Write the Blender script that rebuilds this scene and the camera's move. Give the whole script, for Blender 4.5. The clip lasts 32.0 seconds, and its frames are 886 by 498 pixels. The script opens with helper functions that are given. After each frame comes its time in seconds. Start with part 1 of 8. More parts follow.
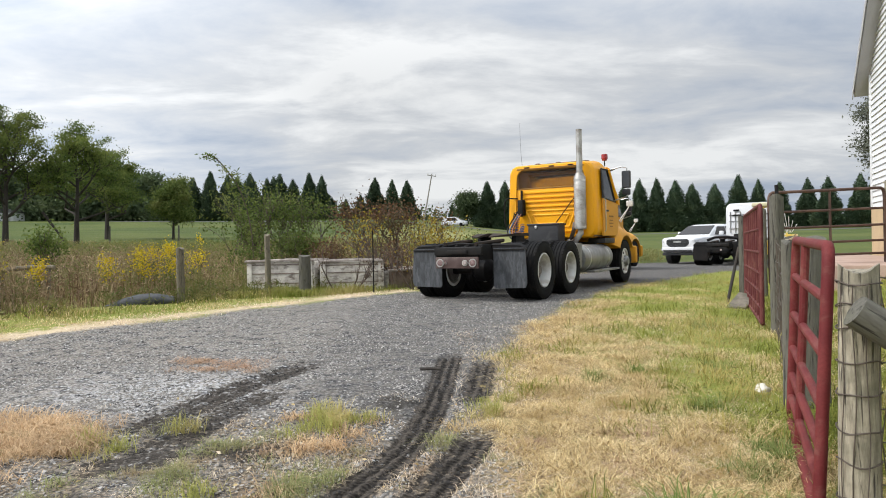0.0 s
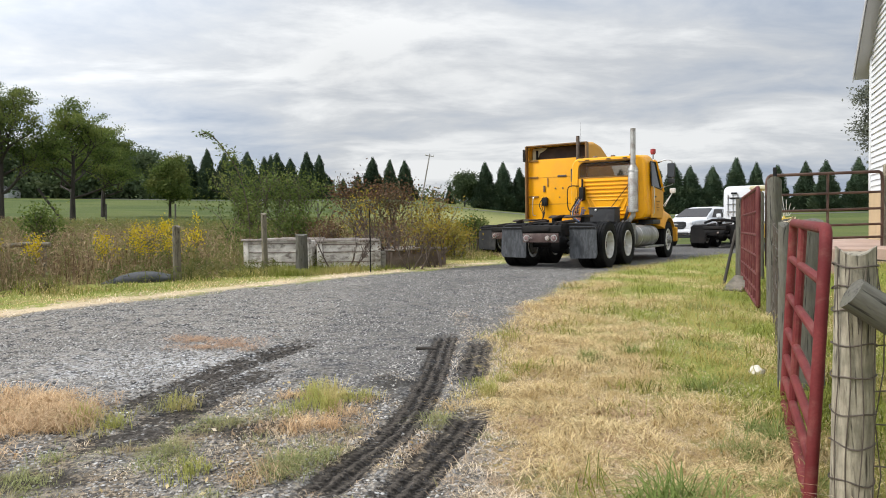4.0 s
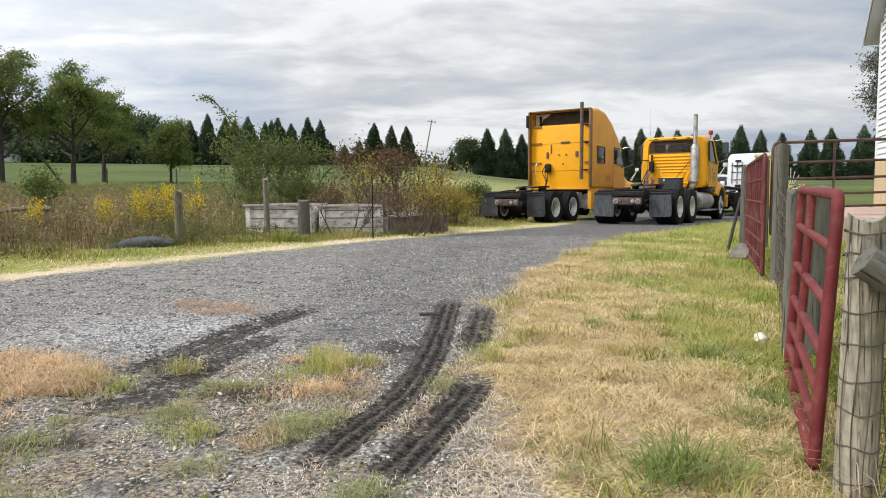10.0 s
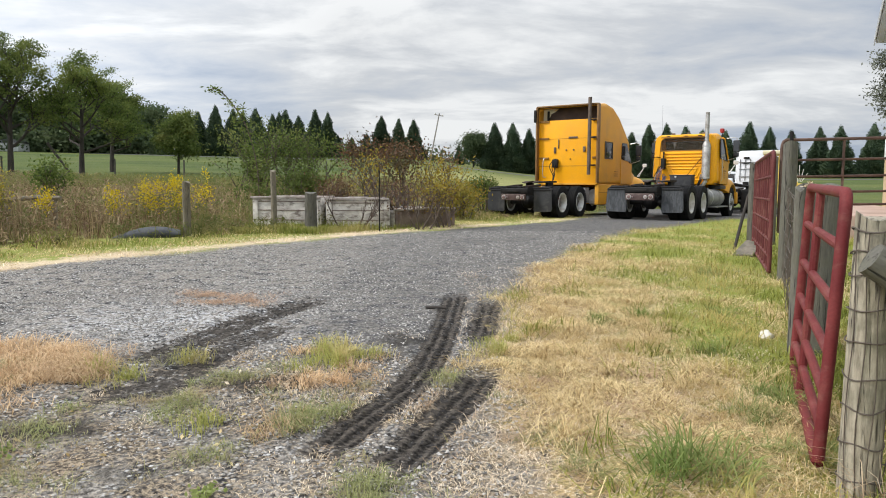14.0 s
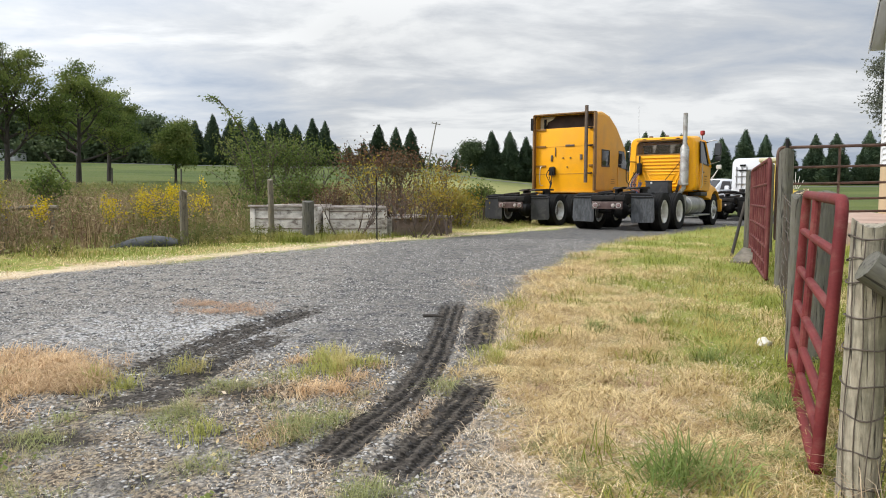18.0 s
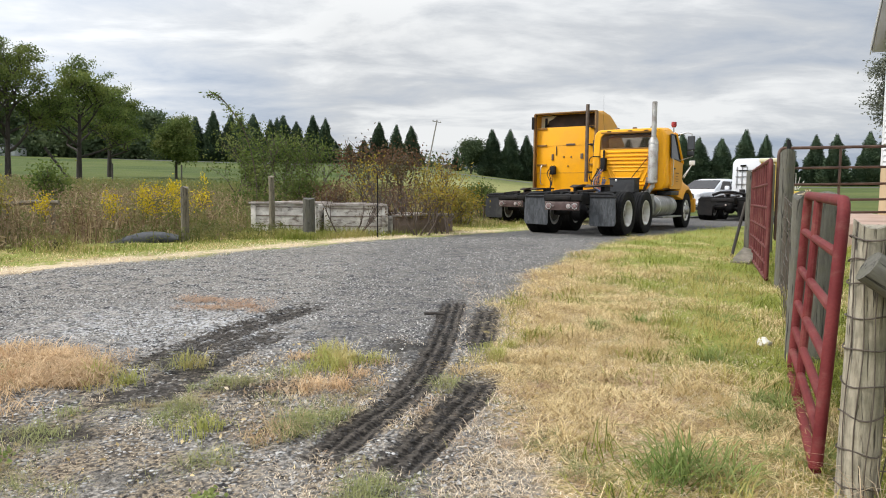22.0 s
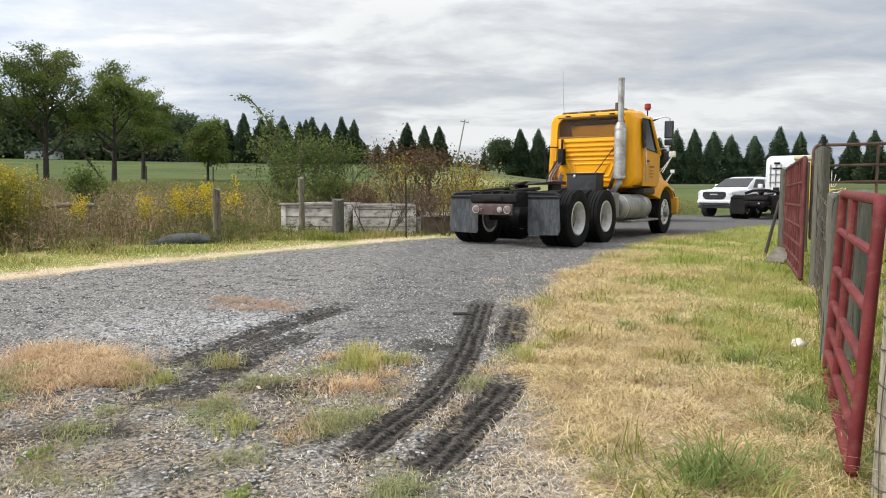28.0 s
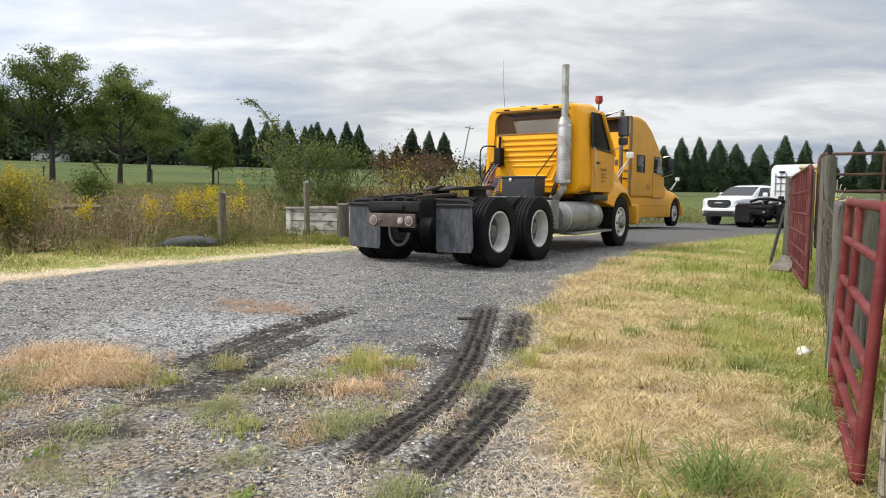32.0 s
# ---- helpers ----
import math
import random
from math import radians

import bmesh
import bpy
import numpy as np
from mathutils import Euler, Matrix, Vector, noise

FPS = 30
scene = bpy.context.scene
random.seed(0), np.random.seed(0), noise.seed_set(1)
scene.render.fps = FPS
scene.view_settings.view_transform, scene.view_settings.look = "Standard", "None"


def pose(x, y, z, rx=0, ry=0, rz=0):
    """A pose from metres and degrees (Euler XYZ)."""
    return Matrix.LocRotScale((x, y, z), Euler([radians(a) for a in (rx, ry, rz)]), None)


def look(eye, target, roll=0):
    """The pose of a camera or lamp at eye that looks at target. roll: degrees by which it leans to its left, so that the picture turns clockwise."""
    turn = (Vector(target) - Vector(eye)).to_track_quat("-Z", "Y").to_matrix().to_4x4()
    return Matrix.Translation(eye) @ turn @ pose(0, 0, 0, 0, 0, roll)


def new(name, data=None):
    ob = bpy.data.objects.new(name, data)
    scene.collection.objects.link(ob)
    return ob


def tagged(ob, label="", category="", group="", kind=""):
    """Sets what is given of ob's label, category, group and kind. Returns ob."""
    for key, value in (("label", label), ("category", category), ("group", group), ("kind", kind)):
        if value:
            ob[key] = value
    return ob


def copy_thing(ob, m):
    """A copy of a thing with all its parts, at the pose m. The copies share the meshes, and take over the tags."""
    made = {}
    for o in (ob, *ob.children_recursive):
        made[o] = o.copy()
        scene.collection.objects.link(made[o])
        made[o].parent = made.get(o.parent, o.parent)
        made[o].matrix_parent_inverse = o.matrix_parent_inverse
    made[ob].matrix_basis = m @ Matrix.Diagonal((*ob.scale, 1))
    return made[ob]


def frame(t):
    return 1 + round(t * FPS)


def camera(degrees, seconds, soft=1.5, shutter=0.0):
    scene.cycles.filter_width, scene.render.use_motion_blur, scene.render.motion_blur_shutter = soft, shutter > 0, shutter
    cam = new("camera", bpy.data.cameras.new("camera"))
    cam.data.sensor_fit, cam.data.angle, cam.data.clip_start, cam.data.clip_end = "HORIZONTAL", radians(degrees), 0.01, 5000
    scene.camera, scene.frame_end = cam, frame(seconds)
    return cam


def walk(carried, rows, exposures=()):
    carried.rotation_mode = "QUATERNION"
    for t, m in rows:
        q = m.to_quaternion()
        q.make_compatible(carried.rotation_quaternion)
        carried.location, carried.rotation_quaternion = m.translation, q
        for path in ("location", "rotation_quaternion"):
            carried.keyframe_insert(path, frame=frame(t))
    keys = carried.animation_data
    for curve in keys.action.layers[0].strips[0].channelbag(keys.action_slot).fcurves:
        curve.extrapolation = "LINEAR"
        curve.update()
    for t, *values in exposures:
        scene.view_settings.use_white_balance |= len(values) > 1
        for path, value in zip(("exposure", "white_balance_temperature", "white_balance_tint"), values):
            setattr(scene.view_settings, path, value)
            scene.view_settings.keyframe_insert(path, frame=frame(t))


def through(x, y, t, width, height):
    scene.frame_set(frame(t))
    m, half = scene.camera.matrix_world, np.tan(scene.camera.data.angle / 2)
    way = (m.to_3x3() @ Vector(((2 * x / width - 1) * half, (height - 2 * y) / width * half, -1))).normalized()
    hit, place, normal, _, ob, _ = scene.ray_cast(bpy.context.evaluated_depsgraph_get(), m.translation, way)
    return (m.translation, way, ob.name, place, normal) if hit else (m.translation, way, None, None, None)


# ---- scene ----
# ---- camera: held by hand, nearly still; 1.42 m above the ground at its foot ----
cam = camera(65.0, 32.0, soft=1.0, shutter=0.3)
EYE = 1.42

def held(x, y, z, yaw, pitch, roll):
    """Yaw to the right, pitch up, roll clockwise, in degrees."""
    return pose(x, y, EYE + z, 90 + pitch, 0, -yaw) @ pose(0, 0, 0, 0, 0, -roll)

CAMERA_ROWS = [
    (0.0, 0.025, -0.037, 0.017, 0.469, -0.312, 1.184),
    (0.5, 0.027, -0.039, 0.015, 0.649, -0.645, 1.066),
    (1.0, 0.025, -0.036, 0.015, 0.712, -0.898, 0.964),
    (1.5, 0.031, -0.029, 0.019, 0.558, -0.976, 0.986),
    (2.0, 0.028, -0.025, 0.015, 0.359, -1.016, 0.976),
    (2.5, 0.029, -0.036, 0.017, 0.143, -1.123, 1.045),
    (3.0, 0.031, -0.029, 0.016, 0.136, -1.279, 1.086),
    (3.5, 0.033, -0.024, 0.013, 0.264, -1.601, 1.025),
    (5.5, -0.002, -0.008, 0.004, 1.910, -2.595, -0.383),
    (6.0, -0.008, -0.003, 0.006, 1.883, -2.833, -0.410),
    (6.5, -0.007, 0.000, 0.007, 1.716, -3.176, -0.338),
    (7.0, -0.003, 0.007, 0.005, 1.429, -3.552, -0.161),
    (7.5, 0.002, 0.005, 0.003, 1.075, -3.893, 0.057),
    (8.0, 0.003, 0.003, 0.001, 0.771, -4.124, 0.218),
    (8.5, 0.006, 0.011, 0.000, 0.571, -4.288, 0.321),
    (9.0, 0.003, 0.007, 0.000, 0.532, -4.398, 0.357),
    (9.5, 0.008, 0.012, -0.001, 0.488, -4.519, 0.383),
    (10.0, 0.005, 0.010, -0.000, 0.527, -4.645, 0.421),
    (10.5, 0.007, 0.011, 0.001, 0.540, -4.809, 0.393),
    (11.0, 0.005, 0.002, -0.000, 0.530, -5.046, 0.199),
    (11.5, 0.001, 0.004, 0.001, 0.450, -5.315, 0.062),
    (12.0, 0.002, 0.005, -0.002, 0.288, -5.465, -0.015),
    (12.5, -0.003, -0.001, -0.005, 0.142, -5.485, -0.101),
    (13.0, -0.000, -0.000, 0.000, 0.000, -5.400, -0.000),
    (13.5, -0.002, -0.002, -0.001, 0.008, -5.262, -0.053),
    (14.0, -0.002, -0.005, -0.002, 0.039, -5.142, -0.220),
    (14.5, -0.006, -0.004, -0.002, 0.120, -5.036, -0.314),
    (16.5, -0.008, -0.017, -0.002, -0.002, -4.642, -0.251),
    (17.0, -0.009, -0.017, -0.003, -0.087, -4.637, -0.229),
    (17.5, -0.011, -0.018, -0.002, 0.012, -4.585, -0.123),
    (18.0, -0.001, -0.006, -0.001, 0.243, -4.472, -0.053),
    (18.5, -0.001, -0.003, -0.001, 0.494, -4.320, -0.079),
    (19.0, -0.006, -0.012, 0.002, 0.598, -4.276, -0.223),
    (19.5, -0.005, -0.013, -0.003, 0.549, -4.243, -0.409),
    (20.0, -0.009, -0.018, -0.002, 0.397, -4.344, -0.583),
    (20.5, -0.009, -0.018, -0.002, 0.240, -4.448, -0.629),
    (21.0, -0.013, -0.019, -0.002, 0.180, -4.529, -0.644),
    (21.5, -0.016, -0.020, -0.000, 0.179, -4.608, -0.588),
    (22.0, -0.020, -0.023, -0.001, 0.280, -4.629, -0.478),
    (22.5, -0.018, -0.022, 0.001, 0.410, -4.595, -0.308),
    (23.0, -0.012, -0.016, -0.001, 0.505, -4.515, -0.100),
    (23.5, -0.012, -0.018, -0.000, 0.601, -4.451, 0.141),
    (24.0, -0.007, -0.016, -0.003, 0.542, -4.455, 0.297),
    (24.5, -0.010, -0.019, -0.004, 0.399, -4.606, 0.402),
    (25.0, -0.013, -0.021, 0.000, 0.092, -4.872, 0.447),
    (25.5, -0.016, -0.024, -0.002, -0.345, -5.113, 0.349),
    (27.5, -0.025, -0.039, 0.000, -1.845, -4.791, -0.126),
    (28.0, -0.022, -0.040, 0.005, -2.053, -4.640, -0.096),
    (28.5, -0.016, -0.034, -0.003, -2.195, -4.584, -0.134),
    (29.0, -0.022, -0.040, -0.002, -2.256, -4.600, -0.164),
    (29.5, -0.022, -0.042, -0.000, -2.228, -4.577, -0.209),
    (30.0, -0.022, -0.042, -0.001, -2.181, -4.453, -0.249),
    (30.5, -0.035, -0.049, -0.006, -2.106, -4.258, -0.386),
    (31.0, -0.040, -0.055, -0.004, -2.150, -4.171, -0.454),
    (31.5, -0.045, -0.057, 0.001, -2.256, -4.170, -0.563),
    (32.0, -0.036, -0.052, -0.005, -2.356, -4.163, -0.644),
]
walk(cam, [(t, held(*r)) for t, *r in CAMERA_ROWS], [(0.0, -0.18), (3.5, -0.17), (6.0, -0.13), (32.0, -0.13)])

# ---- light: a broken overcast sky, soft high sun behind the camera's left shoulder ----
SUN_UP, SUN_TURN = 46.0, 262.0   # elevation; bearing, clockwise from +y


def make_world():
    w = bpy.data.worlds.new("overcast_sky")
    scene.world = w
    w.use_nodes = True
    nt = w.node_tree
    nt.nodes.clear()
    N, L = nt.nodes, nt.links
    out = N.new("ShaderNodeOutputWorld")
    bg = N.new("ShaderNodeBackground")
    sky = N.new("ShaderNodeTexSky")
    sky.sky_type, sky.sun_disc = "NISHITA", False
    sky.sun_elevation, sky.sun_rotation = radians(SUN_UP), radians(SUN_TURN)
    sky.air_density, sky.dust_density, sky.ozone_density = 1.0, 2.0, 1.0
    co = N.new("ShaderNodeTexCoord")
    # the cloud deck: the view direction projected on a flat layer overhead
    sep = N.new("ShaderNodeSeparateXYZ")
    L.new(co.outputs["Generated"], sep.inputs[0])

    def mth(op, a, b=None, c=None):
        n = N.new("ShaderNodeMath")
        n.operation = op
        for i, v in enumerate((a, b, c)):
            if v is None:
                continue
            if isinstance(v, (int, float)):
                n.inputs[i].default_value = v
            else:
                L.new(v, n.inputs[i])
        return n.outputs[0]
    zz = mth("ADD", mth("MAXIMUM", sep.outputs[2], 0.0), 0.16)
    px, py = mth("DIVIDE", sep.outputs[0], zz), mth("DIVIDE", sep.outputs[1], zz)
    com = N.new("ShaderNodeCombineXYZ")
    L.new(px, com.inputs[0])
    L.new(py, com.inputs[1])

    def noise_at(scale, detail, rough, dist, off, stretch):
        m = N.new("ShaderNodeMapping")
        m.inputs["Location"].default_value = off
        m.inputs["Rotation"].default_value = (0, 0, radians(12))
        m.inputs["Scale"].default_value = stretch
        L.new(com.outputs[0], m.inputs[0])
        n = N.new("ShaderNodeTexNoise")
        n.inputs["Scale"].default_value, n.inputs["Detail"].default_value = scale, detail
        n.inputs["Roughness"].default_value, n.inputs["Distortion"].default_value = rough, dist
        L.new(m.outputs[0], n.inputs["Vector"])
        return n.outputs["Fac"]
    big = noise_at(0.55, 5, 0.5, 0.35, (3.1, 1.7, 0), (0.75, 1.05, 1))
    fine = noise_at(2.3, 7, 0.6, 0.3, (7.3, 4.4, 0), (0.7, 1.0, 1))
    v = mth("ADD", mth("MULTIPLY", big, 0.62), mth("MULTIPLY", fine, 0.38))
    ramp = N.new("ShaderNodeValToRGB")
    els = ramp.color_ramp.elements
    els[0].position, els[0].color = 0.39, (0.535, 0.625, 0.77, 1)
    els[1].position, els[1].color = 0.59, (1.24, 1.26, 1.27, 1)
    for p, c in ((0.455, (0.72, 0.785, 0.885, 1)), (0.52, (0.90, 0.935, 0.98, 1))):
        e = els.new(p)
        e.color = c
    L.new(v, ramp.inputs[0])
    gain = N.new("ShaderNodeMixRGB")
    gain.blend_type = "MULTIPLY"
    gain.inputs[0].default_value = 1.0
    L.new(ramp.outputs[0], gain.inputs[1])
    gain.inputs[2].default_value = (CLOUD, CLOUD, CLOUD, 1)
    mix = N.new("ShaderNodeMixRGB")
    mix.inputs[0].default_value = 0.94
    L.new(sky.outputs[0], mix.inputs[1])
    L.new(gain.outputs[0], mix.inputs[2])
    # an overcast sky is about three times as bright overhead as near the horizon
    lift = mth("MULTIPLY_ADD", mth("MAXIMUM", mth("SUBTRACT", sep.outputs[2], 0.22), 0.0), 2.2, 1.0)
    # and brighter on the side where the sun stands behind the cloud
    sx, sy = math.sin(radians(SUN_TURN)), math.cos(radians(SUN_TURN))
    side = mth("ADD", mth("MULTIPLY", sep.outputs[0], sx), mth("MULTIPLY", sep.outputs[1], sy))
    lift = mth("MULTIPLY", lift, mth("MULTIPLY_ADD", mth("MAXIMUM", side, 0.0), 1.3, 1.0))
    zen = N.new("ShaderNodeVectorMath")
    zen.operation = "SCALE"
    L.new(mix.outputs[0], zen.inputs[0])
    L.new(lift, zen.inputs["Scale"])
    L.new(zen.outputs[0], bg.inputs[0])
    bg.inputs[1].default_value = 0.10
    L.new(bg.outputs[0], out.inputs[0])


CLOUD = 7.9
make_world()
sun_data = bpy.data.lights.new("sun", "SUN")
sun_data.energy, sun_data.angle, sun_data.color = 3.3, radians(11), (1.0, 0.955, 0.89)
sun = new("sun", sun_data)
_b, _e = radians(SUN_TURN), radians(SUN_UP)
sun.matrix_world = look((math.sin(_b) * math.cos(_e) * 60, math.cos(_b) * math.cos(_e) * 60, math.sin(_e) * 60), (0, 0, 0))


# ---- materials ----
class Graph:
    """A small builder of node materials."""

    def __init__(self, name):
        self.m = bpy.data.materials.new(name)
        self.m.use_nodes = True
        self.nt = self.m.node_tree
        self.nt.nodes.clear()
        self.out = self.node("ShaderNodeOutputMaterial")
        self.b = self.node("ShaderNodeBsdfPrincipled")
        self.link(self.b.outputs[0], self.out.inputs[0])

    def node(self, kind, **values):
        n = self.nt.nodes.new(kind)
        for k, v in values.items():
            self.put(n.inputs[k], v)
        return n

    def put(self, socket, v):
        if isinstance(v, bpy.types.NodeSocket):
            self.link(v, socket)
        elif isinstance(v, tuple) and len(v) == 3 and socket.type == "RGBA":
            socket.default_value = (*v, 1)
        else:
            socket.default_value = v

    def link(self, a, b):
        self.nt.links.new(a, b)

    def coords(self, which="Object"):
        return self.node("ShaderNodeTexCoord").outputs[which]

    def position(self):
        return self.node("ShaderNodeNewGeometry").outputs["Position"]

    def noise(self, vec, scale, detail=4, rough=0.55, dist=0.0):
        n = self.node("ShaderNodeTexNoise", Vector=vec, Scale=scale, Detail=detail, Roughness=rough, Distortion=dist)
        return n.outputs["Fac"]

    def scaled(self, vec, s):
        return self.node("ShaderNodeMapping", Vector=vec, Scale=s).outputs[0]

    def voronoi(self, vec, scale, feature="F1", out="Distance"):
        n = self.node("ShaderNodeTexVoronoi", Vector=vec, Scale=scale)
        n.feature = feature
        return n.outputs[out]

    def math(self, op, a, b=0.0, c=0.0):
        n = self.nt.nodes.new("ShaderNodeMath")
        n.operation = op
        for s, v in zip(n.inputs, (a, b, c)):
            self.put(s, v)
        return n.outputs[0]

    def ramp(self, fac, lo, hi):
        n = self.nt.nodes.new("ShaderNodeMapRange")
        n.interpolation_type = "SMOOTHSTEP"
        for k, v in (("Value", fac), ("From Min", lo), ("From Max", hi)):
            self.put(n.inputs[k], v)
        return n.outputs[0]

    def mix(self, fac, a, b, blend="MIX"):
        n = self.nt.nodes.new("ShaderNodeMixRGB")
        n.blend_type = blend
        self.put(n.inputs[0], fac)
        self.put(n.inputs[1], a)
        self.put(n.inputs[2], b)
        return n.outputs[0]

    def attr(self, name):
        n = self.nt.nodes.new("ShaderNodeAttribute")
        n.attribute_name = name
        return n.outputs["Fac"]

    def random(self):
        return self.nt.nodes.new("ShaderNodeObjectInfo").outputs["Random"]

    def island(self):
        return self.nt.nodes.new("ShaderNodeNewGeometry").outputs["Random Per Island"]

    def bump(self, height, strength, dist=0.01):
        n = self.node("ShaderNodeBump", Strength=strength, Distance=dist, Height=height)
        self.put(self.b.inputs["Normal"], n.outputs[0])

    def set(self, **values):
        for k, v in values.items():
            self.put(self.b.inputs[k.replace("_", " ")], v)
        return self.m


def surf(name, c1, c2, scale=6.0, rough=0.6, metal=0.0, bump=0.15, grain=60.0, dirt=None, dirt_amt=0.4, dirt_scale=2.0,
         stretch=(1, 1, 1), vary=0.0, spec=0.5, coat=0.0):
    """A worn surface: two tones in patches, a fine grain, and dirt in blotches."""
    g = Graph(name)
    co = g.scaled(g.coords(), stretch)
    big, fine = g.noise(co, scale, 5), g.noise(co, grain, 3)
    col = g.mix(g.ramp(big, 0.35, 0.65), c1, c2)
    col = g.mix(g.math("MULTIPLY", g.ramp(fine, 0.3, 0.75), 0.35), col, tuple(x * 0.72 for x in c1))
    r = g.math("MULTIPLY_ADD", big, 0.25, rough - 0.12)
    if dirt:
        d = g.math("MULTIPLY", g.ramp(g.noise(co, dirt_scale, 7, 0.65, 0.4), 0.48, 0.68), dirt_amt)
        col = g.mix(d, col, dirt)
        r = g.math("ADD", r, g.math("MULTIPLY", d, 0.2))
    if vary:
        h = g.node("ShaderNodeHueSaturation", Color=col, Value=g.math("MULTIPLY_ADD", g.random(), vary * 2, 1 - vary))
        col = h.outputs[0]
    g.set(Base_Color=col, Roughness=r, Metallic=metal)
    g.b.inputs["Specular IOR Level"].default_value = spec
    g.b.inputs["Coat Weight"].default_value = coat
    if bump:
        g.bump(g.math("ADD", big, g.math("MULTIPLY", fine, 0.5)), bump)
    return g.m


def leafy(name, c1, c2, c3, scale=0.7, rough=0.6, through=0.25):
    """Foliage: tone changes leaf by leaf and in larger patches."""
    g = Graph(name)
    isl = g.island()
    col = g.mix(isl, c1, c2)
    col = g.mix(g.ramp(g.noise(g.coords(), scale, 3), 0.45, 0.7), col, c3)
    h = g.node("ShaderNodeHueSaturation", Color=col, Value=g.math("MULTIPLY_ADD", g.random(), 0.3, 0.85))
    g.set(Base_Color=h.outputs[0], Roughness=rough)
    g.b.inputs["Specular IOR Level"].default_value = 0.12
    tr = g.node("ShaderNodeBsdfTranslucent", Color=h.outputs[0])
    mx = g.node("ShaderNodeMixShader", Fac=through)
    g.link(g.b.outputs[0], mx.inputs[1])
    g.link(tr.outputs[0], mx.inputs[2])
    g.link(mx.outputs[0], g.out.inputs[0])
    return g.m


def glass(name, tint, rough=0.05):
    g = Graph(name)
    n = g.noise(g.coords(), 3.0, 4)
    g.set(Base_Color=g.mix(n, tint, tuple(c * 1.6 for c in tint)), Roughness=g.math("MULTIPLY_ADD", n, 0.12, rough))
    g.b.inputs["Specular IOR Level"].default_value = 0.35
    return g.m


YELLOW = surf("truck_yellow_paint", (0.80, 0.355, 0.001), (0.85, 0.385, 0.002), 1.3, 0.46, 0, 0.02, 240, (0.42, 0.24, 0.07), 0.14, 1.6, spec=0.3, coat=0.08)
# fairing edges: dirt blotches over a brown that stands for shade
FAIRING = surf("shaded_fairing_trim", (0.17, 0.085, 0.025), (0.24, 0.125, 0.03), 4, 0.6, 0, 0.1, 80, (0.05, 0.035, 0.025), 0.5, 4)
# duller copy of the yellow: shade on hoods and sides put into colour
YELLOW_SHADE = surf("shaded_yellow_paint", (0.62, 0.285, 0.012), (0.68, 0.325, 0.022), 1.1, 0.5, 0, 0.03, 200, (0.40, 0.25, 0.10), 0.3, 1.5, spec=0.35)
GROOVE = surf("seam_sealer", (0.28, 0.13, 0.015), (0.2, 0.1, 0.02), 8, 0.7)
RUBBER = surf("tyre_rubber", (0.007, 0.007, 0.0075), (0.012, 0.0118, 0.0115), 5, 0.85, 0, 0.2, 90, (0.04, 0.037, 0.033), 0.22, 3, spec=0.15)
RIM_WHITE = surf("white_rim_paint", (0.66, 0.66, 0.64), (0.56, 0.55, 0.52), 5, 0.55, 0, 0.08, 90, (0.28, 0.22, 0.16), 0.45, 6)
FRAME_BLACK = surf("greasy_black_frame", (0.008, 0.008, 0.0085), (0.016, 0.015, 0.014), 4, 0.65, 0, 0.2, 70, (0.04, 0.03, 0.025), 0.3, 3, spec=0.18)
FLAP = surf("dusty_black_rubber", (0.028, 0.031, 0.035), (0.062, 0.067, 0.074), 6.0, 0.75, 0, 0.1, 50, (0.13, 0.136, 0.145), 0.5, 7.0, stretch=(2.5, 1, 0.7))
STEEL = surf("dull_chrome", (0.62, 0.62, 0.6), (0.5, 0.5, 0.49), 4, 0.34, 0.85, 0.05, 80, (0.25, 0.22, 0.19), 0.35, 4)
ALU = surf("weathered_aluminium", (0.31, 0.31, 0.30), (0.20, 0.20, 0.195), 3, 0.5, 0.6, 0.06, 70, (0.2, 0.18, 0.16), 0.5, 3)
MUFFLER = surf("heat_dulled_steel", (0.47, 0.46, 0.44), (0.33, 0.32, 0.30), 5, 0.48, 0.6, 0.06, 70, (0.17, 0.13, 0.10), 0.45, 5)
DARK_STACK = surf("sooty_stack_steel", (0.10, 0.075, 0.06), (0.16, 0.12, 0.09), 5, 0.5, 0.5, 0.1, 80)
RED_LENS = surf("red_lens", (0.26, 0.014, 0.014), (0.32, 0.025, 0.022), 20, 0.3, 0, 0.0)
TAIL_LENS = surf("dusty_tail_lens", (0.13, 0.075, 0.07), (0.27, 0.19, 0.18), 30, 0.45, 0, 0.0)
TAIL_LENS_PALE = surf("dusty_pale_lens", (0.34, 0.27, 0.25), (0.42, 0.36, 0.34), 30, 0.45, 0, 0.0)
# dirty disc tone, darkened further for the shade deep in the wheel
DISC_GREY = surf("dirty_shaded_wheel_disc", (0.13, 0.125, 0.12), (0.05, 0.047, 0.044), 11, 0.75, 0, 0.1, 60, (0.22, 0.2, 0.18), 0.4, 9)
HUB_GRIME = surf("grimy_wheel_hub", (0.10, 0.09, 0.08), (0.17, 0.15, 0.13), 8, 0.7, 0, 0.1, 60)
WHITE_LENS = surf("clear_lens", (0.6, 0.58, 0.55), (0.7, 0.68, 0.64), 20, 0.25, 0, 0.0)
LIGHT_BAR = surf("dirty_maroon_light_bar", (0.06, 0.032, 0.028), (0.11, 0.075, 0.066), 4, 0.6, 0, 0.1, 60, (0.2, 0.17, 0.15), 0.5, 4)
GLASS_DARK = glass("dark_cab_glass", (0.02, 0.017, 0.015))
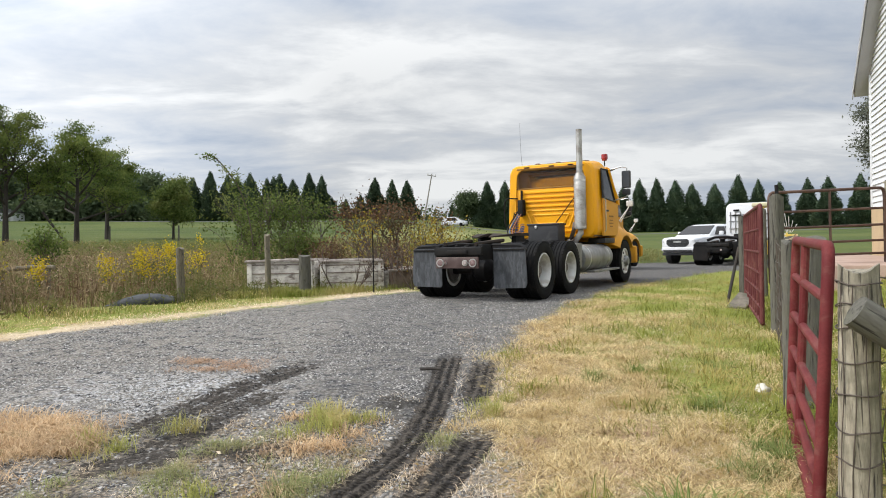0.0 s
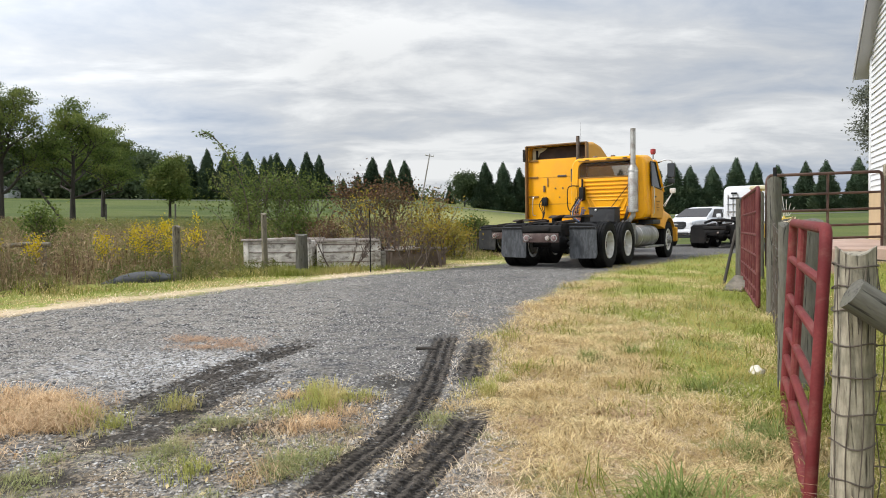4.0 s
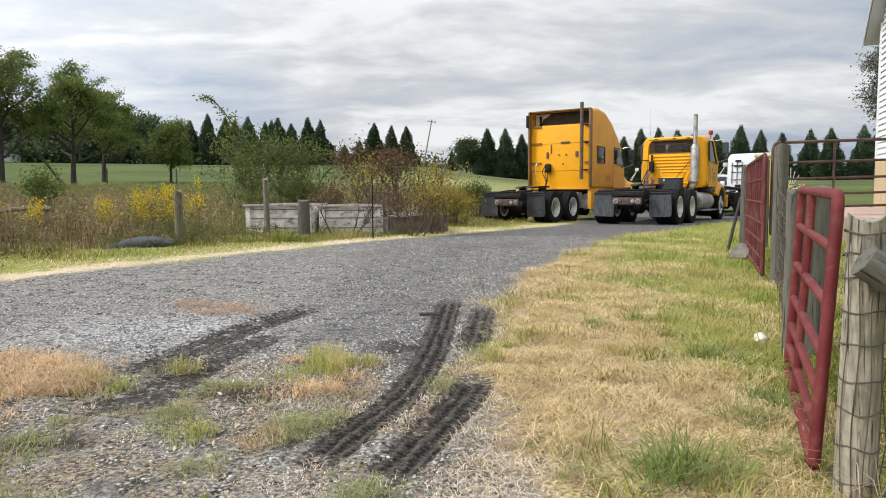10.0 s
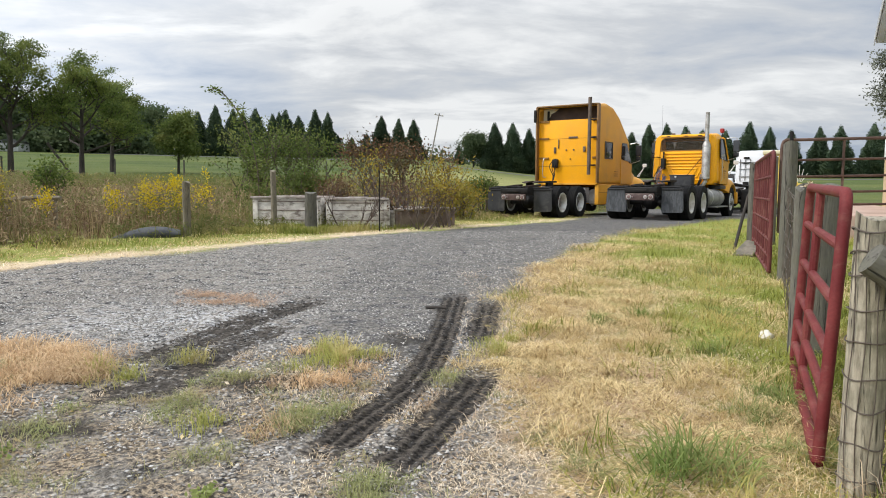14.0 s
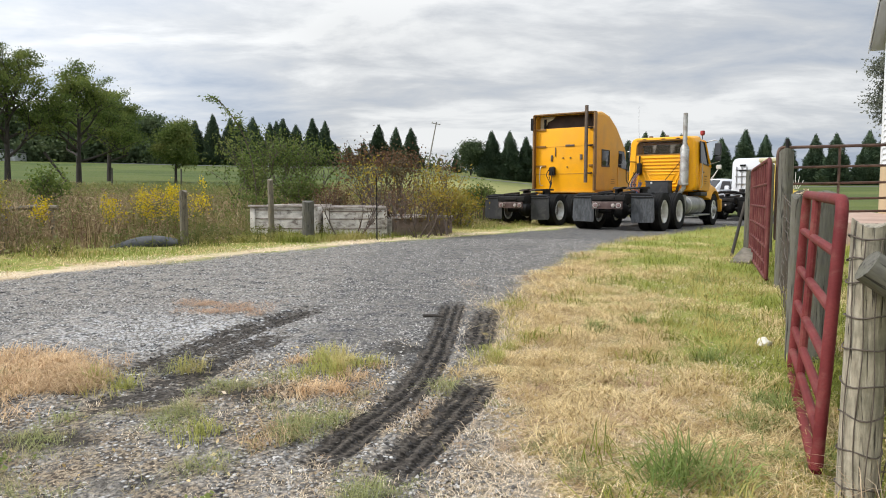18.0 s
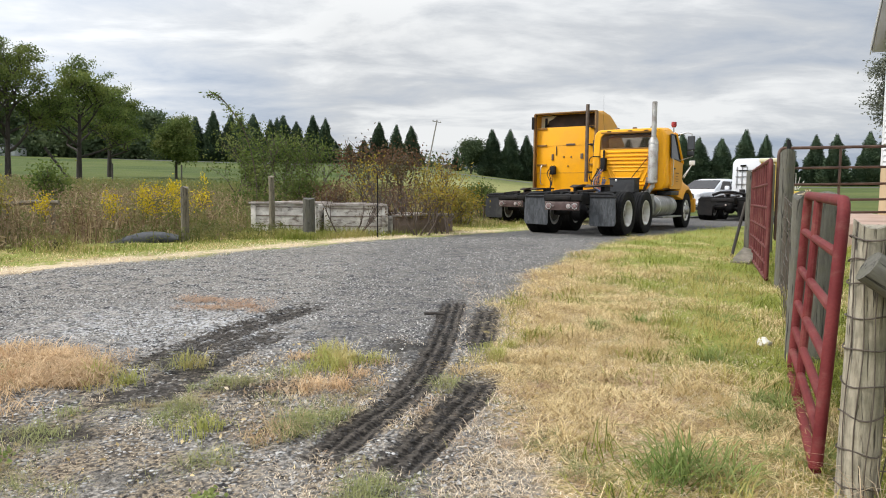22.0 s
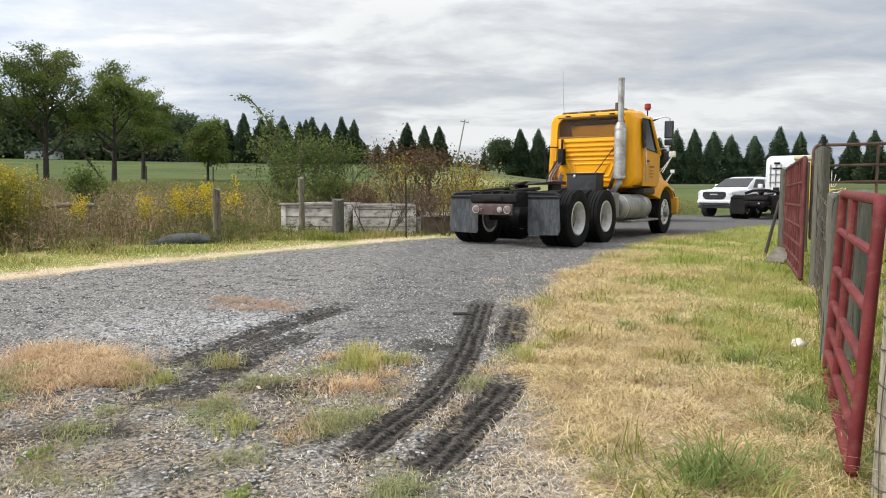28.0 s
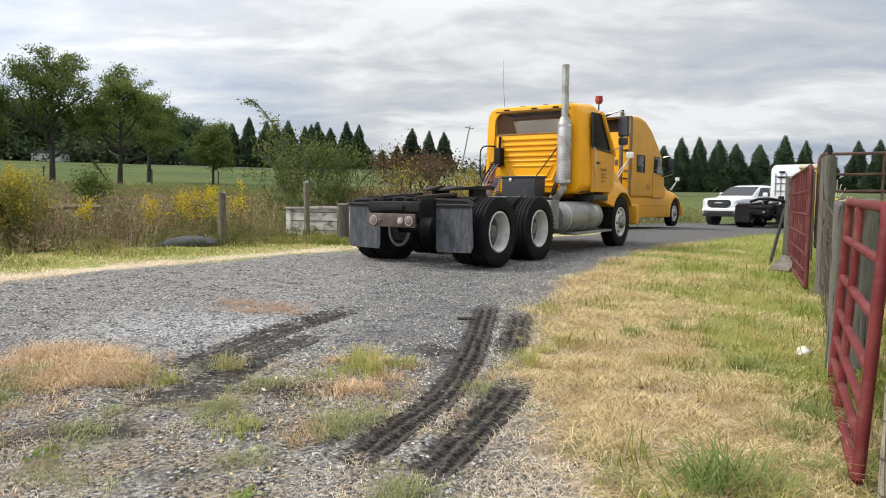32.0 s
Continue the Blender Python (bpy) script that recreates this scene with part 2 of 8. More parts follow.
CAB_INSIDE = surf("brown_cab_lining", (0.075, 0.045, 0.03), (0.05, 0.032, 0.024), 3, 0.8)
CAB_GREY = surf("grey_seat_cloth", (0.2, 0.17, 0.14), (0.28, 0.24, 0.2), 5, 0.9)
PLASTIC = surf("black_moulded_plastic", (0.012, 0.0125, 0.0145), (0.022, 0.023, 0.026), 4, 0.55, 0, 0.06, 60, (0.12, 0.11, 0.1), 0.3, 3)
BLUE_HOSE = surf("blue_air_hose", (0.02, 0.06, 0.16), (0.03, 0.08, 0.2), 10, 0.5)
RED_HOSE = surf("red_air_hose", (0.12, 0.02, 0.018), (0.16, 0.03, 0.025), 10, 0.5)
WHITE_PAINT = surf("white_vehicle_paint", (0.66, 0.67, 0.69), (0.62, 0.63, 0.65), 1.2, 0.28, 0, 0.01, 200, (0.5, 0.47, 0.42), 0.15, 1.5, coat=0.4)
CHROME_DARK = surf("dark_grille_plastic", (0.015, 0.016, 0.018), (0.03, 0.031, 0.034), 5, 0.4)
GREASE = surf("fifth_wheel_grease", (0.024, 0.019, 0.016), (0.05, 0.036, 0.027), 3, 0.75, 0.0, 0.2, 40, (0.12, 0.085, 0.06), 0.35, 3, spec=0.15)


def old_wood(name, c1, c2, crack):
    """Sun-bleached timber: long streaks and dark drying cracks along the grain, algae in blotches."""
    g = Graph(name)
    co = g.coords()
    streak = g.noise(g.scaled(co, (46, 46, 7.0)), 1.0, 7, 0.7)
    cracks = g.noise(g.scaled(co, (52, 52, 3.4)), 1.0, 5, 0.6, 0.8)
    blot = g.noise(co, 5.0, 5, 0.6)
    col = g.mix(g.ramp(streak, 0.3, 0.7), c1, c2)
    col = g.mix(g.math("MULTIPLY", g.ramp(blot, 0.42, 0.66), 0.55), col, (0.10, 0.095, 0.062))
    k = g.ramp(cracks, 0.57, 0.66)
    col = g.mix(k, col, crack)
    h = g.node("ShaderNodeHueSaturation", Color=col, Value=g.math("MULTIPLY_ADD", g.random(), 0.3, 0.85))
    g.set(Base_Color=h.outputs[0], Roughness=0.88)
    g.bump(g.math("SUBTRACT", g.math("MULTIPLY", streak, 0.6), k), 0.8, 0.012)
    return g.m


OLD_WOOD = old_wood("bleached_fence_wood", (0.37, 0.33, 0.25), (0.17, 0.145, 0.105), (0.04, 0.032, 0.024))
MID_WOOD = old_wood("brown_fence_wood", (0.22, 0.19, 0.135), (0.115, 0.095, 0.068), (0.03, 0.024, 0.018))
DARK_WOOD = old_wood("dark_fence_wood", (0.125, 0.118, 0.096), (0.075, 0.07, 0.056), (0.02, 0.018, 0.015))
GATE_RED = surf("chalky_red_gate_paint", (0.11, 0.015, 0.016), (0.16, 0.030, 0.028), 4, 0.66, 0, 0.1, 80, (0.22, 0.11, 0.085), 0.38, 7, spec=0.2)
GATE_MAROON = surf("faded_maroon_gate_paint", (0.09, 0.02, 0.02), (0.13, 0.036, 0.032), 4, 0.68, 0, 0.1, 80, (0.20, 0.10, 0.08), 0.4, 4, spec=0.25)
RUST_PIPE = surf("rusty_brown_pipe", (0.075, 0.04, 0.03), (0.12, 0.07, 0.05), 5, 0.7, 0.1, 0.2, 60, (0.16, 0.10, 0.075), 0.5, 5)
WIRE = surf("rusty_fence_wire", (0.075, 0.058, 0.045), (0.12, 0.095, 0.075), 20, 0.65, 0.3, 0)
SIDING = surf("white_vinyl_siding", (0.72, 0.73, 0.74), (0.66, 0.67, 0.68), 1.2, 0.5, 0, 0.03, 60, (0.5, 0.5, 0.46), 0.25, 1.0)
SOFFIT = surf("grey_soffit_metal", (0.40, 0.40, 0.40), (0.36, 0.36, 0.365), 2, 0.5)
SHINGLE = surf("dark_roof_shingle", (0.05, 0.05, 0.052), (0.08, 0.078, 0.076), 6, 0.9, 0, 0.3)
TAN_WALL = surf("tan_block_wall", (0.52, 0.38, 0.22), (0.46, 0.34, 0.2), 2, 0.8, 0, 0.1, 40, (0.36, 0.27, 0.18), 0.4, 1.5)
STONE = surf("grey_field_stone", (0.20, 0.17, 0.13), (0.11, 0.095, 0.075), 9, 0.85, 0, 0.6, 30, (0.10, 0.11, 0.06), 0.5, 7)
WHITE_STONE = surf("pale_quartz_stone", (0.72, 0.68, 0.6), (0.6, 0.55, 0.48), 8, 0.7, 0, 0.4, 40)
SLAB = surf("pinkish_concrete", (0.42, 0.30, 0.24), (0.36, 0.25, 0.2), 1.5, 0.85, 0, 0.3, 30, (0.25, 0.19, 0.15), 0.4, 1.5)
TROUGH = surf("weathered_white_trough", (0.64, 0.605, 0.55), (0.40, 0.36, 0.32), 5.0, 0.8, 0, 0.3, 40, (0.12, 0.09, 0.075), 0.9, 4.5, stretch=(0.9, 0.9, 1.6))
RIM_BOARD = surf("bleached_rim_board", (0.46, 0.41, 0.37), (0.26, 0.22, 0.195), 5, 0.85, 0, 0.4, 40, (0.09, 0.065, 0.055), 0.6, 4)
TROUGH_RIM = surf("brown_rotted_boards", (0.12, 0.085, 0.07), (0.24, 0.18, 0.15), 4, 0.85, 0, 0.4, 40)
BARK = surf("dark_tree_bark", (0.032, 0.027, 0.022), (0.058, 0.048, 0.039), 6, 0.9, 0, 0.8, 30, stretch=(1, 1, 0.3))
TWIG = surf("brown_twig_bark", (0.075, 0.055, 0.045), (0.12, 0.088, 0.07), 10, 0.85, 0, 0.2)
POLE_WOOD = surf("grey_pole_wood", (0.27, 0.25, 0.23), (0.20, 0.185, 0.17), 4, 0.9, 0, 0.2)
EQUIP_YELLOW = surf("machine_yellow_paint", (0.62, 0.42, 0.06), (0.68, 0.5, 0.12), 3, 0.5, 0, 0.05, 60, (0.3, 0.22, 0.1), 0.3, 3)
EQUIP_CREAM = surf("cream_machine_paint", (0.66, 0.6, 0.4), (0.6, 0.54, 0.36), 3, 0.5)
LEAF_LOCUST = leafy("locust_leaves", (0.05, 0.085, 0.022), (0.16, 0.205, 0.05), (0.24, 0.265, 0.07), 0.35, through=0.45)
LEAF_DARK = leafy("dark_wood_leaves", (0.058, 0.083, 0.042), (0.085, 0.118, 0.055), (0.105, 0.13, 0.058), 0.3, through=0.3)
LEAF_CEDAR = leafy("cedar_sprays", (0.044, 0.070, 0.042), (0.064, 0.096, 0.052), (0.076, 0.102, 0.053), 0.8, through=0.15)
LEAF_BUSH = leafy("bush_leaves", (0.065, 0.10, 0.027), (0.15, 0.19, 0.05), (0.20, 0.215, 0.065), through=0.42)
LEAF_RUSSET = leafy("russet_leaves", (0.10, 0.06, 0.038), (0.16, 0.085, 0.045), (0.10, 0.095, 0.04), 1.2)
LEAF_YELLOW = leafy("yellowing_leaves", (0.32, 0.215, 0.03), (0.23, 0.205, 0.04), (0.14, 0.145, 0.04), 1.2, through=0.35)
GOLD_DULL = leafy("fading_goldenrod", (0.46, 0.36, 0.04), (0.30, 0.27, 0.05), (0.24, 0.235, 0.06), 3.0)
GOLD = leafy("goldenrod_flowers", (0.62, 0.46, 0.02), (0.52, 0.40, 0.02), (0.40, 0.34, 0.04), 2.0)
WEED_BROWN = leafy("dry_brown_weeds", (0.15, 0.095, 0.055), (0.50, 0.38, 0.23), (0.12, 0.07, 0.042), 1.4)
# dark weed tone, imitating shade among the lighter stalks
WEED_DARK = leafy("shaded_dark_weeds", (0.05, 0.055, 0.022), (0.11, 0.09, 0.04), (0.08, 0.05, 0.03), 0.9)
WEED_GREEN = leafy("green_weeds", (0.095, 0.115, 0.035), (0.18, 0.185, 0.06), (0.25, 0.21, 0.085), 0.8, through=0.35)
GRASS_GREEN = leafy("green_grass", (0.115, 0.145, 0.024), (0.37, 0.375, 0.078), (0.48, 0.39, 0.14), 0.9, through=0.35)
GRASS_VERGE = leafy("verge_grass_green", (0.10, 0.13, 0.022), (0.27, 0.29, 0.055), (0.36, 0.31, 0.11), 0.9, through=0.3)
GRASS_DRY = leafy("dry_grass", (0.34, 0.225, 0.09), (0.96, 0.79, 0.45), (0.48, 0.345, 0.15), 2.6)
STRAW_PALE = leafy("bleached_straw", (0.38, 0.28, 0.17), (0.88, 0.76, 0.58), (0.34, 0.23, 0.14), 3.0)
GRASS_RUST = leafy("ruddy_dead_grass", (0.38, 0.245, 0.125), (0.74, 0.56, 0.35), (0.42, 0.27, 0.145), 3.0)
LITTER_RUST = leafy("rusty_grass_litter", (0.30, 0.185, 0.115), (0.58, 0.42, 0.29), (0.38, 0.235, 0.15), 4.0)
SOIL_CLOD = surf("black_soil_clod", (0.012, 0.0105, 0.009), (0.035, 0.03, 0.026), 30, 0.95, 0, 0.3)
GRASS_TUFT = leafy("yellowing_tuft", (0.27, 0.29, 0.07), (0.48, 0.46, 0.15), (0.54, 0.44, 0.20), 2.5, through=0.35)
WEED_OLIVE = leafy("olive_weeds", (0.14, 0.165, 0.055), (0.34, 0.34, 0.15), (0.33, 0.255, 0.15), 3.0)
GRASS_LUSH = leafy("dark_green_tuft", (0.12, 0.18, 0.04), (0.25, 0.31, 0.09), (0.30, 0.33, 0.12), 0.9, through=0.4)


# ---- tools for meshes ----
def part(name, bm, material, parent=None, label="", sharp=35.0):
    """Links a bmesh as one mesh object under a thing or a part."""
    me = bpy.data.meshes.new(name)
    bm.to_mesh(me)
    bm.free()
    me.polygons.foreach_set("use_smooth", [True] * len(me.polygons))
    me.set_sharp_from_angle(angle=radians(sharp))
    me.materials.append(material)
    ob = new(name, me)
    ob.parent = parent
    if label:
        ob["label"] = label
    return ob


def soup(name, verts, faces, material, parent=None, smooth=False):
    """One mesh object from arrays of corners and faces of one size."""
    me = bpy.data.meshes.new(name)
    verts, faces = np.asarray(verts, np.float32), np.asarray(faces, np.int32)
    k = faces.shape[1]
    me.vertices.add(len(verts))
    me.vertices.foreach_set("co", verts.ravel())
    me.loops.add(faces.size)
    me.loops.foreach_set("vertex_index", faces.ravel())
    me.polygons.add(len(faces))
    me.polygons.foreach_set("loop_start", np.arange(0, faces.size, k, dtype=np.int32))
    if smooth:
        me.polygons.foreach_set("use_smooth", np.ones(len(faces), bool))
    me.update(calc_edges=True)
    me.validate()
    me.materials.append(material)
    ob = new(name, me)
    ob.parent = parent
    return ob


def empty(name, m=None):
    ob = new(name)
    ob.empty_display_size = 0.2
    if m is not None:
        ob.matrix_basis = m
    return ob


def box(bm, x0, x1, y0, y1, z0, z1, bevel=0.0, seg=2, m=None):
    r = bmesh.ops.create_cube(bm, size=1)
    vs = r["verts"]
    for v in vs:
        v.co = Vector(((x0 + x1) / 2 + v.co.x * (x1 - x0), (y0 + y1) / 2 + v.co.y * (y1 - y0), (z0 + z1) / 2 + v.co.z * (z1 - z0)))
    if bevel:
        es = list({e for v in vs for e in v.link_edges})
        b = bmesh.ops.bevel(bm, geom=es, offset=bevel, segments=seg, affect="EDGES", profile=0.6)
        vs = list({v for f in b["faces"] for v in f.verts} | {v for v in vs if v.is_valid})
    if m is not None:
        bmesh.ops.transform(bm, matrix=m, verts=vs)
    return bm


def tube(bm, pts, r0, r1=None, n=8, caps=True):
    """A round bar along points, tapering from r0 to r1."""
    pts = [Vector(p) for p in pts]
    r1 = r0 if r1 is None else r1
    rings, side = [], None
    for i, p in enumerate(pts):
        d = (pts[min(i + 1, len(pts) - 1)] - pts[max(i - 1, 0)]).normalized()
        if side is None:
            side = d.orthogonal().normalized()
        side = (side - d * side.dot(d)).normalized()
        up = d.cross(side)
        r = r0 + (r1 - r0) * i / max(1, len(pts) - 1)
        rings.append([bm.verts.new(p + (side * math.cos(a) + up * math.sin(a)) * r) for a in (2 * math.pi * k / n for k in range(n))])
    for a, b in zip(rings, rings[1:]):
        for k in range(n):
            bm.faces.new((a[k], a[(k + 1) % n], b[(k + 1) % n], b[k]))
    if caps:
        bm.faces.new(rings[0][::-1])
        bm.faces.new(rings[-1])
    return bm


def lathe(bm, prof, axis="x", n=32, at=(0, 0, 0), closed=False):
    """Turns a profile of (along, radius) about an axis."""
    at = Vector(at)
    rings = []
    for a, r in prof:
        ring = []
        for k in range(n):
            t = 2 * math.pi * k / n
            c, s = math.cos(t) * r, math.sin(t) * r
            ring.append(bm.verts.new(at + Vector({"x": (a, c, s), "y": (s, a, c), "z": (c, s, a)}[axis])))
        rings.append(ring)
    pairs = list(zip(rings, rings[1:]))
    if closed:
        pairs.append((rings[-1], rings[0]))
    for a, b in pairs:
        for k in range(n):
            bm.faces.new((a[k], a[(k + 1) % n], b[(k + 1) % n], b[k]))
    if not closed:
        bm.faces.new(rings[0][::-1])
        bm.faces.new(rings[-1])
    bmesh.ops.recalc_face_normals(bm, faces=bm.faces)
    return bm


def loft(bm, rings, caps=True):
    """A skin over rings of equally many points."""
    vs = [[bm.verts.new(p) for p in r] for r in rings]
    n = len(vs[0])
    for a, b in zip(vs, vs[1:]):
        for k in range(n):
            bm.faces.new((a[k], a[(k + 1) % n], b[(k + 1) % n], b[k]))
    if caps:
        bm.faces.new(vs[0][::-1])
        bm.faces.new(vs[-1])
    bmesh.ops.recalc_face_normals(bm, faces=bm.faces)
    return bm


def rounded(w, z0, z1, y, r, n=5, taper=0.0, tilt=0.0):
    """A rounded rectangle across the vehicle at y; taper narrows its top, tilt leans it forward with height."""
    pts = []
    for cx, cz, a0 in ((w - r, z1 - r, 0), (-w + r, z1 - r, 90), (-w + r, z0 + r, 180), (w - r, z0 + r, 270)):
        for k in range(n + 1):
            a = radians(a0 + 90 * k / n)
            x, z = cx + r * math.cos(a), cz + r * math.sin(a)
            f = (z - z0) / max(1e-6, z1 - z0)
            pts.append(Vector((x * (1 - taper * f), y + tilt * f, z)))
    return pts


def panel(bm, outline, depth, axis="y"):
    """A flat plate: an outline of (a, z) swept along an axis from depth[0] to depth[1]."""
    put = (lambda a, d, z: Vector((a, d, z))) if axis == "y" else (lambda a, d, z: Vector((d, a, z)))
    return loft(bm, [[put(a, depth[0], z) for a, z in outline], [put(a, depth[1], z) for a, z in outline]])


# ---- the lie of the land ----
def softplus(v, k):
    return k * np.logaddexp(0, v / k)


def smooth(v, lo, hi):
    t = np.clip((v - lo) / (hi - lo), 0, 1)
    return t * t * (3 - 2 * t)


def ground_z(x, y):
    """Height of the ground; it climbs to the drive, dips beyond the trucks and rises to the far road."""
    x, y = np.asarray(x, float), np.asarray(y, float)
    r = np.hypot(x, y)
    z = 0.042 * (softplus(y + 12, 3) - 12 - softplus(y - 11, 1.2))
    right = smooth(x / np.maximum(r, 1), -0.1, 0.22)
    z = z - right * 0.025 * (softplus(y - 23, 1.5) - softplus(y - 36, 1.5))
    far = softplus(r - (25 + 9 * right), 3.0) - softplus(r - 320, 20)
    z = z + far * (0.054 - 0.027 * right)
    z = z + 0.36 * smooth(x - 0.45 * y, 0.6, 2.6) * smooth(y, 5, 11) * (1 - smooth(y, 18, 24))
    z = z - 0.16 * smooth(-(x + 8.4 - 0.8 * (y - 8.57)), 0.5, 4.0) * (1 - smooth(r, 22, 34))
    return z


def gz(x, y):
    return float(ground_z(x, y))


def road_inside(x, y):
    """Signed distance into the gravel: above 0 on the drive."""
    left = (x - (-5.5 + 0.8 * (y - 8.57) - 0.5 * np.maximum(y - 20.0, 0))) * 0.78
    xr = np.interp(y, [-60, 1.5, 3.3, 6.0, 8.9, 14.6, 20.8, 27, 34, 60], [2, 0.9, 0.42, 0.57, 1.28, 3.9, 8.6, 15, 23, 50])
    rightd = (xr - x) * 0.85
    end = (36.5 - y) * 0.9
    return np.minimum(np.minimum(left, rightd), end)


# ---- ground: one sheet to the horizon, with the drive's ruts pressed into it ----
RUTS = (  # centre lines and half-widths of the wheel marks
    (((-0.57, 3.30), (-0.42, 3.70), (-0.30, 3.98), (-0.19, 4.30), (-0.10, 4.68), (-0.02, 5.30), (0.06, 6.12), (0.145, 7.10)), 0.112, 0.88),
    (((-0.23, 3.10), (-0.08, 3.50), (0.07, 3.90), (0.18, 4.18), (0.27, 4.48)), 0.118, 0.88),
    (((0.28, 5.32), (0.37, 6.0), (0.46, 6.70)), 0.115, 0.78),
    (((-2.06, 4.7), (-1.92, 5.3), (-1.67, 6.01), (-1.30, 6.85)), 0.185, 0.64),
    (((-1.80, 4.1), (-1.70, 4.56), (-1.61, 5.0), (-1.38, 5.8)), 0.17, 0.60),
    (((-2.10, 4.02), (-1.85, 4.08), (-1.55, 4.2)), 0.16, 0.58),
)


def rut_fields(x, y):
    """How deep in a wheel mark each place lies, how far along it and how far across."""
    depth, along, across = np.zeros_like(x), np.zeros_like(x), np.zeros_like(x)
    for pts, half, power in RUTS:
        best = np.full(x.shape, 9.0)
        a_best, s_best, run, total = np.zeros_like(x), np.zeros_like(x), 0.0, 0.0
        total = sum(math.dist(a, b) for a, b in zip(pts, pts[1:]))
        for (ax, ay), (bx, by) in zip(pts, pts[1:]):
            ln = math.dist((ax, ay), (bx, by))
            t = ((x - ax) * (bx - ax) + (y - ay) * (by - ay)) / ln / ln
            tc = np.clip(t, 0, 1)
            dx, dy = x - ax - tc * (bx - ax), y - ay - tc * (by - ay)
            d = np.hypot(dx, dy)
            side = np.sign((x - ax) * (by - ay) - (y - ay) * (bx - ax))
            hit = d < best
            best = np.where(hit, d, best)
            a_best, s_best = np.where(hit, run + tc * ln, a_best), np.where(hit, d * side, s_best)
            run += ln
        k = (1 - smooth(best, half * 0.75, half * 1.35)) * power
        ends = smooth(a_best, -0.02, 0.12) * (1 - smooth(a_best, total - 0.12, total + 0.02))
        k = k * (0.4 + 0.6 * ends)
        along, across = np.where(k > depth, a_best, along), np.where(k > depth, s_best / half, across)
        depth = np.maximum(depth, k)
    return depth, along, across


def damp_spots(x, y):
    """Hollows of black earth and dead weeds among the stones."""
    d = 0
    for cx, cy, rx, ry, k in ((-1.85, 5.2, 0.35, 0.7, 0.56), (-1.18, 4.22, 0.30, 0.16, 1.05), (-0.92, 4.40, 0.18, 0.25, 0.8), (-0.42, 5.3, 0.3, 0.3, 0.5), (-2.9, 4.0, 0.4, 0.2, 0.75), (-2.0, 3.5, 0.5, 0.2, 0.75),
                              (-1.0, 3.6, 0.3, 0.2, 0.65), (0.4, 8.0, 0.3, 0.5, 0.5), (-0.15, 5.2, 0.35, 1.6, 0.4), (-2.6, 3.3, 0.5, 0.25, 0.7), (-1.4, 3.0, 0.4, 0.15, 0.6)):
        d = d + k * np.exp(-((x - cx) / rx) ** 2 - ((y - cy) / ry) ** 2)
    return d


def spread(fine0, fine1, step, lo, hi, grow=1.09):
    a = list(np.arange(fine0, fine1, step))
    s, v, up = step, a[-1], []
    while v < hi:
        s *= grow
        v += s
        up.append(v)
    s, v, dn = step, a[0], []
    while v > lo:
        s *= grow
        v -= s
        dn.append(v)
    return np.array(dn[::-1] + a + up)


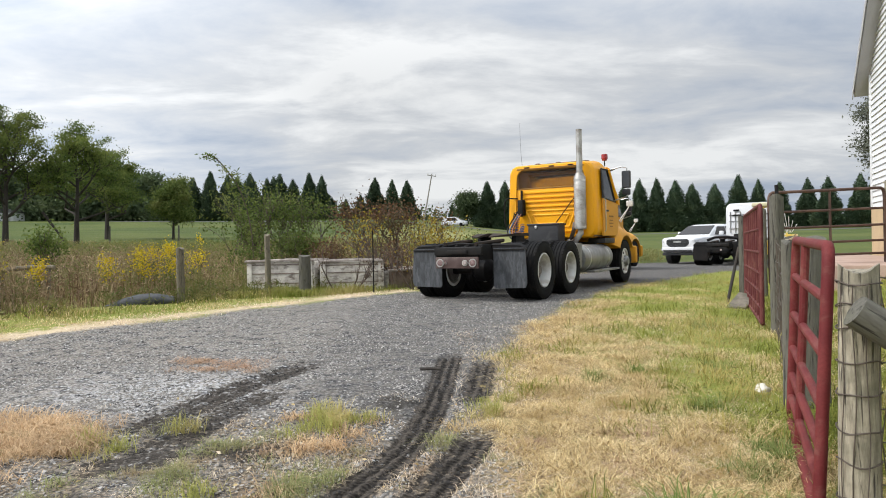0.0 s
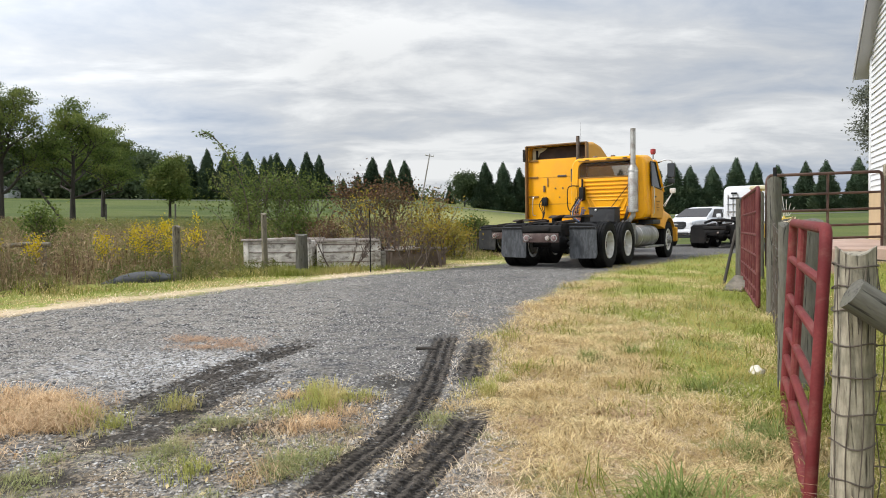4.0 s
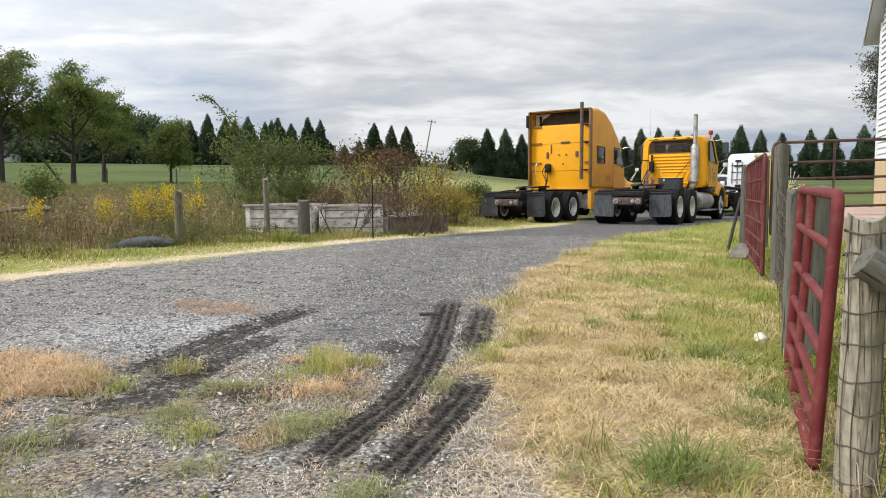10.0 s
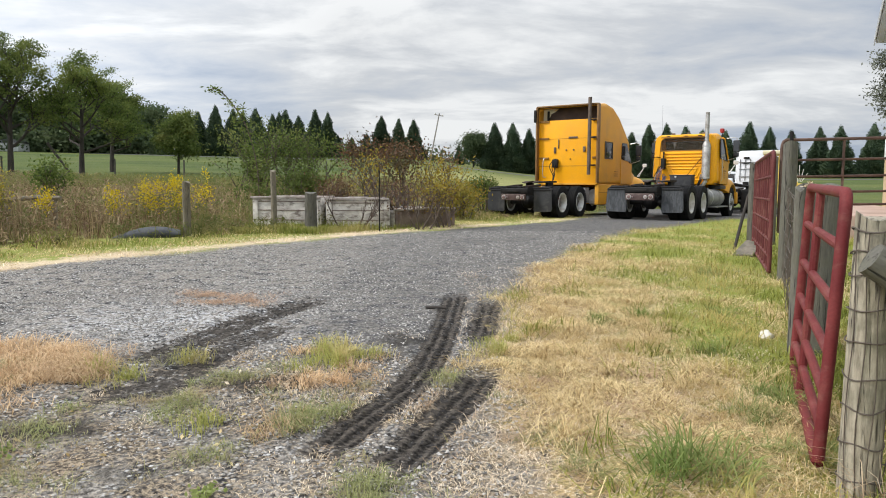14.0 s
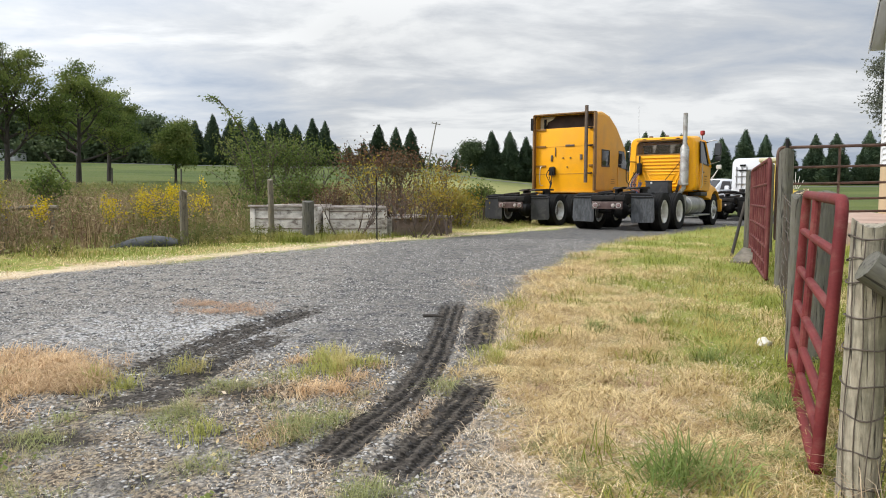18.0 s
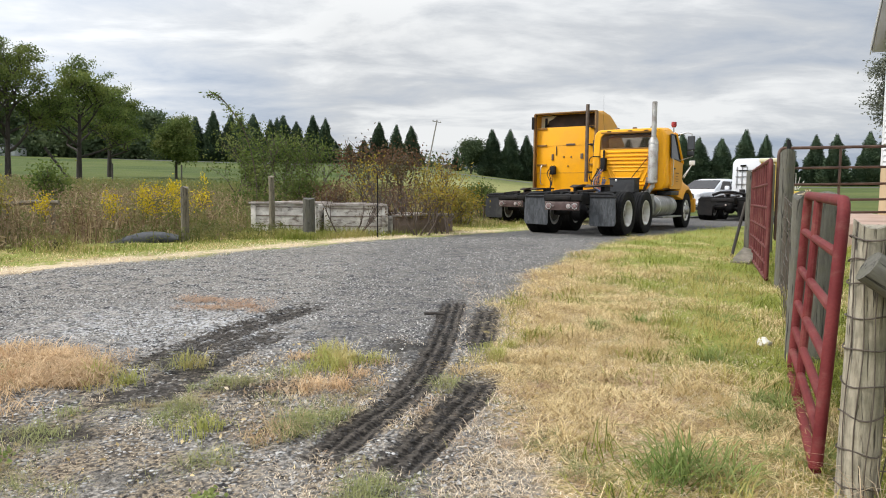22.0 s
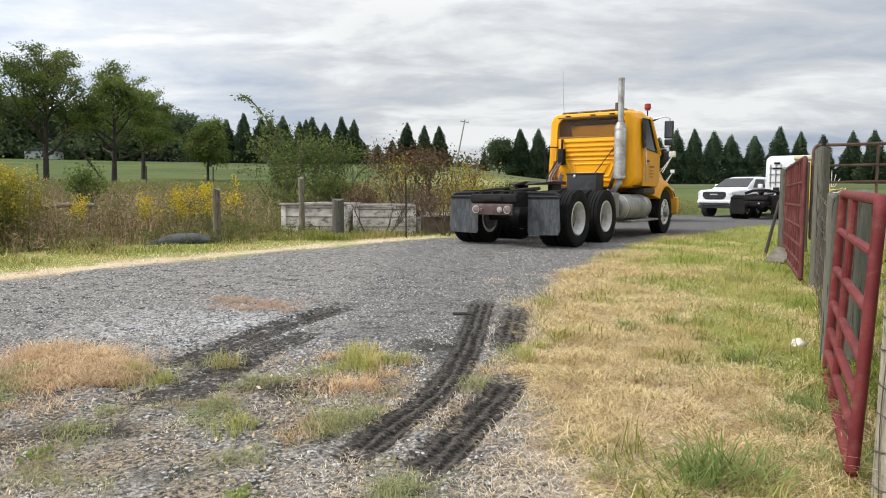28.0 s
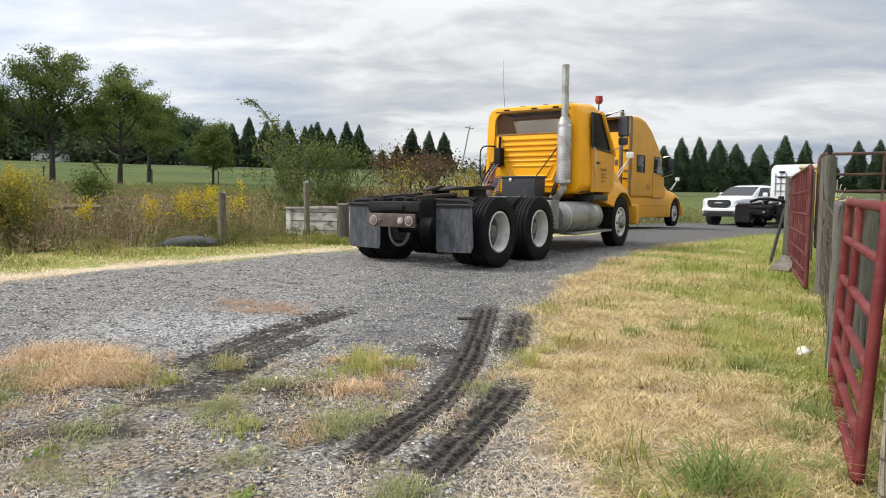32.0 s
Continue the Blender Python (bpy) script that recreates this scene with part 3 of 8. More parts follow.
def ground_material():
    g = Graph("drive_and_meadow_ground")
    p = g.position()
    road, dry, rut, mown = g.attr("road"), g.attr("dry"), g.attr("rut"), g.attr("mown")
    n1, n2, n3 = g.noise(p, 0.9, 6, 0.6), g.noise(p, 7.0, 5, 0.6), g.noise(p, 38.0, 4, 0.6)
    wob = g.math("ADD", g.math("MULTIPLY_ADD", n1, 1.1, -0.55), g.math("MULTIPLY_ADD", n2, 0.7, -0.35))
    on_road = g.ramp(g.math("ADD", road, wob), -0.10, 0.28)
    # gravel: crushed grey limestone over grey-brown fines
    v1, v2 = g.voronoi(p, 34.0), g.voronoi(p, 85.0)
    cell = g.voronoi(p, 34.0, "F1", "Color")
    sepc = g.node("ShaderNodeSeparateColor", Color=cell).outputs[0]
    stone = g.mix(g.math("POWER", sepc, 1.6), (0.10, 0.097, 0.094), (0.76, 0.745, 0.71))
    # crevices between the stones blackened in the colour, as shade would
    stone = g.mix(g.ramp(v1, 0.25, 0.58), stone, (0.025, 0.024, 0.025))
    fines = g.mix(g.ramp(n3, 0.3, 0.7), (0.085, 0.075, 0.065), (0.42, 0.385, 0.335))
    gravel = g.mix(g.ramp(n2, 0.35, 0.6), stone, fines)
    gravel = g.mix(g.math("MULTIPLY", g.ramp(g.noise(p, 1.7, 5, 0.7), 0.52, 0.72), 0.45), gravel, (0.10, 0.095, 0.092))
    # grass: sod under the blades
    green = g.mix(n2, (0.15, 0.19, 0.03), (0.27, 0.28, 0.075))
    tan = g.mix(n2, (0.60, 0.45, 0.23), (0.34, 0.23, 0.11))
    tan = g.mix(g.math("MULTIPLY", g.ramp(n3, 0.42, 0.6), 0.8), tan, (0.10, 0.075, 0.035))
    dd = g.ramp(g.math("ADD", dry, g.math("ADD", g.math("MULTIPLY_ADD", n1, 1.1, -0.55), g.math("MULTIPLY_ADD", n2, 0.9, -0.45))), 0.25, 0.75)
    grass = g.mix(dd, green, tan)
    lawn = g.mix(g.ramp(g.noise(p, 0.06, 5), 0.35, 0.65), (0.044, 0.070, 0.016), (0.086, 0.106, 0.026))
    lawn = g.mix(g.math("MULTIPLY", g.ramp(g.noise(g.scaled(p, (0.2, 1, 1)), 0.35, 5), 0.5, 0.7), 0.45), lawn, (0.15, 0.145, 0.055))
    lawn = g.mix(g.math("MULTIPLY", g.attr("hay"), g.math("MULTIPLY_ADD", n1, 0.6, 0.3)), lawn, (0.33, 0.31, 0.12))
    grass = g.mix(mown, grass, lawn)
    # pale bare earth along the left edge of the drive
    edge = g.attr("edge")
    bare = g.mix(n3, (0.66, 0.54, 0.38), (0.42, 0.32, 0.20))
    grass = g.mix(g.ramp(g.math("ADD", edge, g.math("ADD", g.math("MULTIPLY_ADD", n2, 1.4, -0.7), g.math("MULTIPLY_ADD", n1, 2.0, -1.0))), 0.3, 0.9), grass, bare)
    # trodden brown earth and rotted straw over the near end of the drive
    near = g.attr("worn")
    brown = g.mix(g.ramp(n3, 0.42, 0.60), (0.06, 0.046, 0.034), (0.31, 0.25, 0.175))
    gravel = g.mix(g.ramp(g.math("ADD", near, g.math("ADD", g.math("MULTIPLY_ADD", g.noise(p, 2.6, 5, 0.65), 1.6, -0.8), g.math("MULTIPLY_ADD", n3, 0.9, -0.45))), 0.35, 0.75), gravel, brown)
    # packed darker gravel where the vehicles stand, damp black earth in two hollows
    # a spread of paler, fresher stone
    gravel = g.mix(g.math("MULTIPLY", g.attr("fresh"), g.math("MULTIPLY", g.ramp(sepc, 0.25, 0.8), 0.6)), gravel, (0.62, 0.625, 0.63))
    gravel = g.mix(g.math("MULTIPLY", g.attr("packed"), 0.6), gravel, (0.07, 0.07, 0.072))
    damp = g.ramp(g.math("ADD", g.attr("damp"), g.math("ADD", g.math("MULTIPLY_ADD", g.noise(p, 5.0, 6, 0.7), 1.8, -0.9), g.math("MULTIPLY_ADD", n3, 0.8, -0.4))), 0.42, 0.85)
    gravel = g.mix(g.math("MULTIPLY", damp, 0.85), gravel, (0.035, 0.031, 0.026))
    col = g.mix(on_road, grass, gravel)
    # brown grass clinging to the right edge, then the pressed black soil of the wheel marks
    ru, rv = g.attr("rut_along"), g.attr("rut_across")
    rib = g.math("SINE", g.math("MULTIPLY_ADD", rv, 9.0, g.math("MULTIPLY", n2, 5.0)))
    lug = g.math("SINE", g.math("ADD", g.math("MULTIPLY", ru, 170.0), g.math("ADD", g.math("MULTIPLY", g.math("ABSOLUTE", rv), 5.0), g.math("MULTIPLY", n2, 5.0))))
    tread = g.math("MULTIPLY", g.ramp(rut, 0.5, 0.85), g.math("ADD", g.math("MULTIPLY", rib, 0.5), g.math("MULTIPLY", lug, 0.22)))
    # tread relief shaded by colour: grooves darker, ridges lighter
    soil = g.mix(g.ramp(g.math("ADD", tread, g.math("MULTIPLY_ADD", n3, 2.4, -1.2)), -0.9, 1.1), (0.018, 0.0155, 0.013), (0.18, 0.155, 0.13))
    rr = g.ramp(g.math("ADD", rut, g.math("ADD", g.math("MULTIPLY_ADD", n2, 2.2, -1.1), g.math("MULTIPLY_ADD", g.noise(p, 24.0, 5, 0.75), 3.2, -1.6))), 0.30, 0.66)
    col = g.mix(rr, col, soil)
    rough = g.math("MULTIPLY_ADD", rr, -0.12, 0.92)
    h = g.math("ADD", g.math("MULTIPLY", g.math("SUBTRACT", 1.0, v1), 0.6), g.math("MULTIPLY", g.math("SUBTRACT", 1.0, v2), 0.3))
    h = g.math("ADD", g.math("MULTIPLY", h, on_road), g.math("MULTIPLY", n3, 0.8))
    h = g.math("ADD", h, g.math("MULTIPLY", g.math("MULTIPLY", tread, rr), 0.7))
    g.set(Base_Color=col, Roughness=rough)
    g.b.inputs["Specular IOR Level"].default_value = 0.12
    h = g.math("ADD", h, g.math("MULTIPLY", g.math("MULTIPLY_ADD", g.noise(p, 75.0, 4, 0.7), 2.0, -1.0), rr))
    g.bump(h, 1.0, 0.025)
    return g.m


def dryness(x, y):
    """1 where the sod is straw-coloured, 0 where it is green."""
    d = smooth(np.interp(y, [0, 3, 6, 9, 12, 16], [1.6, 1.4, 1.75, 2.5, 3.2, 3.6]) - x, -0.9, 1.0)
    d = d * (1 - 0.75 * smooth(y, 8.0, 13.0)) * 0.50 + 0.25
    d = d - 0.32 * np.exp(-((x - 1.95) / 0.4) ** 2 - ((y - 5.75) / 0.5) ** 2) - 0.15 * np.exp(-((x - 1.7) / 0.5) ** 2 - ((y - 7.3) / 0.5) ** 2)
    left = smooth(-(x + 5.5 - 0.8 * (y - 8.57)), -0.2, 0.6)
    return np.where(left > 0.5, 0.35 + 0.25 * smooth(y, 18, 26), d)


def build_ground():
    xs, ys = spread(-2.7, 0.8, 0.016, -900, 900), spread(3.0, 7.2, 0.018, -400, 1300)
    X, Y = np.meshgrid(xs, ys)
    r, al, ac = rut_fields(X, Y)
    Z = ground_z(X, Y)
    near = 1 - smooth(np.hypot(X, Y), 14, 30)
    lump = np.array([noise.noise(Vector((a * 1.1, b * 1.1, 0.3))) for a, b in zip(X.ravel(), Y.ravel())]).reshape(X.shape)
    Z = Z + near * 0.018 * lump
    crumb = np.array([noise.noise(Vector((a * 9, b * 9, 1.3))) + 0.6 * noise.noise(Vector((a * 26, b * 26, 4.3))) for a, b in zip(X.ravel(), Y.ravel())]).reshape(X.shape)
    groove = np.cos(ac * math.pi * 2.6 + 1.5 * crumb)
    lug = np.sin(al * 2 * math.pi / 0.06 + np.abs(ac) * 2.6 + crumb)
    Z = Z - r * 0.026 + (r / 0.88) ** 4 * (0.003 * lug + 0.0055 * groove) + r * 0.017 * crumb
    Z = Z + near * 0.004 * crumb * (1 - r)
    nx, ny = len(xs), len(ys)
    idx = np.arange(nx * ny).reshape(ny, nx)
    faces = np.stack([idx[:-1, :-1], idx[:-1, 1:], idx[1:, 1:], idx[1:, :-1]], -1).reshape(-1, 4)
    ob = soup("ground", np.stack([X, Y, Z], -1).reshape(-1, 3), faces, ground_material(), smooth=True)
    left = (X - (-5.5 + 0.8 * (Y - 8.57))) * 0.78
    R = np.hypot(X, Y)
    fields = dict(rut_along=al, rut_across=ac, road=np.clip(road_inside(X, Y), -3, 3), dry=dryness(X, Y), rut=r,
                  edge=np.exp(-((left + 0.30) / 0.55) ** 2) * 0.85 * (1 - smooth(R, 20, 26)))
    fields["worn"] = (1 - smooth(Y, 3.6, 6.2)) * 0.52 + 0.25 * np.exp(-((X + 1.0) / 0.8) ** 2 - ((Y - 4.6) / 0.7) ** 2)
    fields["hay"] = smooth(X - 0.02 * Y, -12.0, -1.0) * (1 - 0.75 * smooth(R, 70, 120)) * (1 - 0.9 * smooth(X / np.maximum(Y, 1), 0.12, 0.24))
    fields["packed"] = np.maximum(smooth(Y, 10.5, 16.0), 0.75 * smooth(X, -1.7, -0.7) * smooth(Y, 4.0, 5.2))
    fields["damp"] = damp_spots(X, Y)
    fields["fresh"] = np.exp(-((X + 2.3) / 0.9) ** 2 - ((Y - 6.0) / 0.9) ** 2)
    fields["mown"] = smooth(R, 24, 34)
    for k, v in fields.items():
        a = ob.data.attributes.new(k, "FLOAT", "POINT")
        a.data.foreach_set("value", v.astype(np.float32).ravel())
    return tagged(ob, "grey gravel drive between dry and green grass verges and fields", "ground", kind="structure")


build_ground()


# ---- tractor units ----
def make_wheel(name, parent, at, side, outer=True, front=False):
    """A wheel about the x axis; side +1 faces right. Its hub carries the tyre and the rim."""
    w = 0.14
    s = side
    bm = bmesh.new()
    if front:
        lathe(bm, [(s * -0.10, 0.19), (s * 0.06, 0.20), (s * 0.08, 0.13), (s * 0.16, 0.12), (s * 0.20, 0.09), (s * 0.205, 0.02)], "x", 20)
    else:
        lathe(bm, [(s * -0.16, 0.2), (s * -0.10, 0.2), (s * -0.09, 0.105), (s * 0.015, 0.098), (s * 0.035, 0.075), (s * 0.04, 0.02)] if outer
              else [(-0.12, 0.2), (0.12, 0.2)], "x", 20)
    hub = part(name, bm, HUB_GRIME if not front else ALU, parent)
    hub.location = at
    bm = bmesh.new()
    prof = [(-w * 0.72, 0.30), (-w * 0.95, 0.34), (-w, 0.42), (-w * 0.93, 0.475), (-w * 0.84, 0.498), (-w * 0.5, 0.508), (-w * 0.46, 0.494),
            (-w * 0.40, 0.494), (-w * 0.36, 0.510), (-w * 0.05, 0.511), (-w * 0.03, 0.496), (w * 0.03, 0.496), (w * 0.05, 0.511), (w * 0.36, 0.510),
            (w * 0.40, 0.494), (w * 0.46, 0.494), (w * 0.5, 0.508), (w * 0.84, 0.498), (w * 0.93, 0.475), (w, 0.42), (w * 0.95, 0.34), (w * 0.72, 0.30)]
    lathe(bm, prof, "x", 44, closed=True)
    for k in range(44):  # shoulder blocks of the tread
        a = 2 * math.pi * k / 44
        for sx in (-1, 1):
            box(bm, sx * w * 0.80 - 0.018, sx * w * 0.80 + 0.018, -0.022, 0.022, 0.492, 0.510, m=Matrix.Rotation(a, 4, "X"))
    part("tyre", bm, RUBBER, hub, sharp=28)
    bm = bmesh.new()
    if front:
        lathe(bm, [(-s * w * 0.7, 0.302), (s * w * 0.86, 0.305), (s * w * 0.88, 0.285), (s * w * 0.55, 0.262), (s * w * 0.62, 0.225), (s * w * 0.80, 0.16), (s * w * 0.82, 0.12), (-s * w * 0.6, 0.12)], "x", 36, closed=True)
    else:
        d = -0.80 if outer else 0.62
        lathe(bm, [(-s * w * 0.75, 0.302), (s * w * 0.86, 0.305), (s * w * 0.90, 0.288), (s * w * 0.5, 0.262), (s * w * 0.05, 0.252), (-s * w * 0.75, 0.25)], "x", 36, closed=True)
        disc = bmesh.new()
        lathe(disc, [(s * w * (d - 0.06), 0.248), (s * w * d * 0.5, 0.246), (s * w * d * 0.9, 0.205), (s * w * d, 0.198), (s * w * (d + (0.16 if outer else -0.16)), 0.12), (s * w * (d - 0.1), 0.09)], "x", 30)
        part("wheel_disc", disc, DISC_GREY, hub)
    rim = part("rim", bm, RIM_WHITE, hub)
    if outer:  # hand holes and wheel nuts
        face = 0.80 if front else -0.66
        for k in range(10):
            a = 2 * math.pi * k / 10
            bm = bmesh.new()
            lathe(bm, [(s * w * face - 0.002, 0.014), (s * w * face + s * 0.035, 0.011)], "x", 6, (0, 0.135 * math.cos(a), 0.135 * math.sin(a)))
            part("wheel_nut", bm, HUB_GRIME if not front else STEEL, hub)
        for k in range(5):
            bm = bmesh.new()
            a = 2 * math.pi * (k + 0.5) / 5
            f = 0.70 if front else -0.72
            lathe(bm, [(s * w * f - 0.004, 0.028), (s * w * f + 0.012 * s, 0.026)], "x", 10, (0, (0.205 if front else 0.172) * math.cos(a), (0.205 if front else 0.172) * math.sin(a)))
            part("hand_hole", bm, PLASTIC, hub)
    return hub


def chassis(root, front_y, cab_y, bar=LIGHT_BAR, tank_y=2.35, flap_mat=FLAP, lens=(TAIL_LENS, TAIL_LENS_PALE)):
    """Frame, axles, wheels, flaps, lamps, coupling plate and tanks of a two-drive-axle tractor. Origin: ground under the rear axle."""
    wheels = []
    for sx in (-1, 1):
        bm = bmesh.new()
        box(bm, sx * 0.43 - 0.045, sx * 0.43 + 0.045, -0.95, front_y + 0.9, 0.72, 0.99, 0.012)
        part("frame_rail", bm, FRAME_BLACK, root)
    for y in (-0.9, 0.66, 2.1, 3.4):
        bm = bmesh.new()
        box(bm, -0.39, 0.39, y - 0.06, y + 0.06, 0.76, 0.95, 0.02)
        part("crossmember", bm, FRAME_BLACK, root)
    for y in (0, 1.32, front_y):
        bm = bmesh.new()
        tube(bm, [(-1.0, y, 0.51), (1.0, y, 0.51)], 0.075, n=12)
        if y < 2:
            lathe(bm, [(-0.22, 0.10), (-0.1, 0.22), (0.1, 0.22), (0.22, 0.1)], "x", 18, (0, y, 0.52))
        part("axle", bm, FRAME_BLACK, root)
    for y in (0, 1.32):
        for sx in (-1, 1):
            wheels.append((make_wheel("wheel", root, (sx * 1.08, y, 0.51), sx), (sx * 1.08, y, 0.51)))
            wheels.append((make_wheel("wheel", root, (sx * 0.75, y, 0.51), sx, outer=False), (sx * 0.75, y, 0.51)))
    for sx in (-1, 1):
        wheels.append((make_wheel("wheel", root, (sx * 1.04, front_y, 0.51), sx, front=True), (sx * 1.04, front_y, 0.51)))
        for y in (0.0, 1.32):
            bm = bmesh.new()
            lathe(bm, [(0.66, 0.1), (0.70, 0.14), (0.80, 0.14), (0.84, 0.1)], "z", 16, (sx * 0.5, y + 0.25, 0))
            part("air_spring", bm, RUBBER, root)
        # mud flaps hang from a bent bar
        bm = bmesh.new()
        a, b = 0.52, 1.12
        tube(bm, [(sx * 0.42, -0.60, 0.90), (sx * 0.50, -0.62, 0.975), (sx * (b - 0.10), -0.62, 0.955), (sx * (b + 0.01), -0.62, 0.88)], 0.026, n=8)
        hang = [(sx * (a - 0.02), 0.985), (sx * (b - 0.10), 0.97), (sx * (b + 0.015), 0.885), (sx * (b + 0.01), 0.865), (sx * (a - 0.02), 0.865)]
        panel(bm, hang if sx > 0 else hang[::-1], (-0.638, -0.618))
        part("flap_bracket", bm, FRAME_BLACK, root)
        bm = bmesh.new()   # bent guard plate running forward over the tyre
        loft(bm, [[Vector((sx * x, y, z + d)) for x, d in ((a - 0.03, 0), (b - 0.12, 0), (b - 0.0, -0.05), (b - 0.0, -0.065), (b - 0.12, -0.02), (a - 0.03, -0.02))] for y, z in ((-0.625, 0.96), (-0.60, 0.985), (-0.57, 0.992))])
        part("flap_guard", bm, FRAME_BLACK, root)
        bm = bmesh.new()
        out = [(sx * a, 0.92), (sx * (b - 0.04), 0.92), (sx * b, 0.88), (sx * (b + 0.03), 0.32), (sx * (b - 0.01), 0.235), (sx * (a + 0.03), 0.22), (sx * a, 0.27)]
        panel(bm, out if sx > 0 else out[::-1], (-0.655, -0.64))
        for x0 in (0.70, 0.85, 1.0):
            box(bm, sx * x0 - 0.03, sx * x0 + 0.03, -0.668, -0.652, 0.885, 0.905, 0.003, 1)
        flap = part("mud_flap", bm, flap_mat, root, "dusty black rubber mud flap")
        bm = bmesh.new()
        box(bm, min(sx * a, sx * b) + 0.01, max(sx * a, sx * b) - 0.02, -0.676, -0.655, 0.875, 0.905, 0.004)
        part("clamp_bar", bm, FRAME_BLACK, flap)
        # quarter fenders over the wheels are missing; a frame step ahead of the tyres
        bm = bmesh.new()
        box(bm, min(sx * 0.62, sx * 1.10), max(sx * 0.62, sx * 1.10), 1.94, 2.28, 0.46, 0.97, 0.025)
        part("battery_box", bm, ALU, root)
        # fuel tank with straps
        bm = bmesh.new()
        y0, y1 = tank_y, max(tank_y + 1.2, min(4.25, front_y - 0.95))
        lathe(bm, [(y0, 0.18), (y0 + 0.01, 0.26), (y0 + 0.05, 0.285), (y1 - 0.05, 0.285), (y1 - 0.01, 0.26), (y1, 0.18)], "y", 28, (sx * 0.88, 0, 0.65))
        tank = part("fuel_tank", bm, ALU, root, "weathered aluminium fuel tank")
        for y in (y0 + 0.3, y1 - 0.3):
            bm = bmesh.new()
            lathe(bm, [(y - 0.03, 0.29), (y + 0.03, 0.29)], "y", 28, (sx * 0.88, 0, 0.65))
            part("strap", bm, STEEL, tank)
        bm = bmesh.new()
        box(bm, min(sx * 0.88, sx * 1.2), max(sx * 0.88, sx * 1.2), y0 + 0.4, y1 + 0.35, 0.34, 0.385, 0.01)
        part("step_plate", bm, ALU, tank)
    # tail bar with lamps
    bm = bmesh.new()
    box(bm, -0.47, 0.47, -1.0, -0.93, 0.80, 0.945, 0.025)
    box(bm, -0.20, 0.20, -1.03, -0.99, 0.82, 0.90, 0.02)
    part("rear_crossbar", bm, FRAME_BLACK, root)
    bm = bmesh.new()
    box(bm, -0.42, 0.42, -1.04, -0.99, 0.58, 0.775, 0.012)
    lampbar = part("tail_light_bar", bm, bar, root, "grimy maroon tail lamp bar")
    for x, mt, r in ((-0.32, lens[0], 0.058), (0.32, lens[0], 0.058), (0.17, lens[1], 0.042), (-0.21, lens[0], 0.018)):
        bm = bmesh.new()
        lathe(bm, [(-1.066, r * 0.7), (-1.062, r * 0.9), (-1.05, r), (-1.035, r)], "y", 18, (x, 0, 0.675))
        lamp = part("tail_lamp", bm, mt, lampbar)
        bm = bmesh.new()
        lathe(bm, [(-1.056, r * 1.22), (-1.036, r * 1.24), (-1.036, r * 1.02), (-1.056, r * 1.02)], "y", 18, (x, 0, 0.675), closed=True)
        part("lamp_ring", bm, bar if bar is FRAME_BLACK else STEEL, lampbar)
    # coupling plate
    bm = bmesh.new()
    out = [(-0.44, 0.62), (-0.44, 1.05), (-0.30, 1.42), (0.30, 1.42), (0.44, 1.05), (0.44, 0.62), (0.30, 0.10), (0.12, -0.02), (0.055, 0.30), (0.04, 0.66), (-0.04, 0.66), (-0.055, 0.30), (-0.12, -0.02), (-0.30, 0.10)]
    loft(bm, [[Vector((x, y, 1.135 + (0 if y > 0.3 else -0.10 * (0.3 - y)))) for x, y in out], [Vector((x, y, 1.19 + (0 if y > 0.3 else -0.22 * (0.3 - y)))) for x, y in out]])
    fw = part("fifth_wheel", bm, GREASE, root, "greasy brown coupling plate")
    bm = bmesh.new()
    for sx in (-1, 1):
        box(bm, sx * 0.36 - 0.05, sx * 0.36 + 0.05, 0.55, 0.95, 0.98, 1.15, 0.015)
        box(bm, sx * 0.43 - 0.06, sx * 0.43 + 0.06, 0.2, 1.5, 0.985, 1.01, 0.004)
    part("coupling_stand", bm, FRAME_BLACK, fw)
    for sx in (-1, 1):
        bm = bmesh.new()
        tube(bm, [(sx * 0.30, -0.88, 0.995), (sx * 0.34, -0.3, 1.03), (sx * 0.33, 0.15, 1.05)], 0.035, n=6)
        part("ramp_rail", bm, GREASE, root)
    bm = bmesh.new()
    for x in (-0.28, -0.1, 0.12, 0.3):
        box(bm, x - 0.025, x + 0.025, -0.86, -0.66, 0.93, 0.985, 0.012)
    hose(bm, [(-0.36, -0.9, 0.95), (-0.1, -0.72, 1.0), (0.15, -0.78, 0.99), (0.38, -0.6, 0.97)], 0.02)
    part("rear_fittings", bm, FRAME_BLACK, root)
    for y in (-0.35, 0.62, 1.75):
        bm = bmesh.new()
        tube(bm, [(-0.62, y, 0.80), (-0.3, y + 0.05, 0.93), (0.3, y + 0.05, 0.93), (0.62, y, 0.80)], 0.04, n=8)
        part("torque_rod", bm, FRAME_BLACK, root)
    # deck plate behind the cab and air hoses
    bm = bmesh.new()
    box(bm, -0.5, 0.5, cab_y - 1.05, cab_y - 0.25, 0.995, 1.02, 0.005)
    part("deck_plate", bm, ALU, root)
    return wheels


def coil(bm, a, b, r, turns, thick):
    a, b = Vector(a), Vector(b)
    d = (b - a).normalized()
    u = d.orthogonal().normalized()
    v = d.cross(u)
    n = turns * 8
    return tube(bm, [a + (b - a) * (k / n) + (u * math.cos(k * math.pi / 4) + v * math.sin(k * math.pi / 4)) * r for k in range(n + 1)], thick, n=5)


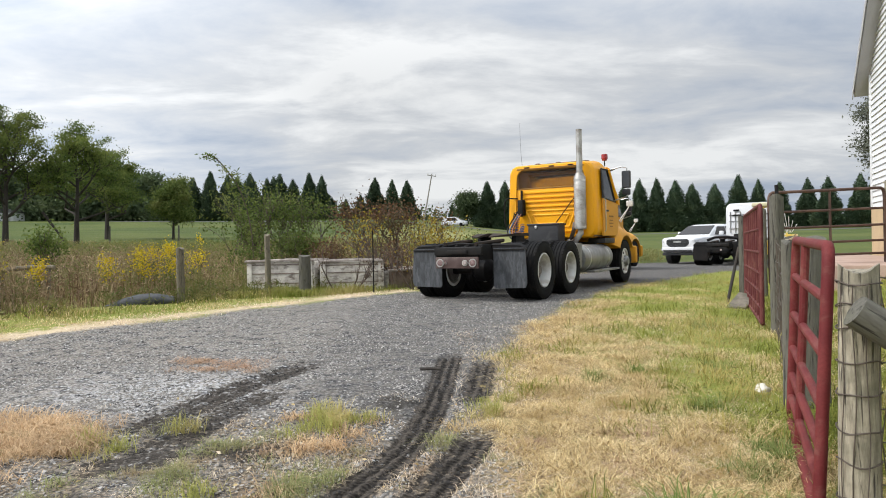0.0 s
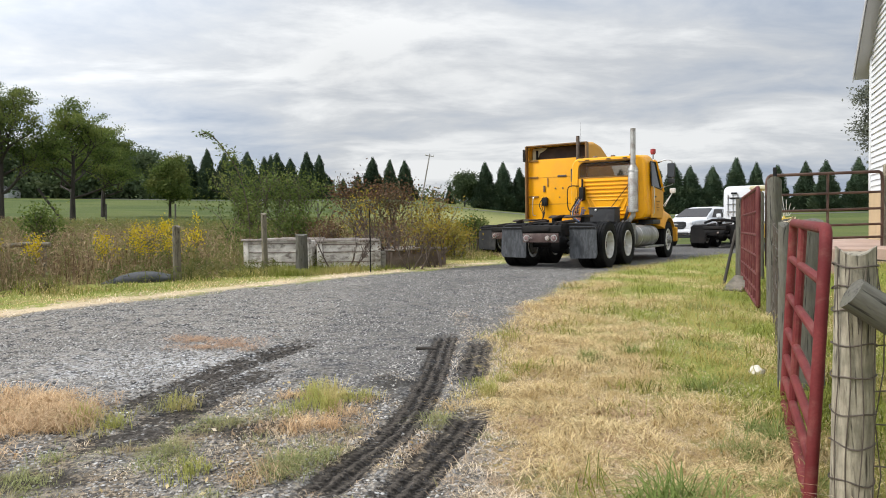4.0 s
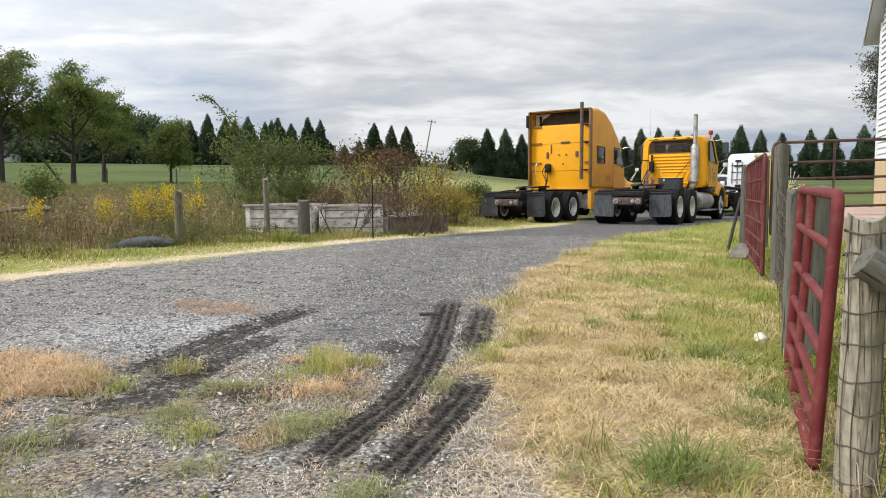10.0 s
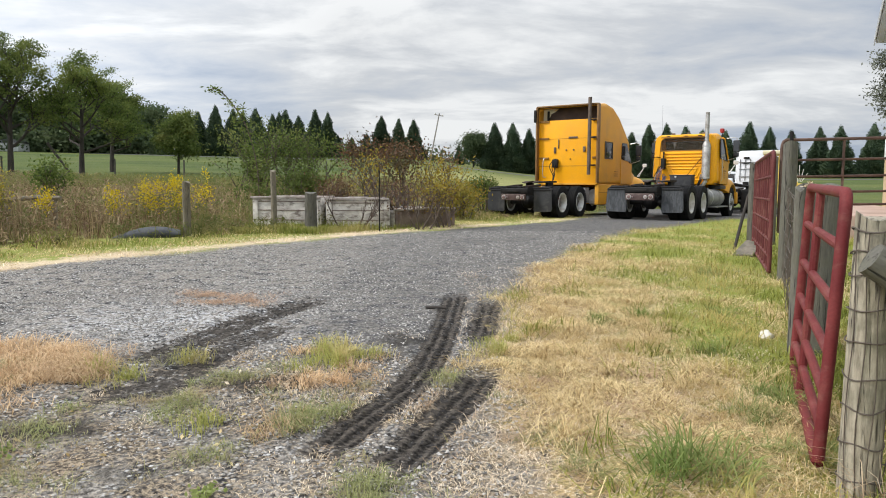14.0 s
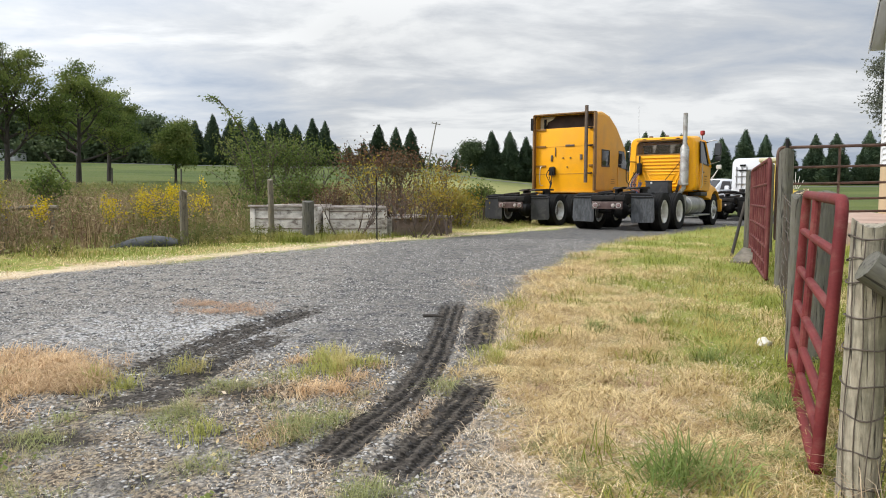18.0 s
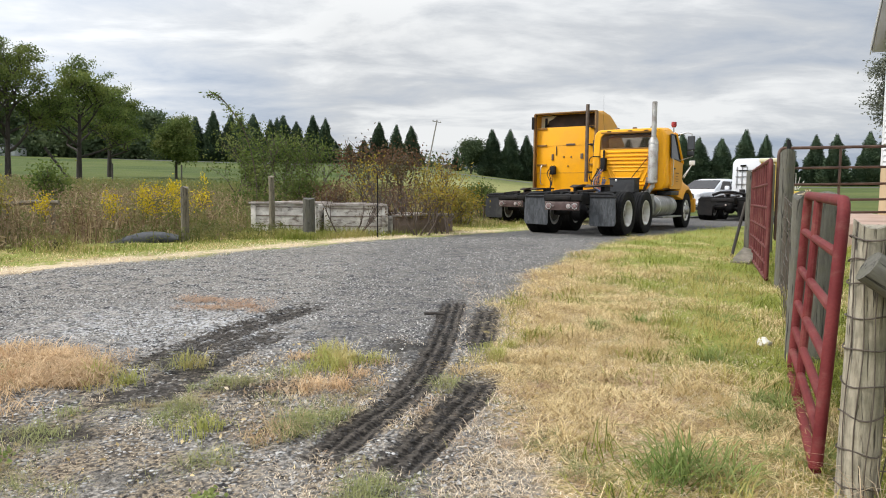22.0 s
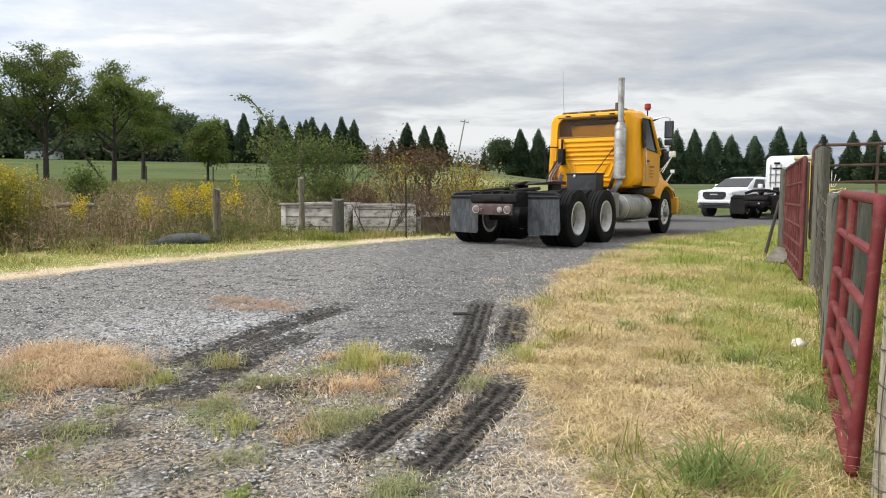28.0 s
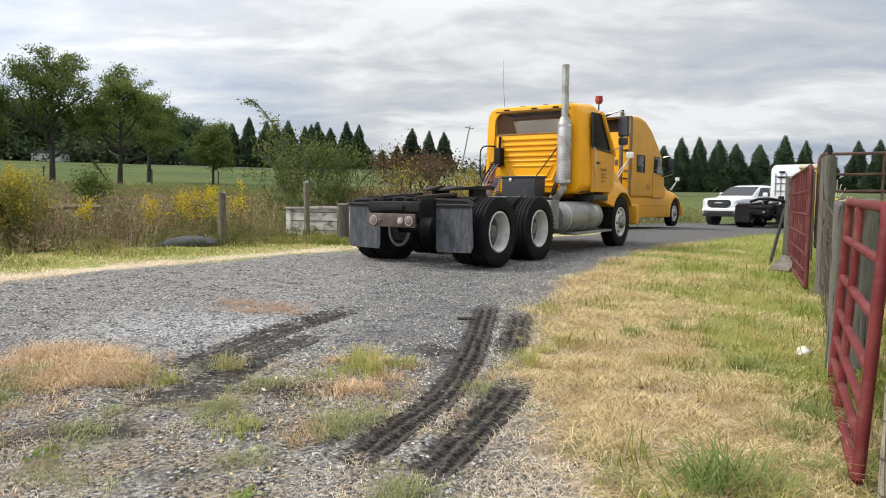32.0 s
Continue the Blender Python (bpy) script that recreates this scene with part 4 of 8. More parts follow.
def hose(bm, pts, r=0.014):
    """A sagging hose through points."""
    pts = [Vector(p) for p in pts]
    fine = []
    for i in range(len(pts) - 1):
        p0, p1, p2, p3 = pts[max(i - 1, 0)], pts[i], pts[i + 1], pts[min(i + 2, len(pts) - 1)]
        for k in range(6):
            t = k / 6
            fine.append(0.5 * ((2 * p1) + (p2 - p0) * t + (2 * p0 - 5 * p1 + 4 * p2 - p3) * t * t + (3 * p1 - p0 - 3 * p2 + p3) * t ** 3))
    fine.append(pts[-1])
    return tube(bm, fine, r, n=6)


def hood_rings(y0, y1, w0, w1, z0, zt0, zt1):
    rings = []
    for k in range(7):
        f = k / 6
        w = w0 + (w1 - w0) * f ** 1.4
        top = zt0 + (zt1 - zt0) * f ** 1.5
        rings.append(rounded(w, z0 + 0.02 * f, top, y0 + (y1 - y0) * f, min(0.24 + 0.1 * f, (top - z0) * 0.45), 5, 0.10 + 0.12 * f))
    return rings


def fender(root, front_y, paint, a0=-12, a1=192):
    for sx in (-1, 1):
        bm = bmesh.new()
        rings = []
        for x, rise in ((0.70, 0.25), (0.88, 0.22), (1.02, 0.15), (1.14, 0.06), (1.20, -0.03)):   # swells up into the hood
            ring = []
            for k in range(15):
                a = radians(a0 + (a1 - a0) * k / 14)
                r = 0.66 + rise
                ring.append(Vector((sx * x, front_y + r * math.cos(a) * (1.08 if k < 7 else 1.0), 0.52 + r * math.sin(a))))
            for k in range(14, -1, -1):
                a = radians(a0 + (a1 - a0) * k / 14)
                r = 0.60
                ring.append(Vector((sx * x, front_y + r * math.cos(a) * (1.08 if k < 7 else 1.0), 0.52 + r * math.sin(a))))
            rings.append(ring)
        loft(bm, rings)
        part("fender", bm, paint, root)


def mirror(root, x, y, z, paint=PLASTIC):
    sx = 1 if x > 0 else -1
    bm = bmesh.new()
    tube(bm, [(x - sx * 0.32, y, z + 0.62), (x - sx * 0.1, y, z + 0.66), (x + sx * 0.02, y - 0.02, z + 0.62), (x + sx * 0.04, y - 0.02, z - 0.02), (x - sx * 0.30, y + 0.02, z - 0.12)], 0.016, n=8)
    arm = part("mirror_arm", bm, STEEL, root)
    bm = bmesh.new()
    box(bm, x - 0.10, x + 0.10, y - 0.05, y + 0.05, z + 0.16, z + 0.56, 0.035, 3)
    part("mirror_head", bm, paint, arm)
    bm = bmesh.new()
    box(bm, x - 0.09, x + 0.09, y - 0.055, y + 0.03, z - 0.0, z + 0.14, 0.025, 3)
    part("spot_mirror", bm, paint, arm)
    bm = bmesh.new()
    box(bm, x - 0.085, x + 0.085, y - 0.056, y - 0.05, z + 0.18, z + 0.54, 0.004, 1)
    part("mirror_glass", bm, MIRROR_GLASS, arm)


def hood_mirror(root, x, y, z):
    sx = 1 if x > 0 else -1
    bm = bmesh.new()
    tube(bm, [(x, y, z), (x + sx * 0.22, y + 0.05, z + 0.42)], 0.013, n=6)
    tube(bm, [(x + sx * 0.02, y - 0.22, z + 0.02), (x + sx * 0.22, y + 0.03, z + 0.40)], 0.011, n=6)
    arm = part("hood_mirror_bracket", bm, WHITE_LENS, root)
    bm = bmesh.new()
    box(bm, x + sx * 0.22 - 0.08, x + sx * 0.22 + 0.08, y, y + 0.09, z + 0.38, z + 0.52, 0.03, 3)
    part("hood_mirror_head", bm, WHITE_LENS, arm, "white convex mirror head")


MIRROR_GLASS = glass("shaded_mirror", (0.03, 0.032, 0.036), 0.02)


def exhaust(root, x, y, z0, z1, r, mat_, shield=None, elbow=True):
    bm = bmesh.new()
    pts = [(x * 0.55, y + 0.25, z0 - 0.12), (x * 0.8, y + 0.05, z0 - 0.12), (x, y, z0 + 0.06)] if elbow else []
    tube(bm, pts + [(x, y, z0 + 0.3), (x, y + 0.005, z1)], r, n=18, caps=True)
    st = part("exhaust_pipe", bm, mat_, root)
    bm = bmesh.new()
    lathe(bm, [(z1 - 0.05, r * 0.85), (z1 + 0.004, r * 0.85)], "z", 16, (x, y + 0.01, 0))
    part("stack_mouth", bm, DARK_STACK, st)
    if shield:
        s0, s1, sr = shield
        bm = bmesh.new()
        lathe(bm, [(s0, sr * 0.8), (s0 + 0.02, sr), (s1 - 0.1, sr), (s1, r * 1.2)], "z", 24, (x, y, 0))
        sh = part("muffler_shield", bm, MUFFLER, st, "perforated chrome muffler shield")
        bm = bmesh.new()   # rows of slots
        for i in range(34):
            for k in range(15):
                a = radians(-175 + 170 * (k + 0.5 * (i % 2)) / 15)
                zc = s0 + 0.12 + (s1 - s0 - 0.32) * i / 33
                lathe(bm, [(sr - 0.004, 0.0045), (sr + 0.001, 0.0045)], "x", 5)
                bm.verts.ensure_lookup_table()
                bmesh.ops.transform(bm, matrix=Matrix.Translation((x, y, zc)) @ Matrix.Rotation(a, 4, "Z"), verts=bm.verts[-10:])
        part("shield_slots", bm, DARK_STACK, sh)
        for z in (s0 + 0.06, s1 - 0.16):
            bm = bmesh.new()
            lathe(bm, [(z - 0.02, sr + 0.004), (z + 0.02, sr + 0.004)], "z", 24, (x, y, 0))
            part("shield_clamp", bm, STEEL, sh)
    return st


def cab_shell(bm, stations):
    """stations: (y, half width, floor, roof, corner radius, taper, tilt)"""
    return loft(bm, [rounded(w, z0, z1, y, r, 6, tp, tl) for y, w, z0, z1, r, tp, tl in stations])


def build_day_cab():
    root = tagged(empty("semi_truck"), "yellow day-cab semi tractor with black mud flaps, driving on gravel", "truck")
    wheels = chassis(root, 5.16, 3.32)
    cy = 3.32
    # shell: sides and roof, open at the back where the rear wall sits
    bm = bmesh.new()
    st = [(cy + 0.12, 1.08, 1.08, 2.78, 0.22, 0.07, 0.0), (cy + 0.75, 1.09, 1.08, 2.83, 0.23, 0.06, 0.0), (cy + 1.05, 1.08, 1.08, 2.80, 0.24, 0.08, -0.02)]
    rings = [rounded(w, z0, z1, y, r, 6, tp, tl) for y, w, z0, z1, r, tp, tl in st]
    inner = [[Vector((p.x * 0.955, p.y, 1.92 + (p.z - 1.92) * 0.955)) for p in r] for r in rings]
    loft(bm, rings + inner[::-1], caps=False)
    vs = list(bm.verts)
    n = len(rings[0])
    for k in range(n):
        bm.faces.new((vs[k], vs[(k + 1) % n], vs[5 * n + (k + 1) % n], vs[5 * n + k]))
    bmesh.ops.recalc_face_normals(bm, faces=bm.faces)
    cab = part("cab_shell", bm, YELLOW, root, "glossy yellow cab")
    # rounded rear corner posts and frame of the back window
    bm = bmesh.new()
    ring = rounded(1.08, 1.08, 2.78, cy, 0.22, 6, 0.07)
    big = [Vector((p.x, cy + 0.13, p.z)) for p in ring]
    bulge = [Vector((p.x * 0.99, cy + 0.06, 1.92 + (p.z - 1.92) * 0.993)) for p in ring]
    mid = [Vector((p.x * 0.955, cy + 0.015, 1.92 + (p.z - 1.92) * 0.965)) for p in ring]
    inn = [Vector((p.x * 0.80, cy, 1.92 + (p.z - 1.92) * 0.87)) for p in ring]
    inb = [Vector((p.x * 0.79, cy + 0.09, 1.92 + (p.z - 1.92) * 0.865)) for p in ring]
    loft(bm, [big, bulge, mid, inn, inb], caps=False)
    part("rear_surround", bm, YELLOW, cab)
    bm = bmesh.new()
    box(bm, -0.93, 0.93, cy + 0.03, cy + 0.07, 1.14, 2.23, 0.01)
    box(bm, -0.93, 0.93, cy + 0.03, cy + 0.07, 2.66, 2.72, 0.01)
    part("rear_wall", bm, YELLOW, cab)
    bm = bmesh.new()   # pressed stiffening ribs
    for z, w in ((2.14, 0.64), (2.03, 0.64), (1.93, 0.64), (1.82, 0.62), (1.24, 0.62)):
        box(bm, -w, w, cy + 0.0, cy + 0.045, z - 0.025, z + 0.025, 0.02, 3)
    for w0, w1, z0, z1 in ((0.60, 0.44, 1.72, 1.34), (0.44, 0.32, 1.62, 1.42)):   # nested tapering pressings
        ring = [(-w0, cy + 0.035, z0), (w0, cy + 0.035, z0), (w1, cy + 0.035, z1), (-w1, cy + 0.035, z1), (-w0, cy + 0.035, z0)]
        for p, q in zip(ring, ring[1:]):
            tube(bm, [p, q], 0.026, n=8)
    part("pressed_rib_panel", bm, YELLOW, cab)
    bm = bmesh.new()   # back window and its rubber
    box(bm, -0.80, 0.80, cy + 0.045, cy + 0.055, 2.24, 2.655, 0.0)
    win = part("rear_window", bm, CLEAR, cab, "dirty brown-tinted back window")
    win.visible_shadow = False
    bm = bmesh.new()
    for a, b, c, d in ((-0.82, 0.82, 2.22, 2.25), (-0.82, 0.82, 2.645, 2.67), (-0.82, -0.775, 2.22, 2.665), (0.775, 0.82, 2.22, 2.665)):
        box(bm, a, b, cy + 0.02, cy + 0.06, c, d, 0.008)
    part("window_seal", bm, GROOVE, win)
    # inside of the cab: floor, seats, dash
    bm = bmesh.new()
    box(bm, -1.0, 1.0, cy + 0.10, cy + 1.25, 1.10, 1.16)
    box(bm, -1.0, 1.0, cy + 1.15, cy + 1.3, 1.16, 1.84, 0.05)
    box(bm, -0.96, 0.96, cy + 0.14, cy + 1.0, 2.69, 2.71)
    part("cab_lining", bm, CAB_INSIDE, cab)
    for sx in (-1, 1):
        bm = bmesh.new()
        box(bm, sx * 0.5 - 0.24, sx * 0.5 + 0.24, cy + 0.25, cy + 0.75, 1.35, 1.55, 0.06)
        box(bm, sx * 0.5 - 0.23, sx * 0.5 + 0.23, cy + 0.14, cy + 0.28, 1.5, 2.24, 0.06)
        part("cab_seat", bm, CAB_GREY, cab)
    # roof edge strip and drip rail
    bm = bmesh.new()
    box(bm, -0.80, 0.80, cy - 0.012, cy + 0.03, 2.675, 2.70, 0.008)
    part("drip_rail", bm, GROOVE, cab, "brown sealed rail above the back window")
    for x in (-0.55, 0.05, 0.5):
        bm = bmesh.new()
        box(bm, x - 0.06, x + 0.06, cy - 0.02, cy + 0.02, 2.705, 2.73, 0.008)
        part("roof_clip", bm, FRAME_BLACK, cab)
    # windscreen and A-pillars lean back to the scuttle
    bm = bmesh.new()
    A, B, C, D = (1.02, cy + 1.02, 2.66), (-1.02, cy + 1.02, 2.66), (-1.06, cy + 1.62, 1.86), (1.06, cy + 1.62, 1.86)
    for p, q in ((A, D), (B, C)):
        tube(bm, [p, q], 0.055, n=8)
    tube(bm, [A, B], 0.05, n=8)
    part("windscreen_pillars", bm, YELLOW, cab)
    bm = bmesh.new()
    loft(bm, [[Vector(p) for p in (A, B, C, D)], [Vector(p) + Vector((0, -0.012, -0.01)) for p in (A, B, C, D)]])
    ws = part("windscreen", bm, CLEAR_FRONT, cab)
    ws.visible_shadow = False
    # doors with windows
    for sx in (-1, 1):
        bm = bmesh.new()
        out = [(cy + 0.40, 1.12), (cy + 0.40, 1.98), (cy + 1.56, 1.86), (cy + 1.52, 1.12)]
        panel(bm, out, (sx * 1.065, sx * 1.10), "x")
        # only the right door is painted in the shade tone
        door = part("door", bm, YELLOW_SHADE if sx > 0 else YELLOW, root)
        bm = bmesh.new()
        out = [(cy + 0.38, 1.97), (cy + 0.40, 2.62), (cy + 0.84, 2.62), (cy + 1.30, 1.90)]
        loft(bm, [[Vector((sx * (1.098 - 0.05 * (z - 1.9)), y, z)) for y, z in out], [Vector((sx * (1.086 - 0.05 * (z - 1.9)), y, z)) for y, z in out]])
        part("side_window", bm, GLASS_DARK, door)
        bm = bmesh.new()
        ring = [Vector((sx * (1.105 - 0.05 * (z - 1.9)), y, z)) for y, z in out]
        tube(bm, ring + ring[:1], 0.018, n=6)
        part("window_frame", bm, PLASTIC, door)
        bm = bmesh.new()
        box(bm, sx * 1.13 - 0.012, sx * 1.13 + 0.012, cy + 0.54, cy + 0.70, 1.66, 1.70, 0.008)
        part("door_handle", bm, PLASTIC, door)
        bm = bmesh.new()
        for zc, a, b in ((1.56, 0.78, 1.10), (1.47, 0.82, 1.06), (1.40, 0.80, 1.08), (1.33, 0.84, 1.04)):
            box(bm, sx * 1.117 - 0.002, sx * 1.117 + 0.002, cy + a, cy + b, zc - 0.018 if zc > 1.5 else zc - 0.01, zc + 0.018 if zc > 1.5 else zc + 0.01)
        part("door_lettering", bm, GROOVE, door, "faded brown lettering, unreadable")
        bm = bmesh.new()
        tube(bm, [(sx * 1.13, cy + 0.40, 1.2), (sx * 1.16, cy + 0.40, 1.26), (sx * 1.16, cy + 0.40, 1.9), (sx * 1.13, cy + 0.40, 1.96)], 0.014, n=6)
        part("grab_rail", bm, STEEL, cab)
        bm = bmesh.new()   # skirt and steps under the door
        box(bm, min(sx * 0.7, sx * 1.1), max(sx * 0.7, sx * 1.1), cy + 0.5, cy + 1.25, 0.95, 1.07, 0.02)
        part("step_skirt", bm, PLASTIC, root)
    # bonnet
    bm = bmesh.new()
    loft(bm, hood_rings(cy + 1.5, cy + 3.0, 1.07, 0.9, 0.98, 1.86, 1.42))
    part("hood", bm, YELLOW_SHADE, root, "yellow hood in the shaded paint tone")
    fender(root, 5.16, YELLOW_SHADE, 30, 150)
    bm = bmesh.new()
    box(bm, -1.12, 1.12, cy + 2.98, cy + 3.14, 0.42, 0.86, 0.06, 3)
    part("bumper", bm, YELLOW_SHADE, root)
    bm = bmesh.new()
    box(bm, -0.52, 0.52, cy + 2.96, cy + 3.04, 0.86, 1.32, 0.05, 3)
    part("grille", bm, CHROME_DARK, root)
    for sx in (-1, 1):
        bm = bmesh.new()
        box(bm, sx * 0.76 - 0.14, sx * 0.76 + 0.14, cy + 2.82, cy + 3.0, 1.0, 1.18, 0.06, 3)
        part("headlight", bm, WHITE_LENS, root)
        mirror(root, sx * 1.40, cy + 1.22, 2.05)
        hood_mirror(root, sx * 0.98, cy + 2.15, 1.45)
        bm = bmesh.new()
        tube(bm, [(sx * 0.98, cy + 1.22, 2.62), (sx * 1.12, cy + 1.28, 2.68)], 0.02, n=6)
        part("mirror_stay", bm, FRAME_BLACK, root)
    # stack, beacon, aerial
    exhaust(root, 0.76, cy - 0.15, 1.12, 3.45, 0.066, MUFFLER, (1.26, 2.50, 0.13))
    bm = bmesh.new()   # rusty twin pipe under the muffler
    hose(bm, [(0.62, cy - 0.12, 1.42), (0.60, cy - 0.14, 1.25), (0.5, cy - 0.05, 1.06)], 0.05)
    part("exhaust_pipe", bm, DARK_STACK, root)
    bm = bmesh.new()
    lathe(bm, [(2.85, 0.055), (2.88, 0.06), (2.89, 0.075), (2.99, 0.07), (3.0, 0.05)], "z", 18, (0.98, cy + 0.95, 0))
    bc = part("beacon", bm, RED_LENS, root, "red roof beacon")
    bm = bmesh.new()
    tube(bm, [(0.98, cy + 0.95, 2.72), (0.98, cy + 0.95, 2.86)], 0.014, n=6)
    part("beacon_post", bm, FRAME_BLACK, bc)
    bm = bmesh.new()
    tube(bm, [(-0.92, cy + 0.6, 2.7), (-0.95, cy + 0.58, 3.2), (-0.93, cy + 0.50, 3.85)], 0.004, 0.002, n=5)
    part("aerial", bm, FRAME_BLACK, root)
    for x in (-0.62, -0.1, 0.42):
        bm = bmesh.new()
        box(bm, x - 0.055, x + 0.055, cy + 0.78, cy + 0.9, 2.82, 2.895, 0.025)
        part("marker_lamp", bm, DARK_STACK, root)
    # equipment box, hoses and rods behind the cab
    bm = bmesh.new()
    box(bm, -0.24, 0.46, cy - 0.72, cy - 0.30, 1.02, 1.38, 0.03, 3)
    tb = part("equipment_box", bm, PLASTIC, root, "black plastic equipment box")
    bm = bmesh.new()
    box(bm, -0.26, 0.48, cy - 0.74, cy - 0.28, 1.365, 1.405, 0.018, 3)
    part("box_lid", bm, PLASTIC, tb)
    bm = bmesh.new()
    lathe(bm, [(cy - 0.745, 0.02), (cy - 0.735, 0.034)], "y", 12, (-0.05, 0, 1.33))
    part("box_badge", bm, STEEL, tb)
    bm = bmesh.new()
    tube(bm, [(0.62, cy - 0.03, 2.02), (0.15, cy - 0.06, 1.42)], 0.011, n=6)
    part("grab_cable", bm, FRAME_BLACK, root)
    bm = bmesh.new()
    box(bm, -0.74, -0.60, cy - 0.16, cy + 0.02, 1.62, 1.98, 0.03)
    tube(bm, [(-0.68, cy - 0.02, 2.2), (-0.68, cy - 0.05, 1.6)], 0.03, n=8)
    part("hose_bracket", bm, FRAME_BLACK, root)
    for mt, dx in ((BLUE_HOSE, 0.0), (RED_HOSE, 0.07), (FRAME_BLACK, -0.06)):
        bm = bmesh.new()
        hose(bm, [(-0.68 + dx, cy - 0.12, 1.72), (-0.86 + dx, cy - 0.3, 1.32), (-0.72 + dx, cy - 0.5, 1.14), (-0.45 + dx, cy - 0.9, 1.06), (-0.3 + dx, cy - 1.3, 1.03)], 0.016)
        part("air_hose", bm, mt, root)
    for mt, a, b, n in ((BLUE_HOSE, (-0.62, cy - 0.45, 1.1), (-0.40, cy - 0.62, 1.36), 7), (BLUE_HOSE, (-0.76, cy - 0.22, 1.16), (-0.72, cy - 0.14, 1.62), 12),
                        (FRAME_BLACK, (-0.86, cy - 0.2, 1.2), (-0.80, cy - 0.12, 1.7), 12), (BLUE_HOSE, (-0.56, cy - 0.3, 1.08), (-0.62, cy - 0.16, 1.42), 8)):
        bm = bmesh.new()
        coil(bm, a, b, 0.04, n, 0.008)
        part("coiled_hose", bm, mt, root)
    bm = bmesh.new()   # handrail loop at the left rear corner
    hose(bm, [(-0.80, cy + 0.02, 2.02), (-1.04, cy - 0.10, 2.0), (-1.08, cy - 0.12, 1.72), (-1.04, cy - 0.10, 1.36), (-0.82, cy + 0.02, 1.3)], 0.014)
    part("rear_handrail", bm, FRAME_BLACK, root)
    return root, wheels


def clear_glass(name, tint, film):
    g = Graph(name)
    n = g.noise(g.coords(), 4.0, 5, 0.6)
    t = g.node("ShaderNodeBsdfTransparent", Color=tint)
    mx = g.node("ShaderNodeMixShader", Fac=g.math("MULTIPLY_ADD", n, film, 0.06))
    g.set(Base_Color=(0.06, 0.042, 0.03), Roughness=0.15)
    g.link(t.outputs[0], mx.inputs[1])
    g.link(g.b.outputs[0], mx.inputs[2])
    g.link(mx.outputs[0], g.out.inputs[0])
    return g.m


CLEAR = clear_glass("dirty_tinted_glass", (0.80, 0.75, 0.68), 0.35)
CLEAR_FRONT = clear_glass("windscreen_glass", (0.93, 0.93, 0.92), 0.1)
day_cab, day_wheels = build_day_cab()


def stand(root, x, y, heading, dz=0.0, pitch=0.0):
    root.matrix_basis = pose(x, y, gz(x, y) + dz, 0, 0, -heading) @ pose(0, 0, 0, pitch, 0, 0)
    return root


